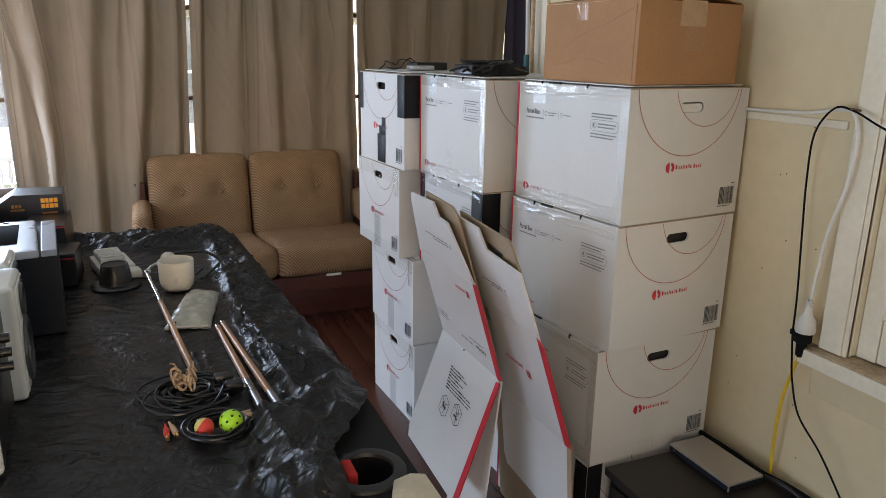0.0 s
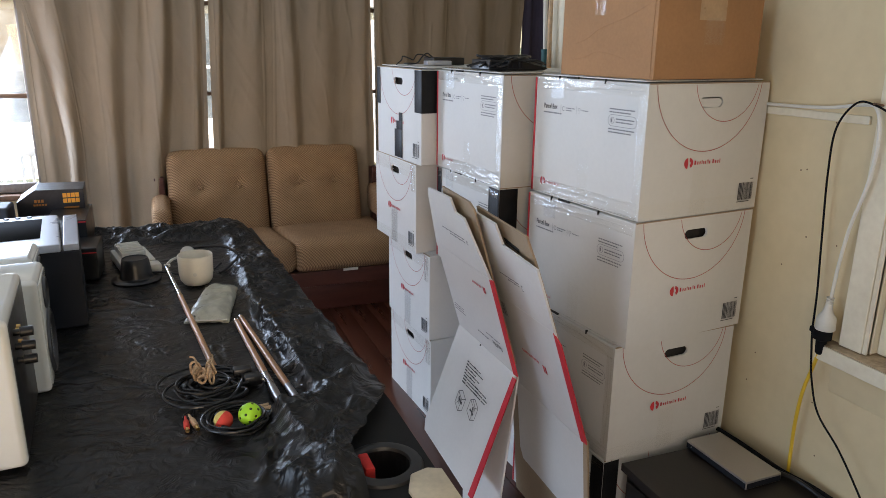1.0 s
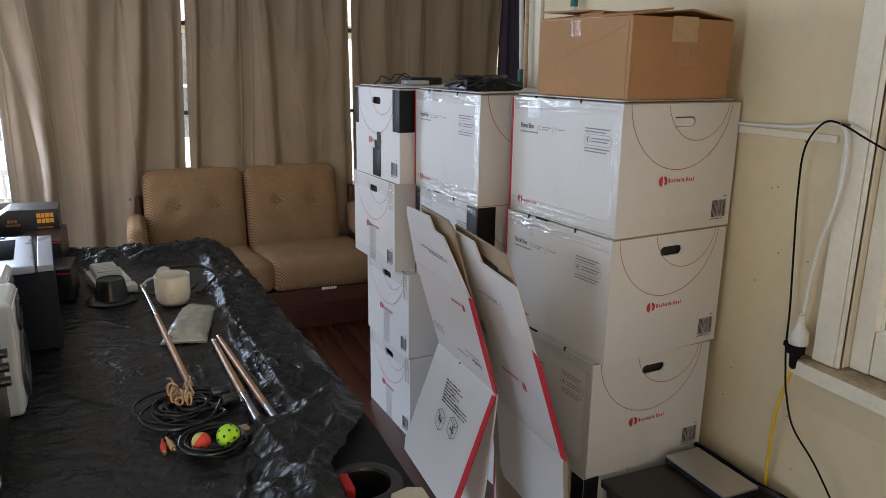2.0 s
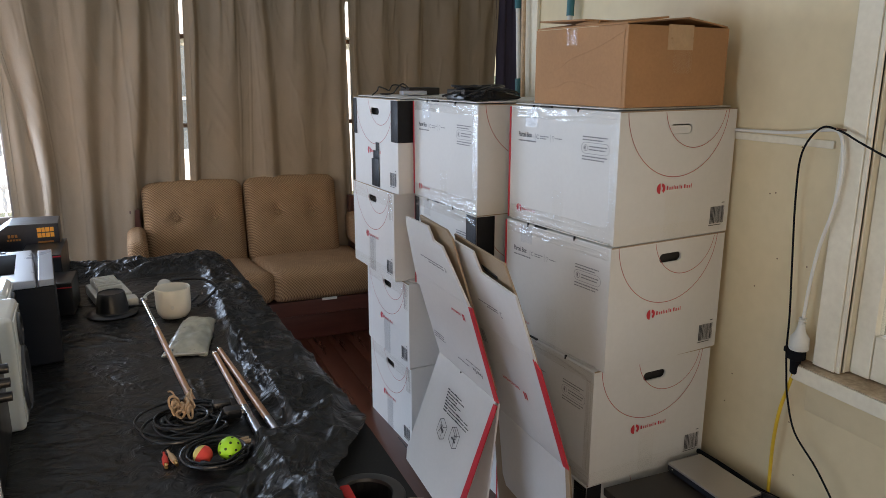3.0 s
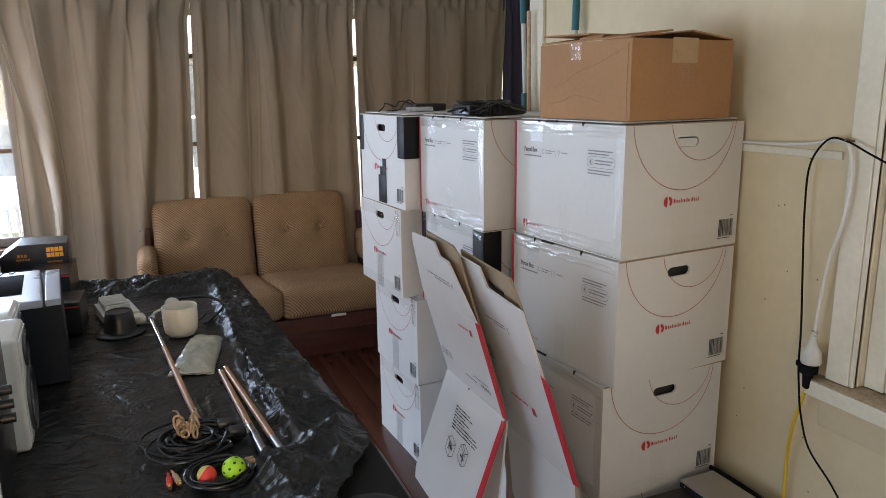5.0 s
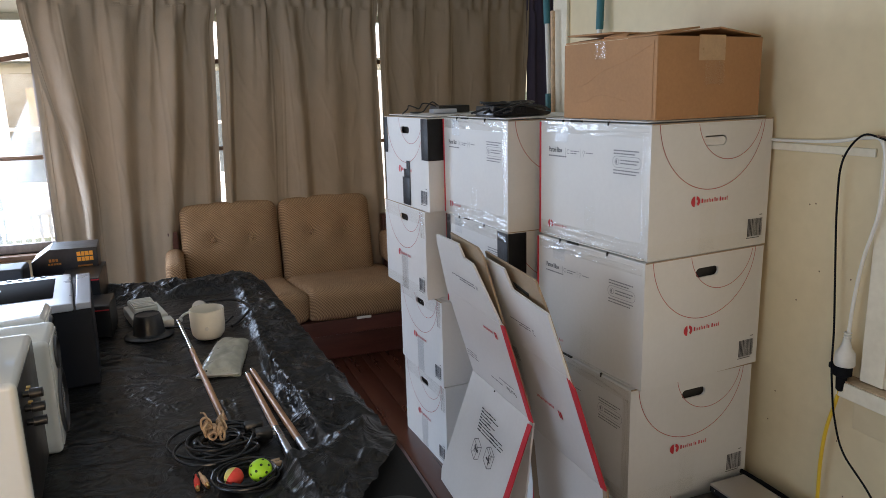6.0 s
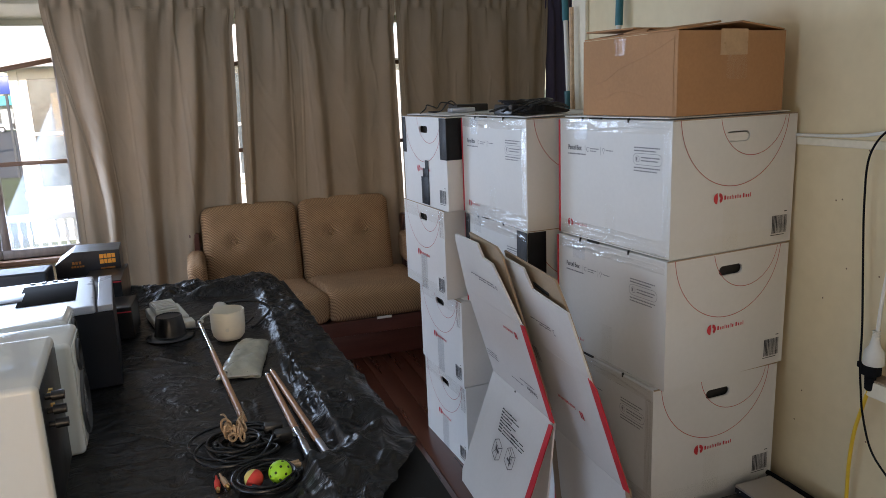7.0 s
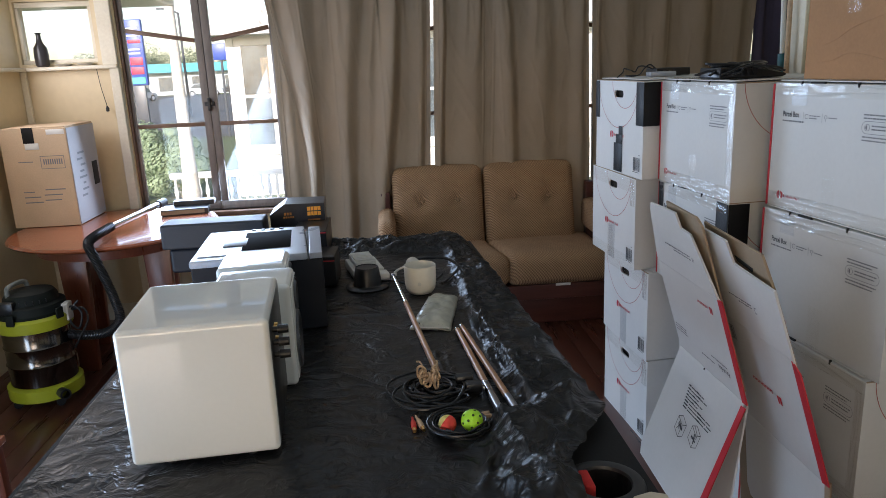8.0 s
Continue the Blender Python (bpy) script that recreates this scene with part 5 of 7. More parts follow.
def carton_symbol(s0, h0, open_lid):
    """An outlined carton, open or taped shut."""
    p = [(0.00, 0.012), (0.055, 0.0), (0.14, 0.016), (0.14, 0.056), (0.085, 0.068), (0.0, 0.052)]
    ring_ = list(zip(p, p[1:] + p[:1])) + [((0.0, 0.012), (0.085, 0.027)), ((0.085, 0.027), (0.14, 0.016)), ((0.085, 0.027), (0.085, 0.068))]
    ring_ += [((0.03, 0.03), (0.06, 0.048)), ((0.06, 0.03), (0.03, 0.05))] if open_lid else [((0.03, 0.006), (0.10, 0.022)), ((0.10, 0.022), (0.10, 0.036)), ((0.03, 0.040), (0.05, 0.045))]
    return outline(F1, [((s0 + a, h0 + b), (s0 + c, h0 + d)) for (a, b), (c, d) in ring_], 0.0022)


part("handling_symbol", carton_symbol(0.365, 0.172, True), M_BLACKINK, F1.t, "outlined carton symbol", smooth=False)
part("handling_symbol", carton_symbol(0.575, 0.160, False), M_BLACKINK, F1.t, "outlined carton symbol", smooth=False)
for runs in ([((0.40, 0.196), (0.47, 0.214)), ((0.47, 0.214), (0.46, 0.205)), ((0.41, 0.203), (0.45, 0.212))], [((0.61, 0.198), (0.68, 0.206)), ((0.64, 0.186), (0.66, 0.214))]):
    part("handling_mark", outline(F1, runs, 0.0055), M_BLACKINK, F1.t, "bold mark in the symbol", smooth=False)
part("crease_hole", outline(F1, [((0.42, 0.004), (0.44, 0.004))], 0.006), M_DARKIN, F1.t, "dark puncture by the crease", smooth=False)

F2 = Flat("flattened white parcel box leaning, standing on its lower panel", (1.045, 0.480), (0.863, 1.006), (1.085, 0.0), 2.06, 1.55)
F2.H = 0.375
sheet_panel("side_panel", [F2.up(0, 0.0004), F2.up(1, 0.0004), F2.up(1.03, F2.H), F2.up(0, F2.H)], 0.006, F2.t, M_BOX)
sheet_panel("lid_flap", [F2.up(0, F2.H + 0.001), F2.up(1.03, F2.H + 0.001), F2.up(1.033, 0.568), F2.up(0.664, 0.586), F2.up(0.642, 0.649), F2.up(0.30, 0.658), F2.up(0.06, 0.50)], 0.006, F2.t, M_BOX)
sheet_panel("back_panel", [F2.up(0.08, 0.0, -0.016), F2.up(0.96, 0.0, -0.016), F2.up(0.965, F2.H, -0.016), F2.up(0.935, 0.545, -0.022), F2.up(0.905, 0.636, -0.023), F2.up(0.31, 0.656, -0.023)], 0.006, F2.t, M_KRAFTL, "bare brown board inside the box")
sheet_panel("slot", [F2.up(0.60, 0.594, -0.0212), F2.up(0.775, 0.580, -0.0208), F2.up(0.765, 0.568, -0.0206), F2.up(0.62, 0.578, -0.0208)], 0.001, F2.t, M_DARKIN, "dark hand-hole slot")
sheet_panel("bottom_flap", [F2.down(0.0, 0.0004), F2.down(1, 0.0004), F2.down(1.0, 0.30), F2.down(0.24, 0.285), F2.down(0.20, 0.25), F2.down(0.19, 0.05)], 0.006, F2.t, M_BOX)
sheet_panel("inner_flap", [F2.down(0.03, 0.01, -0.02), F2.down(0.98, 0.01, -0.02), F2.down(0.98, 0.478, -0.02), F2.down(0.03, 0.478, -0.02)], 0.006, F2.t, M_KRAFTL, "bare brown board inside the box")
sheet_panel("joint_stripe", [F2.up(0.985, 0.0, 0.002), F2.up(1.035, 0.0, 0.0), F2.up(1.065, F2.H - 0.03, 0.0), F2.up(1.02, F2.H, 0.002)], 0.004, F2.t, M_REDINK, "red glued joint edge")
sheet_panel("torn_edge", [F2.down(1.0, 0.002, 0.0), F2.down(1.03, 0.0, -0.004), F2.down(1.03, 0.478, -0.004), F2.down(1.0, 0.478, 0.0)], 0.004, F2.t, M_KRAFTL, "frayed brown board edge")
F2.bars("small_print", "up", word_rects(0.50, 0.74, 0.474, 0.4775, 11) + word_rects(0.60, 0.74, 0.4655, 0.469, 6) + [(0.765, 0.458, 0.785, 0.461), (0.765, 0.474, 0.785, 0.477), (0.765, 0.458, 0.769, 0.477)]
        + [(0.32 + 0.0125 * k, 0.302, 0.32 + 0.0125 * k + 0.004 + 0.003 * (k % 3), 0.352) for k in range(8)], M_GREYINK, "small grey print as bars")
F2.bars("wordmark", "up", word_rects(0.49, 0.70, 0.196, 0.206, 13, 0.66) + [(0.735, 0.176, 0.752, 0.203), (0.758, 0.176, 0.775, 0.203)], M_REDINK, "red wordmark as bars")


# ---- brown carton on the stack ----
def open_carton(label, m, sx, sy, sz, material, flaps):
    """An open carton with its lid flaps: local x wide, y deep."""
    t = thing("cardboard_carton", label, "box", m)
    e = 0.005
    walls = bmesh.new()
    loops = [[walls.verts.new((sx_ * (sx / 2 - k), sy_ * (sy / 2 - k), z)) for sx_, sy_ in ((-1, -1), (1, -1), (1, 1), (-1, 1))]
             for k, z in ((0, 0), (0, sz), (e, sz), (e, e))]
    for p, q in zip(loops, loops[1:]):
        for i in range(4):
            walls.faces.new((p[i], p[(i + 1) % 4], q[(i + 1) % 4], q[i]))
    walls.faces.new(loops[0][::-1])
    walls.faces.new(loops[3])
    bmesh.ops.bevel(walls, geom=[ed for ed in walls.edges if abs(ed.verts[0].co.z - ed.verts[1].co.z) > 0.1], offset=0.003, segments=2, profile=0.5, affect="EDGES")
    part("body", walls, material, t)
    for name, poly, mm in flaps:
        part(name, prism(poly, 0.005, mm, bevel=0.001), material, t)
    return t


CART_W, CART_D, CART_H = 0.390, 0.392, 0.214
cw, cd = CART_W / 2, CART_D / 2
cart = open_carton("brown corrugated carton with loose lid flaps, on the white boxes",
                   near_corner(1.205, 1.588, 7.0, 1.4835) @ pose((CART_W - BW) / 2, (CART_D - BL) / 2, 0), CART_W, CART_D, CART_H, M_KRAFT,
                   [("lid_flap", [(0, -cd + 0.006), (0.150, -cd + 0.004), (0.165, cd - 0.02), (0, cd - 0.006)], pose(-cw + 0.001, 0, CART_H + 0.001, 0, -7.5, 0)),
                    ("lid_flap", [(-0.165, -cd + 0.004), (0, -cd + 0.006), (0, cd - 0.006), (-0.16, cd - 0.02)], pose(cw - 0.001, 0, CART_H + 0.001, 0, 7.0, 0)),
                    ("lid_flap", [(-cw + 0.01, 0), (cw - 0.01, 0), (cw - 0.03, -0.19), (-cw + 0.03, -0.185)], pose(0, cd - 0.002, CART_H + 0.024, 1)),
                    ("lid_flap", [(-cw + 0.012, 0), (cw - 0.012, 0), (cw - 0.02, -0.17), (-cw + 0.02, -0.17)], pose(0, -cd + 0.008, CART_H - 0.004, 101)),
                    ("torn_strip", [(0, 0), (0.018, 0.004), (0.014, 0.05), (0.004, 0.085)], pose(-cw + 0.004, -cd + 0.12, CART_H + 0.004, 0, -35, 8))])
cf = pose(0, -CART_D / 2 - 0.001, 0, 90)
part("clear_tape", tape_strip(-0.050, CART_H - 0.062, 0.048, CART_H + 0.004, cf, 1.5, None, False, 0.0006), M_TAPEM, cart, "torn milky tape over the lid joint")
part("clear_tape", tape_strip(-0.026, CART_H - 0.125, 0.046, CART_H - 0.055, cf @ pose(0, 0, 0.001), 2.5, None, False, 0.0012), M_TAPE, cart, "torn clear tape")
part("clear_tape", tape_strip(0.145, CART_H - 0.048, 0.195, CART_H - 0.002, pose(-CART_W / 2 - 0.001, CART_D / 2, 0, 90, 0, -90), 3.5, None, False, 0.0014), M_TAPE, cart, "torn clear tape")
for a, b, c in (((0.06, 0.085), (0.17, 0.128), (0.38, 0.196)), ((0.05, 0.040), (0.16, 0.066), (0.28, 0.052))):
    part("crease", tube([(-cw - 0.0002, cd - u, z + 0.004 * math.sin(40 * u)) for u, z in (a, lerp3((*a, 0), (*b, 0), 0.5)[:2], b, lerp3((*b, 0), (*c, 0), 0.5)[:2], c)], 0.0006, 6, 5), M_KRAFT, cart, "pressed crease in the board")
part("corner_fold", tube([(-CART_W / 2 - 0.001, -CART_D / 2 + 0.012, 0.006), (-CART_W / 2 - 0.0005, -CART_D / 2 + 0.014, CART_H * 0.5), (-CART_W / 2 - 0.001, -CART_D / 2 + 0.012, CART_H - 0.01)], 0.0006, 6, 3), M_KRAFT, cart)

# gear on top of the stacks
hub = thing("network_box", "flat black and silver network box with a cable", "electronics", pose(1.05, 2.90, 1.4835, 0, 0, -2))
part("body", span((0.045, 0.02, 0.0), (0.185, 0.15, 0.030), 0.004), M_BLACKP, hub)
part("front", span((0.0, -0.04, 0.0), (0.105, 0.017, 0.018), 0.003), M_LGREY, hub, "silver front case")
part("cable", tube([(0.06, 0.06, 0.02), (0.02, 0.07, 0.038), (-0.015, 0.06, 0.040), (-0.04, 0.03, 0.020), (-0.06, 0.02, 0.026), (-0.085, 0.03, 0.034), (-0.10, 0.0, 0.020), (-0.13, -0.03, 0.003)], 0.0028, 7), M_BLACKP, hub)
part("cable", tube([(0.07, 0.10, 0.028), (0.03, 0.06, 0.046), (0.0, 0.04, 0.030), (-0.03, 0.0, 0.010), (-0.06, -0.01, 0.004), (-0.085, 0.01, 0.006), (-0.03, 0.05, 0.005)], 0.0028, 7), M_BLACKP, hub)
kb = thing("keyboard_pile", "black ribbed keyboard tray with a pile of black cables", "electronics", pose(1.035, 2.235, 1.4835, 0, 0, 4))
part("tray", prism([(0.0, 0.004), (0.006, 0.0), (0.215, 0.0), (0.232, 0.006), (0.225, 0.012), (0.145, 0.028), (0.004, 0.036)], 0.13, pose(0, 0.13, 0, 90), bevel=0.003), M_BLACKP, kb)
rib = part("rib", span((0.0, -0.0035, 0.008), (0.017, 0.0, 0.030), 0.002), M_DGREY, kb)
for k in range(6):
    rib_k = again(rib, "rib", kb, 0.008 + 0.0205 * k)
rnd = random.Random(2)
for k in range(13):
    x0, y0 = rnd.uniform(-0.05, 0.03), rnd.uniform(0.0, 0.10)
    pts = []
    for j in range(9):
        u = j / 8
        pts.append((x0 + (0.20 - x0 + rnd.uniform(-0.02, 0.03)) * u, y0 + 0.04 * math.sin(u * 5 + k) + rnd.uniform(-0.012, 0.012),
                    0.004 + (0.030 + 0.0010 * k) * max(0.0, math.sin(math.pi * (0.08 + 0.80 * u))) + rnd.uniform(-0.002, 0.002)))
    part("cable", tube(pts, 0.0034, 6, 4), M_BLACKP, kb)
for k in range(5):
    a0 = k * 1.3
    part("cable", tube([(0.09 + (0.07 + 0.008 * k) * math.cos(a0 + j * 0.7), 0.06 + 0.05 * math.sin(a0 + j * 0.7), 0.038 + 0.002 * k + 0.003 * math.sin(j * 1.7 + k)) for j in range(9)], 0.0034, 6, 4), M_BLACKP, kb)


# ---- sofa ----
sofa = thing("sofa", "two-seat sofa in brown tweed with a dark red timber frame", "sofa", pose(0.607, 4.06, 0))
SX0, SX1 = -0.675, 0.745
for x0, x1, bx in ((-0.59, -0.008, (0.19, 0.005)), (0.0, 0.585, (0.19, 0.41))):
    mid, wd = (x0 + x1) / 2, x1 - x0
    btn = (((-0.106, 0.055), (0.118, 0.055)) if x0 < -0.1 else ((-0.102, 0.055), (0.118, 0.055)))
    back = part("back_cushion", cushion(wd, 0.16, 0.55, (0, 0, 0), 0.03, 0.055, pose(mid, 0.515, 0.655, -11), n=22, buttons=btn), M_SOFA, sofa)
    for u, v in btn:
        part("button", lathe([(0, 0), (0.013, 0.001), (0.016, 0.006), (0.012, 0.011), (0, 0.013)], 14, pose(mid, 0.515, 0.655, -11) @ pose(u, -0.085, v, 90)), M_SOFA, back)
    wide = 0.03 if x0 < -0.1 else 0.12
    own = cushion(wd + wide, 0.56, 0.20, (mid + max(0, wide - 0.03) / 2, 0.26, 0.36), 0.02, 0.06, n=18)
    for v in own.verts:
        near_split = max(0.0, 1 - abs(v.co.x) / 0.5)
        v.co.x += 0.085 * near_split * (max(0.0, 0.54 - v.co.y) / 0.56) ** 1.5
    part("seat_cushion", own, M_SOFA, sofa)
for sx in (-1, 1):
    cx = -0.635 if sx < 0 else 0.70
    arm = part("armrest", cushion(0.105, 0.50, 0.20, (cx, 0.30, 0.585), 0.01, 0.045, n=14), M_SOFA, sofa, "padded tweed armrest")
    part("arm_frame", span((cx - 0.03, 0.06, 0.03), (cx + 0.03, 0.12, 0.50), 0.008, span((cx - 0.03, 0.48, 0.03), (cx + 0.03, 0.56, 0.79), 0.008)), M_SOFAWOOD, sofa, "dark red timber arm frame")
part("front_rail", span((SX0 + 0.03, 0.0, 0.17), (SX1 - 0.03, 0.035, 0.262), 0.006), M_SOFAWOOD, sofa)
part("base_front", span((SX0 + 0.05, 0.06, 0.0), (SX1 - 0.05, 0.085, 0.168), 0.004), M_SOFAWOOD, sofa, "dark timber base")
part("seat_deck", span((SX0 + 0.05, 0.037, 0.20), (SX1 - 0.05, 0.56, 0.258), 0.006), M_SOFAWOOD, sofa)
part("back_frame", span((SX0 + 0.05, 0.575, 0.1), (SX1 - 0.05, 0.605, 0.84), 0.006), M_SOFAWOOD, sofa)
part("care_label", span((0.35, -0.004, 0.252), (0.44, 0.0, 0.268), 0.001), M_LABEL, sofa, "small white fabric label")

# ---- pool table ----
TX0, TX1, TY0, TY1, TZ = -0.785, 0.425, 1.02, 3.09, 0.80
PK = Vector((0.335, 1.150))


def table_right(y):
    """The table's long edge, slightly askew to the room."""
    return TX1 - 0.055 * max(0.0, y - 1.4)


pool = thing("pool_table", "black pool table with a round corner pocket", "pool table", pose(0, 0, 0))
bm = bmesh.new()
ring_n = 24
outer = [(TX0, TY0), (TX1 - 0.05, TY0), (TX1, TY0 + 0.05), (TX1, 1.4), (table_right(TY1), TY1), (TX0, TY1)]
ov = [bm.verts.new((x, y, TZ)) for x, y in outer]
iv = [bm.verts.new((PK.x + 0.052 * math.cos(6.283 * k / ring_n), PK.y + 0.052 * math.sin(6.283 * k / ring_n), TZ)) for k in range(ring_n)]
ed = [bm.edges.new((ov[i], ov[(i + 1) % 6])) for i in range(6)] + [bm.edges.new((iv[i], iv[(i + 1) % ring_n])) for i in range(ring_n)]
bmesh.ops.triangle_fill(bm, edges=ed, use_beauty=True)
low = [bm.verts.new((v.co.x, v.co.y, TZ - 0.085)) for v in iv]
for i in range(ring_n):
    bm.faces.new((iv[i], iv[(i + 1) % ring_n], low[(i + 1) % ring_n], low[i]))
bm.faces.new(low)
part("table_top", bm, M_TABLETOP, pool, "black rail top with a pocket hole", smooth=False)
bm = lathe([(0.051, 0.0), (0.053, 0.006), (0.062, 0.008), (0.074, 0.005), (0.077, 0.0)], 36, pose(PK.x, PK.y, TZ + 0.001))
part("pocket_ring", bm, M_RING, pool, "dark grey pocket rim")
part("pocket_liner", span((PK.x - 0.040, PK.y - 0.02, TZ - 0.06), (PK.x - 0.020, PK.y + 0.038, TZ + 0.012), 0.004), M_RED, pool, "red felt edge in the pocket")
bm = prism([(TX1 - 0.075, TY0 + 0.025), (TX1 - 0.055, TY0 + 0.072), (TX1 - 0.02, TY0 + 0.082), (TX1 + 0.006, TY0 + 0.070), (TX1 + 0.006, TY0 - 0.03), (TX1 - 0.07, TY0 - 0.03)], 0.008, pose(0, 0, TZ + 0.003), bevel=0.003)
part("corner_cap", bm, M_CAP, pool, "beige moulded corner cap")
for a, b in (((TX0 + 0.01, TY0 + 0.03, 0.70), (TX0 + 0.035, TY1 - 0.01, TZ - 0.002)), 
             ((TX0 + 0.036, TY0 + 0.01, 0.70), (TX1 - 0.07, TY0 + 0.035, TZ - 0.002)), ((TX0 + 0.036, TY1 - 0.035, 0.70), (table_right(TY1) - 0.036, TY1 - 0.01, TZ - 0.002))):
    part("apron", span(a, b, 0.004), M_TABLEWOOD, pool)
part("apron", prism([(TX1 - 0.035, TY0 + 0.06), (TX1 - 0.01, TY0 + 0.06), (TX1 - 0.01, 1.4), (table_right(TY1) - 0.01, TY1 - 0.01), (table_right(TY1) - 0.035, TY1 - 0.01), (TX1 - 0.035, 1.4)], 0.098, pose(0, 0, 0.70), bevel=0.003), M_TABLEWOOD, pool)
part("bed", prism([(TX0 + 0.02, TY0 + 0.04), (TX1 - 0.04, TY0 + 0.04), (TX1 - 0.04, 1.4), (table_right(TY1) - 0.04, TY1 - 0.02), (TX0 + 0.02, TY1 - 0.02)], 0.014, pose(0, 0, 0.685)), M_TABLEWOOD, pool)
for y in (TY0 + 0.16, TY1 - 0.16):
    for x in (TX0 + 0.12, table_right(y) - 0.12):
        part("leg", span((x - 0.055, y - 0.055, 0.0), (x + 0.055, y + 0.055, 0.684), 0.008), M_TABLEWOOD, pool)


# ---- black plastic sheet over the table ----
def sstep(a, b, x):
    t = min(1, max(0, (x - a) / (b - a)))
    return t * t * (3 - 2 * t)


def facet(x, y, sx, sy, turn, seed):
    """Folded film: sharp ridges along the zero lines of a warped noise, 0 to 1."""
    c, q = math.cos(turn), math.sin(turn)
    u, v = c * x + q * y, c * y - q * x
    u += 0.03 * noise.noise((x * 6, y * 6, seed))
    v += 0.03 * noise.noise((x * 6, y * 6, seed + 7))
    n = noise.noise((u * sx, v * sy, seed))
    return max(0.0, 1 - 2.6 * (math.sqrt(n * n + 0.0004) - 0.02))


# folds of the sheet: height, half width, then the way along its ridge
FOLDS = [
    (0.020, 0.030, ((0.20, 2.94), (0.20, 2.56), (0.20, 2.19), (0.22, 1.95))),
    (0.016, 0.026, ((0.22, 1.95), (0.22, 1.66), (0.25, 1.52))),
    (0.020, 0.026, ((0.22, 1.95), (0.26, 2.00), (0.35, 2.05), (0.41, 2.02))),
    (0.016, 0.050, ((-0.45, 3.06), (-0.17, 3.05), (0.07, 3.06), (0.24, 3.04))),
    (0.022, 0.030, ((0.02, 2.97), (0.12, 3.00), (0.24, 3.05))),
    (0.014, 0.022, ((0.22, 2.55), (0.30, 2.42), (0.41, 2.40))),
    (0.012, 0.020, ((0.21, 2.36), (0.29, 2.22), (0.40, 2.17))),
    (0.012, 0.022, ((0.22, 2.78), (0.28, 2.66), (0.38, 2.62))),
    (0.007, 0.011, ((-0.40, 2.20), (-0.12, 2.17), (-0.01, 2.17))),
    (0.006, 0.011, ((-0.30, 2.36), (-0.17, 2.30), (-0.04, 2.17))),
    (0.012, 0.012, ((0.080, 1.82), (0.082, 1.64))),
    (0.010, 0.012, ((0.105, 1.80), (0.107, 1.64))),
    (0.018, 0.024, ((0.23, 1.60), (0.27, 1.53), (0.34, 1.48))),
    (0.016, 0.022, ((0.26, 1.44), (0.30, 1.44), (0.37, 1.49))),
    (0.026, 0.024, ((0.36, 1.51), (0.34, 1.38), (0.30, 1.30))),
    (0.026, 0.026, ((0.25, 1.40), (0.25, 1.32), (0.27, 1.29))),
    (0.024, 0.026, ((0.18, 1.38), (0.19, 1.30), (0.21, 1.24), (0.23, 1.15))),
    (0.016, 0.020, ((0.155, 1.33), (0.12, 1.17))),
    (0.018, 0.022, ((0.16, 1.14), (0.21, 1.17), (0.24, 1.11))),
    (0.022, 0.022, ((0.28, 1.27), (0.25, 1.16), (0.22, 1.06))),
    (0.014, 0.020, ((0.27, 1.75), (0.33, 1.66), (0.41, 1.63))),
    (0.010, 0.016, ((0.28, 1.88), (0.36, 1.80), (0.42, 1.79))),
]
# short folds across the loose right part, slanting towards the near end
rnd = random.Random(21)
for k in range(19):
    y0 = 2.92 - 0.075 * k + rnd.uniform(-0.02, 0.02)
    x0, x1, dip = rnd.uniform(0.20, 0.25), rnd.uniform(0.34, 0.44), rnd.uniform(-0.03, 0.12)
    FOLDS.append((rnd.uniform(0.011, 0.020), rnd.uniform(0.012, 0.020), ((x0, y0), ((x0 + x1) / 2, y0 - dip * 0.4 + rnd.uniform(-0.015, 0.015)), (x1, y0 - dip))))
for k in range(9):
    x0, y0 = rnd.uniform(0.13, 0.30), 1.44 - 0.04 * k
    FOLDS.append((rnd.uniform(0.012, 0.020), rnd.uniform(0.012, 0.018), ((x0, y0), (x0 + rnd.uniform(-0.05, 0.06), y0 - 0.06), (x0 + rnd.uniform(-0.06, 0.09), y0 - rnd.uniform(0.09, 0.14)))))


def ridge(x, y, hgt, half, way):
    """A sharp-crested fold that fades at its ends."""
    reach = 2.2 * half + 0.02
    if not (min(q[0] for q in way) - reach < x < max(q[0] for q in way) + reach and min(q[1] for q in way) - reach < y < max(q[1] for q in way) + reach):
        return 0.0
    px = x + 0.012 * noise.noise((x * 9, y * 9, hgt * 400)) + 0.004 * noise.noise((x * 30, y * 30, hgt * 300))
    py = y + 0.012 * noise.noise((x * 9, y * 9, hgt * 500))
    best = 9.0
    for (ax, ay), (bx, by) in zip(way, way[1:]):
        ux, uy = bx - ax, by - ay
        t = max(0.0, min(1.0, ((px - ax) * ux + (py - ay) * uy) / (ux * ux + uy * uy)))
        best = min(best, math.hypot(px - ax - ux * t, py - ay - uy * t))
    if best > 2.2 * half:
        return 0.0
    q = best / half
    return hgt * (math.exp(-1.5 * q) - 0.036) * (0.75 + 0.5 * noise.noise((x * 12, y * 12, 4.0)))


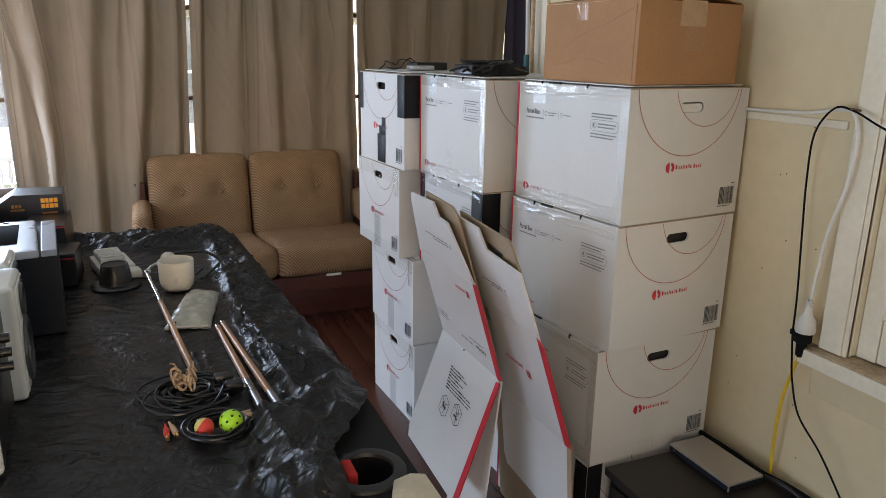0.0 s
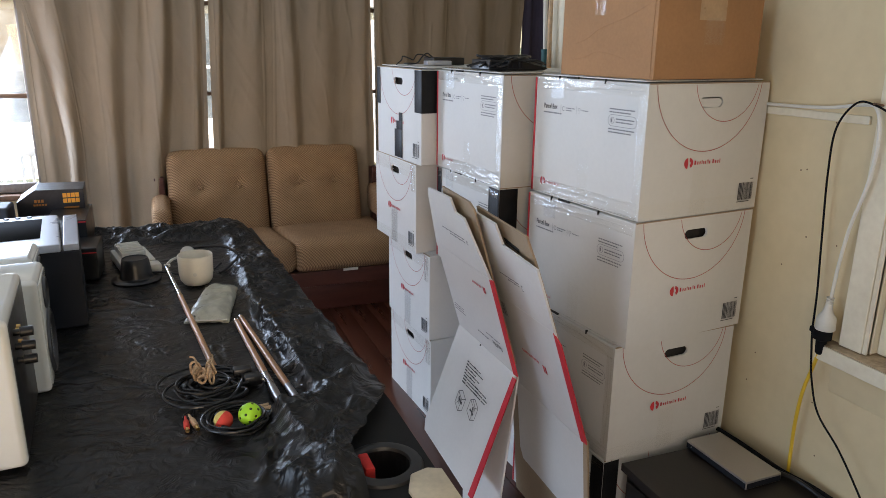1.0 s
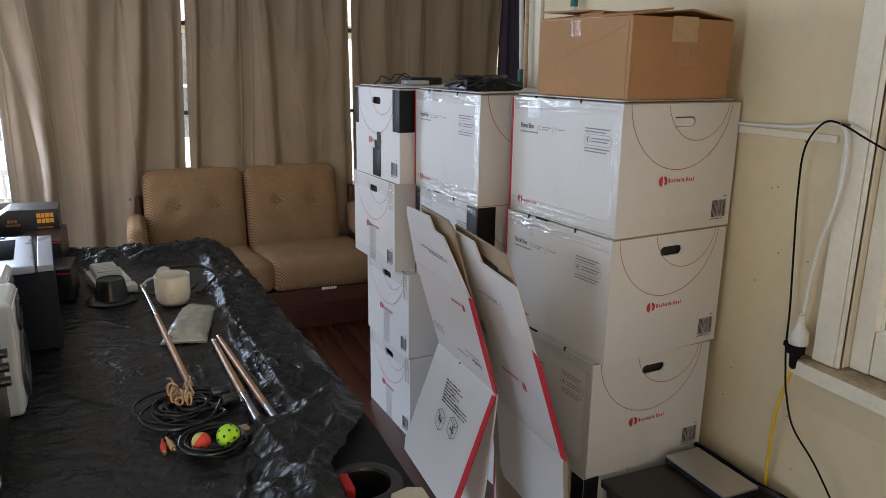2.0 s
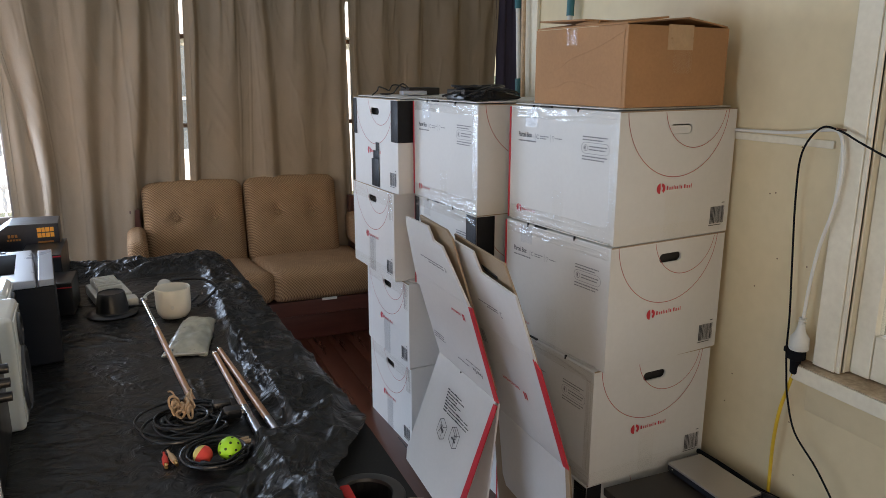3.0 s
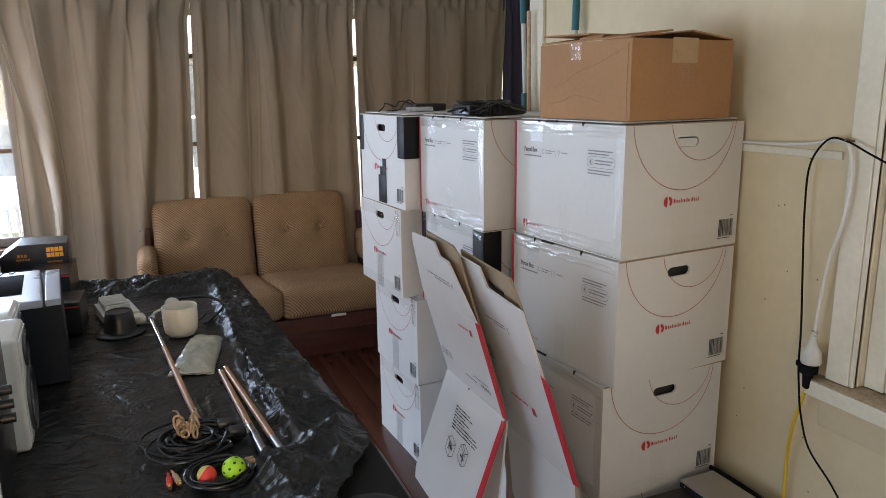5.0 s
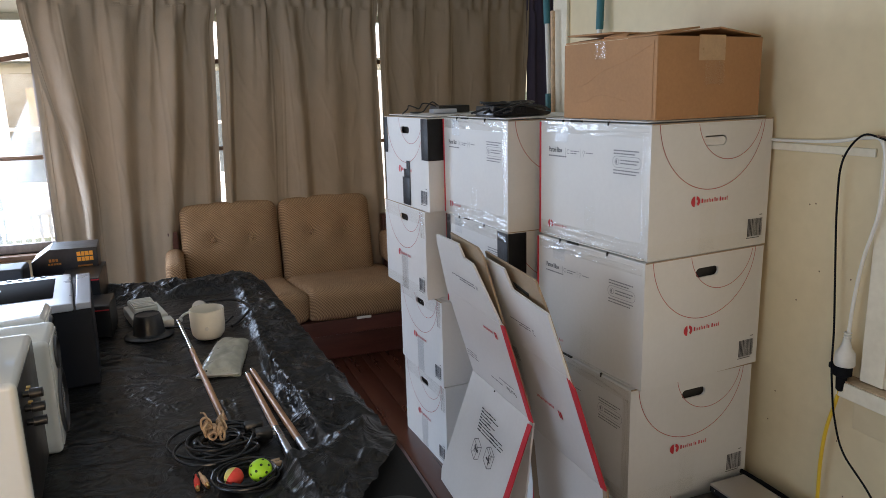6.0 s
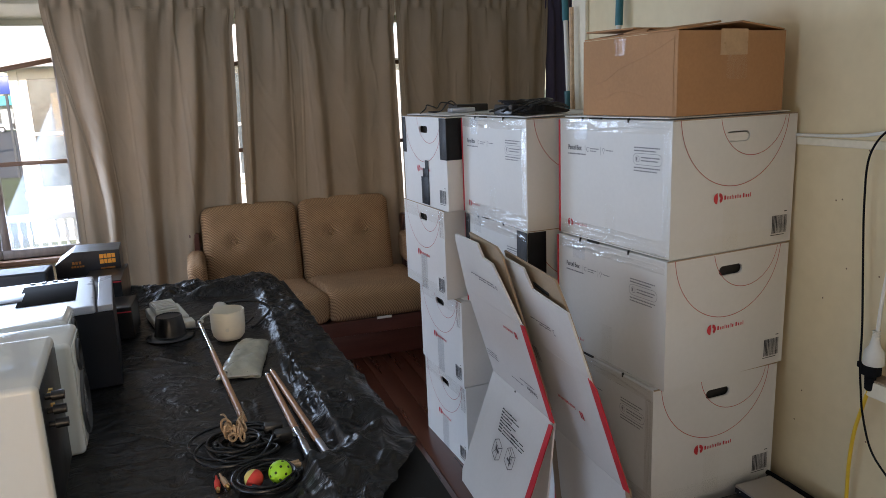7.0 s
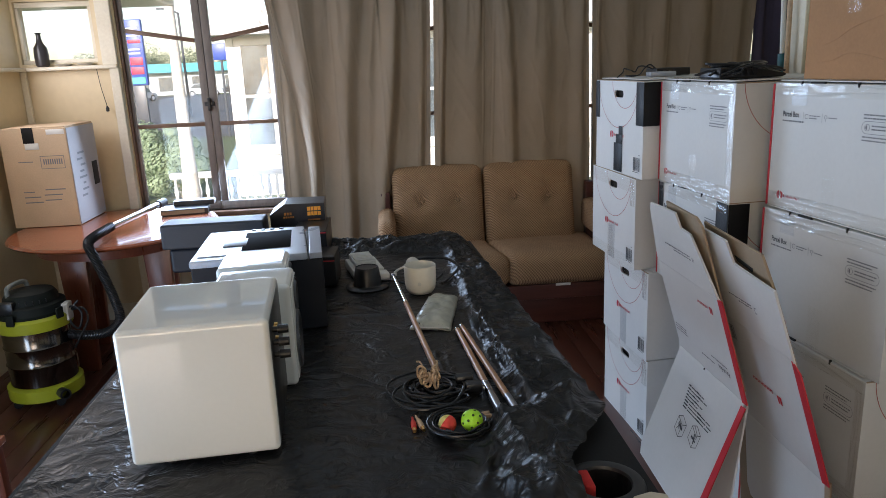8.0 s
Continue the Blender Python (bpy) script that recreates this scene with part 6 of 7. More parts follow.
def crushed(x, y, scale, turn, stretch, seed):
    """Crushed film: flat facets that meet in sharp ridges, about 0 to 0.9."""
    c, q = math.cos(turn), math.sin(turn)
    u, v = c * x + q * y, c * y - q * x
    u += 0.35 / scale * noise.noise((x * scale * 0.7, y * scale * 0.7, seed))
    v += 0.35 / scale * noise.noise((x * scale * 0.7, y * scale * 0.7, seed + 7))
    return noise.voronoi((u * scale, v * scale * stretch, seed), distance_metric="MANHATTAN")[0][0]


def sheet_height(x, y):
    """Height of the crumpled sheet above the table top."""
    h = 0.004 + 0.0020 * facet(x, y, 2.0, 6, 0.25, 1.0) + 0.0009 * facet(x, y, 6, 16, 0.5, 3.0) + 0.0007 * facet(x, y, 5, 18, -0.6, 8.0)
    edge = x - (0.195 + 0.055 * (1 - sstep(1.42, 2.0, y))) - 0.014 * noise.noise((y * 3.5, 0, 5))
    right = sstep(0.0, 0.030, edge) * sstep(1.36, 1.46, y) * (1 - 0.6 * sstep(table_right(y) - 0.055, table_right(y) - 0.005, x)) * (1 - 0.55 * sstep(2.78, 2.98, y))
    near = sstep(0.14, 0.18, x + 0.03 * noise.noise((y * 9, 3, 1))) * sstep(1.02, 1.08, y) * (1 - sstep(1.38, 1.46, y))
    far = sstep(2.90, 2.99, y)
    loose = right + near + far
    if loose > 0.001:
        big, mid_, fine_ = crushed(x, y, 9, 0.7, 0.45, 5.0), crushed(x, y, 20, -0.5, 0.45, 6.0), crushed(x, y, 44, 0.4, 0.5, 9.0)
        lobe = sstep(1.50, 1.58, y) * (1 - sstep(1.90, 2.0, y))
        puff = 0.024 * sstep(0.0, 0.03, edge) * (0.6 + 0.4 * math.cos(max(-1.5, min(1.5, (y - 1.72) * 5))))
        rough_ = 1 - 0.72 * lobe
        h += right * (0.004 + lobe * puff + rough_ * (0.016 * big + 0.009 * mid_) + 0.0030 * fine_ + lobe * 0.006 * crushed(x, y, 12, 1.0, 0.35, 31.0))
        h += near * (0.004 + 0.020 * crushed(x, y, 10, 0.3, 0.6, 12.0) + 0.010 * mid_ + 0.003 * fine_)
        h += far * (0.002 + 0.020 * crushed(x, y, 11, 0.2, 1.5, 15.0) + 0.010 * mid_ + 0.003 * fine_) * (1 - 0.6 * sstep(0.24, 0.33, x)) * (1 - 0.8 * right)
    for hgt, half, way in FOLDS:
        h += 0.8 * ridge(x, y, hgt, half, way)
    return max(h, 0.003)


def sheet_right(y):
    """Right border of the sheet: to the table's edge, cut back near the pocket."""
    e = table_right(y) + 0.006 * noise.noise((y * 14, 1, 7)) - 0.03 * sstep(2.62, 2.72, y)
    return e - 0.145 * (1 - sstep(1.15, 1.44, y + 0.012 * noise.noise((y * 40, 2, 2))))


bm = bmesh.new()
NX, NY = 330, 540
rows = []
for j in range(NY + 1):
    y = 0.99 + (3.13 - 0.99) * j / NY
    row = []
    xr = sheet_right(y)
    for i in range(NX + 1):
        x = -0.80 + (xr + 0.80) * i / NX
        z = TZ + sheet_height(x, y)
        px, py = x, y
        if i < 8:
            z -= (8 - i) * 0.03
            px = TX0 - 0.008 - 0.004 * noise.noise((y * 8, i, 0))
        if j < 4:
            z -= (4 - j) * 0.05
            py = TY0 - 0.008
        if j > NY - 8:
            z -= (j - NY + 8) * 0.035
            py = min(py, TY1 + 0.010 + 0.004 * noise.noise((x * 9, 0, 1)))
        if i > NX - 3 and y > 1.5:
            z = TZ - 0.025 - 0.03 * abs(noise.noise((y * 12, 0, 3)))
            px = table_right(y) + 0.008
        row.append(bm.verts.new((px, py, z)))
    rows.append(row)
for r0, r1 in zip(rows, rows[1:]):
    for i in range(NX):
        bm.faces.new((r0[i], r0[i + 1], r1[i + 1], r1[i]))
sheet = finish("plastic_sheet", bm, M_PLASTIC)
crumple = sheet.data.attributes.new("crumple", "FLOAT", "POINT")
crumple.data.foreach_set("value", [max(sstep(0.17, 0.24, v.co.x), sstep(2.86, 2.95, v.co.y)) for v in sheet.data.vertices])
sheet.data.shade_smooth()
tagged(sheet, "crumpled black plastic sheet spread over the pool table", "plastic sheet")


# ---- things on the table ----
def pole_thing(name, label, category, a, b, r, pieces):
    """A straight rod from a to b; pieces: (name, from, to, radius factor, material)."""
    t = thing(name, label, category)
    a, b = Vector(a), Vector(b)
    for nm, f0, f1, k0, k1, m_ in pieces:
        part(nm, tube([a + (b - a) * f0, a + (b - a) * f1], r * k0, 14, 1, r2=r * k1), m_, t)
    return t


pole_thing("pool_cue", "pool cue with a chrome end and copper shaft", "pool cue", (-0.020, 2.53, TZ + 0.026), (0.070, 1.665, TZ + 0.016), 0.0088,
           [("tip", 0, 0.03, 0.7, 0.75, M_BLACKP), ("ferrule", 0.03, 0.36, 0.75, 0.9, M_CHROME), ("shaft", 0.36, 1.0, 0.9, 1.0, M_COPPER)])
pole_thing("pool_cue", "copper pool cue with a silver grip", "pool cue", (0.151, 1.960, TZ + 0.018), (0.192, 1.385, TZ + 0.020), 0.0095,
           [("tip", 0, 0.02, 0.75, 0.8, M_CHROME), ("shaft", 0.02, 0.66, 0.8, 0.95, M_COPPER), ("grip", 0.66, 1.0, 1.0, 1.1, M_STEELD)])
pole_thing("pool_cue", "copper pool cue with a silver end", "pool cue", (0.166, 1.98, TZ + 0.020), (0.227, 1.385, TZ + 0.026), 0.0092,
           [("tip", 0, 0.02, 0.75, 0.8, M_CHROME), ("shaft", 0.02, 0.82, 0.8, 0.95, M_COPPER), ("grip", 0.82, 1.0, 0.98, 1.0, M_STEELD)])

cup = thing("white_cup", "off-white plastic pot with a small mark", "cup", pose(0.070, 2.362, TZ + 0.008))
part("shell", lathe([(0, 0.0), (0.026, 0.0), (0.040, 0.004), (0.050, 0.018), (0.0535, 0.040), (0.0545, 0.098), (0.0530, 0.100), (0.0515, 0.098), (0.050, 0.03), (0.040, 0.012), (0, 0.010)], 40), M_CERAMIC, cup)
part("mark", lathe([(0, 0), (0.006, 0), (0.006, 0.001)], 12, pose(-0.006, -0.0538, 0.046, 90)), M_OFFW, cup, "faint round mark")

gad = thing("white_sensor", "small white plastic bracket with a black lead", "electronics", pose(0.058, 2.50, TZ + 0.012, 0, 0, 0))
part("head", lathe([(0, 0), (0.022, 0.0), (0.027, 0.012), (0.024, 0.038), (0.012, 0.045), (0, 0.046)], 20, pose(0.0, 0.075, 0.036, 65, 0, -12)), M_OFFW, gad)
part("arm", tube([(-0.008, 0.085, 0.036), (-0.035, 0.115, 0.020), (-0.060, 0.115, 0.010), (-0.074, 0.085, 0.006)], 0.0045, 8), M_OFFW, gad)
part("foot", span((-0.086, 0.066, 0), (-0.064, 0.086, 0.008), 0.003), M_OFFW, gad)
part("lead", tube([(0.0, 0.07, 0.06), (0.05, 0.06, 0.065), (0.12, 0.05, 0.06), (0.16, 0.03, 0.03), (0.12, -0.02, 0.006), (0.09, -0.08, 0.006)], 0.005), M_BLACKP, gad)
part("lead", tube([(-0.13, 0.0, 0.006), (-0.08, -0.03, 0.012), (-0.02, -0.07, 0.008), (0.06, -0.05, 0.008), (0.10, 0.02, 0.01)], 0.004), M_BLACKP, gad)

bag = thing("plastic_bag", "frosted zip bag with small screws inside", "bag", pose(0.108, 2.135, TZ + 0.010, 0, 0, -13))
own = bmesh.new()
bmesh.ops.create_grid(own, x_segments=26, y_segments=36, size=0.5)
for v in own.verts:
    u, s = v.co.x * 2, v.co.y * 2
    v.co.x *= 0.112 * (1.0 - 0.18 * v.co.y)
    v.co.y *= 0.30
    v.co.z = 0.026 * (1 - u ** 4) * (1 - abs(s) ** 6) + 0.006 * noise.noise((v.co.x * 40, v.co.y * 30, 2)) + 0.004
r = bmesh.ops.extrude_face_region(own, geom=own.faces[:])
bmesh.ops.translate(own, vec=(0, 0, -0.004), verts=[g for g in r["geom"] if isinstance(g, bmesh.types.BMVert)])
bmesh.ops.recalc_face_normals(own, faces=own.faces)
part("bag", own, M_BAG, bag)
part("zip_strip", span((-0.056, -0.152, 0.004), (0.056, -0.142, 0.008), 0.002), M_OFFW, bag)
for k in range(7):
    part("screw", tube([(-0.034 + 0.011 * k, -0.128 + 0.006 * (k % 3), 0.014), (-0.030 + 0.011 * k, -0.138, 0.012)], 0.0028, 6, 1), M_CHROME, bag)

adapter = thing("speaker_port", "black plastic flared port tube upside down", "electronics", pose(-0.113, 2.470, TZ + 0.009))
part("flange", lathe([(0.0, 0.0), (0.076, 0.0), (0.078, 0.003), (0.074, 0.007), (0.052, 0.009), (0.050, 0.012), (0, 0.012)], 40), M_BLACKP, adapter)
part("cone", lathe([(0.050, 0.012), (0.045, 0.050), (0.041, 0.072), (0.039, 0.074), (0.037, 0.070), (0, 0.068)], 40), M_BLACKP, adapter)
psu = thing("white_power_adapter", "off-white ribbed power adapter beside a flat lid", "electronics", pose(-0.126, 2.665, TZ + 0.010, 0, 0, 12))
part("body", span((-0.062, -0.10, 0), (0.055, 0.085, 0.036), 0.006), M_OFFW, psu)
part("lid", span((-0.048, -0.075, 0.037), (0.03, 0.07, 0.060), 0.005), M_OFFW, psu)
for k in range(6):
    part("rib", span((-0.046, -0.065 + k * 0.021, 0.061), (0.028, -0.055 + k * 0.021, 0.066), 0.002), M_OFFW, psu)
part("bracket", span((0.02, -0.16, 0.0), (0.062, -0.105, 0.03), 0.006), M_OFFW, psu)


def coil(name, label, at, rx, ry, turns, seed, r=0.0042, mess=0.10):
    rnd = random.Random(seed)
    t = thing(name, label, "cable", pose(*at))
    pts = []
    ox = oy = 0.0
    for k in range(turns * 10):
        a = 6.283 * k / 10
        if k % 10 == 0:
            ox, oy, sq = rnd.uniform(-1, 1) * mess * rx, rnd.uniform(-1, 1) * mess * ry, 1 + rnd.uniform(-1, 0.6) * mess * 1.6
        q = sq * (1 + 0.05 * math.sin(k * 0.37 + seed))
        pts.append((ox + rx * q * math.cos(a), oy + ry * q * math.sin(a), 0.004 + 0.022 * k / (turns * 10) + rnd.uniform(0, 0.005)))
    part("cord", tube(pts, r, 7, 4), M_BLACKP, t)
    return t


c1 = coil("cable_coil", "tangled black power cable with a tan cord bundle", (0.052, 1.56, TZ + 0.007), 0.060, 0.062, 12, 3, 0.0032, 0.50)
part("plug", span((0.075, -0.02, 0.006), (0.115, 0.012, 0.030), 0.006, span((0.055, 0.02, 0.01), (0.098, 0.048, 0.034), 0.006)), M_BLACKP, c1)
for dx in (0.0, 0.012):
    part("pin", span((0.112 + dx * 0.2, -0.012 + dx, 0.014), (0.130, -0.008 + dx, 0.018)), M_OFFW, c1)
part("cord", tube([(-0.06, 0.02, 0.01), (-0.12, 0.07, 0.004), (-0.19, 0.14, 0.004), (-0.26, 0.20, 0.004)], 0.0014, 5), M_BLACKP, c1, "thin black wire")
rnd = random.Random(12)
bm = bmesh.new()
for k in range(24):
    ax, ay = rnd.uniform(-0.03, 0.010), rnd.uniform(-0.030, 0.045)
    rx, rz = rnd.uniform(0.005, 0.014), rnd.uniform(0.006, 0.016)
    tw = rnd.uniform(0, 3.1)
    tube([(ax + rx * math.cos(j * 0.9 + k) * math.cos(tw), ay + rx * math.cos(j * 0.9 + k) * math.sin(tw) + 0.004 * j / 8,
           0.034 + rz * math.sin(j * 0.9 + k) + 0.0008 * k + rnd.uniform(-0.003, 0.003)) for j in range(9)], 0.0028, 6, 4, bm)
tube([(-0.016, 0.02, 0.05), (-0.026, 0.05, 0.065), (-0.034, 0.065, 0.062)], 0.0023, 6, 5, bm)
tube([(0.006, 0.02, 0.05), (0.014, 0.045, 0.066), (0.010, 0.06, 0.06)], 0.0023, 6, 5, bm)
part("tan_cord", bm, M_STRING, c1, "tan cord tied in a bundle", kind="stuff")

c2 = coil("cable_coil", "black audio cable wound in a ring", (0.094, 1.388, TZ + 0.006), 0.060, 0.062, 7, 8, 0.0026, 0.16)
part("plug", tube([(0.045, 0.035, 0.014), (0.07, 0.035, 0.016)], 0.0055, 8, 1), M_STRING, c2, "tan plug end")
part("plug", tube([(0.045, 0.022, 0.016), (0.072, 0.018, 0.018)], 0.0055, 8, 1), M_STRING, c2, "tan plug end")
rca = thing("audio_plugs", "red and cream audio plugs lying on the sheet", "cable", pose(0.004, 1.410, TZ + 0.008, 0, 0, 8))
for k, (x, m_) in enumerate(((-0.009, M_REDB), (0.009, M_STRING))):
    pl = part("plug", lathe([(0, 0), (0.0055, 0.0), (0.0062, 0.010), (0.0058, 0.024), (0.003, 0.032), (0.0022, 0.044), (0, 0.045)], 14, pose(x, -0.014, 0.006, -85 + 4 * k, 0, 14 * k - 6)), m_, rca, "red plug" if k == 0 else "cream plug")
    part("tip", lathe([(0, -0.011), (0.0040, -0.011), (0.0042, 0.0)], 12, pose(x, -0.014, 0.006, -85 + 4 * k, 0, 14 * k - 6)), M_GOLD, pl)
    part("lead", tube([(x, 0.03, 0.006), (x + 0.008, 0.05, 0.005), (0.02, 0.065, 0.004)], 0.002, 6), M_BLACKP, rca)

BALLR = 0.0235
ball = thing("perforated_ball", "lime green perforated plastic ball", "ball", pose(0.119, 1.370, TZ + 0.012 + BALLR))
own = bmesh.new()
bmesh.ops.create_uvsphere(own, u_segments=32, v_segments=20, radius=BALLR)
part("shell", own, M_GREENB, ball)
gold = math.pi * (3 - math.sqrt(5))
for k in range(26):
    z = 1 - 2 * (k + 0.5) / 26
    r = math.sqrt(1 - z * z)
    d = Vector((r * math.cos(gold * k), r * math.sin(gold * k), z))
    mm = d.to_track_quat("Z", "Y").to_matrix().to_4x4()
    # dark disc on the shell, coloured as the shade inside a hole
    part("hole", lathe([(0, 0), (0.0026, 0), (0.0030, -0.0006)], 10, Matrix.Translation(d * (BALLR + 0.0002)) @ mm), M_HOLE, ball)
rb = thing("soft_ball", "small red and yellow soft ball inside the cable ring", "ball", pose(0.067, 1.372, TZ + 0.012 + 0.019, 0, -62, -35))
bm = lathe([(0.019 * math.sin(math.pi * k / 20), -0.019 * math.cos(math.pi * k / 20)) for k in range(0, 13)], 28)
part("red_half", bm, M_REDB, rb)
bm = lathe([(0.0192 * math.sin(math.pi * k / 20), -0.0192 * math.cos(math.pi * k / 20)) for k in range(12, 21)], 28)
part("yellow_half", bm, M_YELB, rb)


# ---- speakers ----
def speaker(label, m, w, d, h, rear):
    """A gloss white bookshelf speaker; its drivers or rear panel face local +x."""
    t = thing("bookshelf_speaker", label, "loudspeaker", m, "white speakers")
    even_normals(part("cabinet", box((w, d, h), (0, 0, h / 2), 0.012, 5), M_GLOSSW, t))
    if rear:
        part("rear_panel", span((w / 2 - 0.004, -d / 2 + 0.014, 0.014), (w / 2 + 0.0008, d / 2 - 0.014, h - 0.014), 0.0008), M_BLACKP, t, "black rear panel")
        for k in range(3):
            part("knob", lathe([(0, 0.033), (0.0088, 0.033), (0.0095, 0.012), (0.006, 0.011), (0.006, 0.0)], 16, pose(w / 2, -d / 2 + 0.060, h - 0.044 - k * 0.027, 0, 90)), M_BLACKP, t, "black knob")
        for k in range(2):
            for y in (0.0, 0.02):
                part("socket", lathe([(0, 0.007), (0.0040, 0.007), (0.0045, 0.0)], 12, pose(w / 2 + 0.001, -d / 2 + 0.095 + y, h - 0.052 - k * 0.030, 0, 90)), M_GOLD, t, "brass socket")
        for x, y in ((-w / 2 + 0.07, -d / 2 + 0.03), (w / 2 - 0.06, -d / 2 + 0.03), (-w / 2 + 0.07, d / 2 - 0.04), (w / 2 - 0.06, d / 2 - 0.04)):
            part("foot", lathe([(0.004, -0.022), (0.011, -0.002), (0.011, 0.002)], 14, pose(x, y, 0)), M_BLACKP, t, "black cone foot")
    else:
        part("baffle", span((w / 2 - 0.002, -d / 2 + 0.012, 0.015), (w / 2 + 0.003, d / 2 - 0.012, h - 0.012), 0.002), M_GLOSSW, t, "white baffle")
        for z, r in ((h * 0.36, d * 0.40), (h * 0.80, d * 0.20)):
            drv = part("driver", lathe([(0, -0.01), (r * 0.3, -0.004), (r * 0.36, -0.014), (r * 0.8, 0.0), (r * 0.9, 0.006), (r, 0.004), (r * 1.02, 0)], 32, pose(w / 2 + 0.004, 0, z, 0, 90)), M_CONE, t)
            part("trim_ring", lathe([(r * 1.02, 0.0), (r * 1.06, 0.005), (r * 1.1, 0.0)], 32, pose(w / 2 + 0.004, 0, z, 0, 90)), M_MGREY, drv)
    return t


speaker("gloss white bookshelf speaker with a black rear panel and knobs", pose(-0.431, 1.484, TZ + 0.018, 0, 0, 4.2), 0.289, 0.31, 0.284, True)
speaker("gloss white bookshelf speaker showing its black drivers", pose(-0.374, 1.752, TZ + 0.008, 0, 0, 3), 0.19, 0.170, 0.262, False)
speaker("gloss white bookshelf speaker standing behind another", pose(-0.402, 1.938, TZ + 0.008, 0, 0, 3), 0.18, 0.165, 0.262, False)

# ---- printers ----
las = thing("laser_printer", "charcoal laser printer with a light grey top", "printer", pose(-0.4326, 2.247, TZ + 0.010, 0, 0, 5.5))
part("body", box((0.375, 0.38, 0.216), (0.0, 0.0, 0.108), 0.005, 2), M_DGREY, las)
bm = bmesh.new()
pts = [(-0.19, -0.20), (0.145, -0.20), (0.135, 0.185), (-0.175, 0.19)]
part("top_cover", prism(pts, 0.022, pose(0, 0, 0.217), bevel=0.006), M_LGREY, las, "light grey top cover")
part("side_cover", span((0.150, -0.188, 0.2165), (0.187, 0.188, 0.234), 0.002), M_LGREYB, las)
part("output_tray", span((-0.05, -0.11, 0.2395), (0.095, 0.130, 0.2410), 0.0006), M_MATTEB, las, "black paper tray recess")
part("flap_line", span((-0.17, -0.16, 0.2395), (-0.06, -0.152, 0.241), 0.001), M_MGREY, las)
part("flap_line", span((-0.11, -0.05, 0.2395), (-0.04, 0.05, 0.2415), 0.002), M_MGREY, las)
for k in range(4):
    part("button", lathe([(0, 0.003), (0.007, 0.003), (0.008, 0)], 12, pose(-0.03 + 0.03 * k, 0.168, 0.239)), M_BLACKP, las, "small black button")

ink = thing("inkjet_printer", "wide dark grey inkjet printer with a red accent line", "printer", pose(-0.705, 2.93, TZ + 0.010))
part("body", box((0.36, 0.27, 0.098), (0.0, 0.01, 0.049), 0.014, 3), M_DGREY, ink)
part("scanner_lid", box((0.395, 0.13, 0.098), (0.0, -0.085, 0.151), 0.010, 3), M_INK, ink, "dark grey scanner lid")
part("accent_line", span((0.02, -0.153, 0.104), (0.19, -0.1505, 0.1075)), M_REDINK, ink, "thin red line")
stk = thing("black_box", "black box with a thin red edge line, under a toy box", "box", pose(-0.385, 2.985, TZ + 0.010), "black boxes")
part("box", box((0.23, 0.16, 0.142), (0, 0, 0.071), 0.003), M_BLACKP, stk)
part("edge_line", span((-0.11, -0.0825, 0.132), (0.116, -0.0795, 0.136)), M_REDINK, stk, "thin red line")
mb = thing("black_box", "tall black box with a thin red edge line", "box", pose(-0.325, 2.78, TZ + 0.010), "black boxes")
part("box", box((0.125, 0.21, 0.165), (0, 0, 0.0825), 0.003), M_BLACKP, mb)
part("edge_line", span((-0.06, -0.1075, 0.157), (0.063, -0.1045, 0.161)), M_REDINK, mb, "thin red line")
sb = thing("black_box", "small black box with a red line on the sheet", "box", pose(-0.258, 2.58, TZ + 0.010, 0, 0, -3), "black boxes")
part("box", box((0.075, 0.16, 0.110), (0, 0, 0.055), 0.006), M_BLACKP, sb)
part("edge_line", span((-0.03, -0.0815, 0.092), (0.036, -0.0795, 0.0955)), M_REDINK, sb, "thin red line")
toy = thing("toy_box", "black printed toy box with an orange title as bars", "box", pose(-0.388, 2.985, TZ + 0.153, 0, 0, 2))
part("carton", prism([(-0.115, 0.0), (0.105, 0.0), (0.105, 0.088), (-0.055, 0.092), (-0.115, 0.05)], 0.16, pose(0, 0.08, 0, 90), bevel=0.002), M_BLUEBOX, toy)
bm = bmesh.new()
mf = pose(0, -0.0812, 0, 90)
for k, (x0_, w_) in enumerate(((0.035, 0.013), (0.050, 0.010), (0.062, 0.013), (0.077, 0.012))):
    flat(x0_, 0.060, x0_ + w_, 0.076, mf, bm)
    flat(x0_, 0.040, x0_ + w_, 0.056, mf, bm)
part("title", bm, M_ORANGE, toy, "orange title as bars", smooth=False, kind="stuff")
bm = bmesh.new()
for k in range(5):
    flat(-0.062 + k * 0.009, 0.034, -0.055 + k * 0.009, 0.041, mf, bm)
    if k < 3:
        flat(-0.058 + k * 0.011, 0.046, -0.050 + k * 0.011, 0.057, mf, bm)
flat(0.035, 0.020, 0.085, 0.026, mf, bm)
part("picture", bm, M_BROWNP, toy, "brown printed picture patch", smooth=False, kind="stuff")


# ---- left corner: round table, carton, vacuum ----
rt = thing("round_table", "round polished red-brown timber table", "table", pose(-1.548, 4.13, 0))
part("table_top", lathe([(0, 0.728), (0.53, 0.728), (0.548, 0.735), (0.554, 0.745), (0.544, 0.755), (0, 0.755)], 72), M_WOOD, rt)
part("apron", lathe([(0.40, 0.66), (0.42, 0.66), (0.42, 0.727), (0.40, 0.727)], 48), M_WOODD, rt)
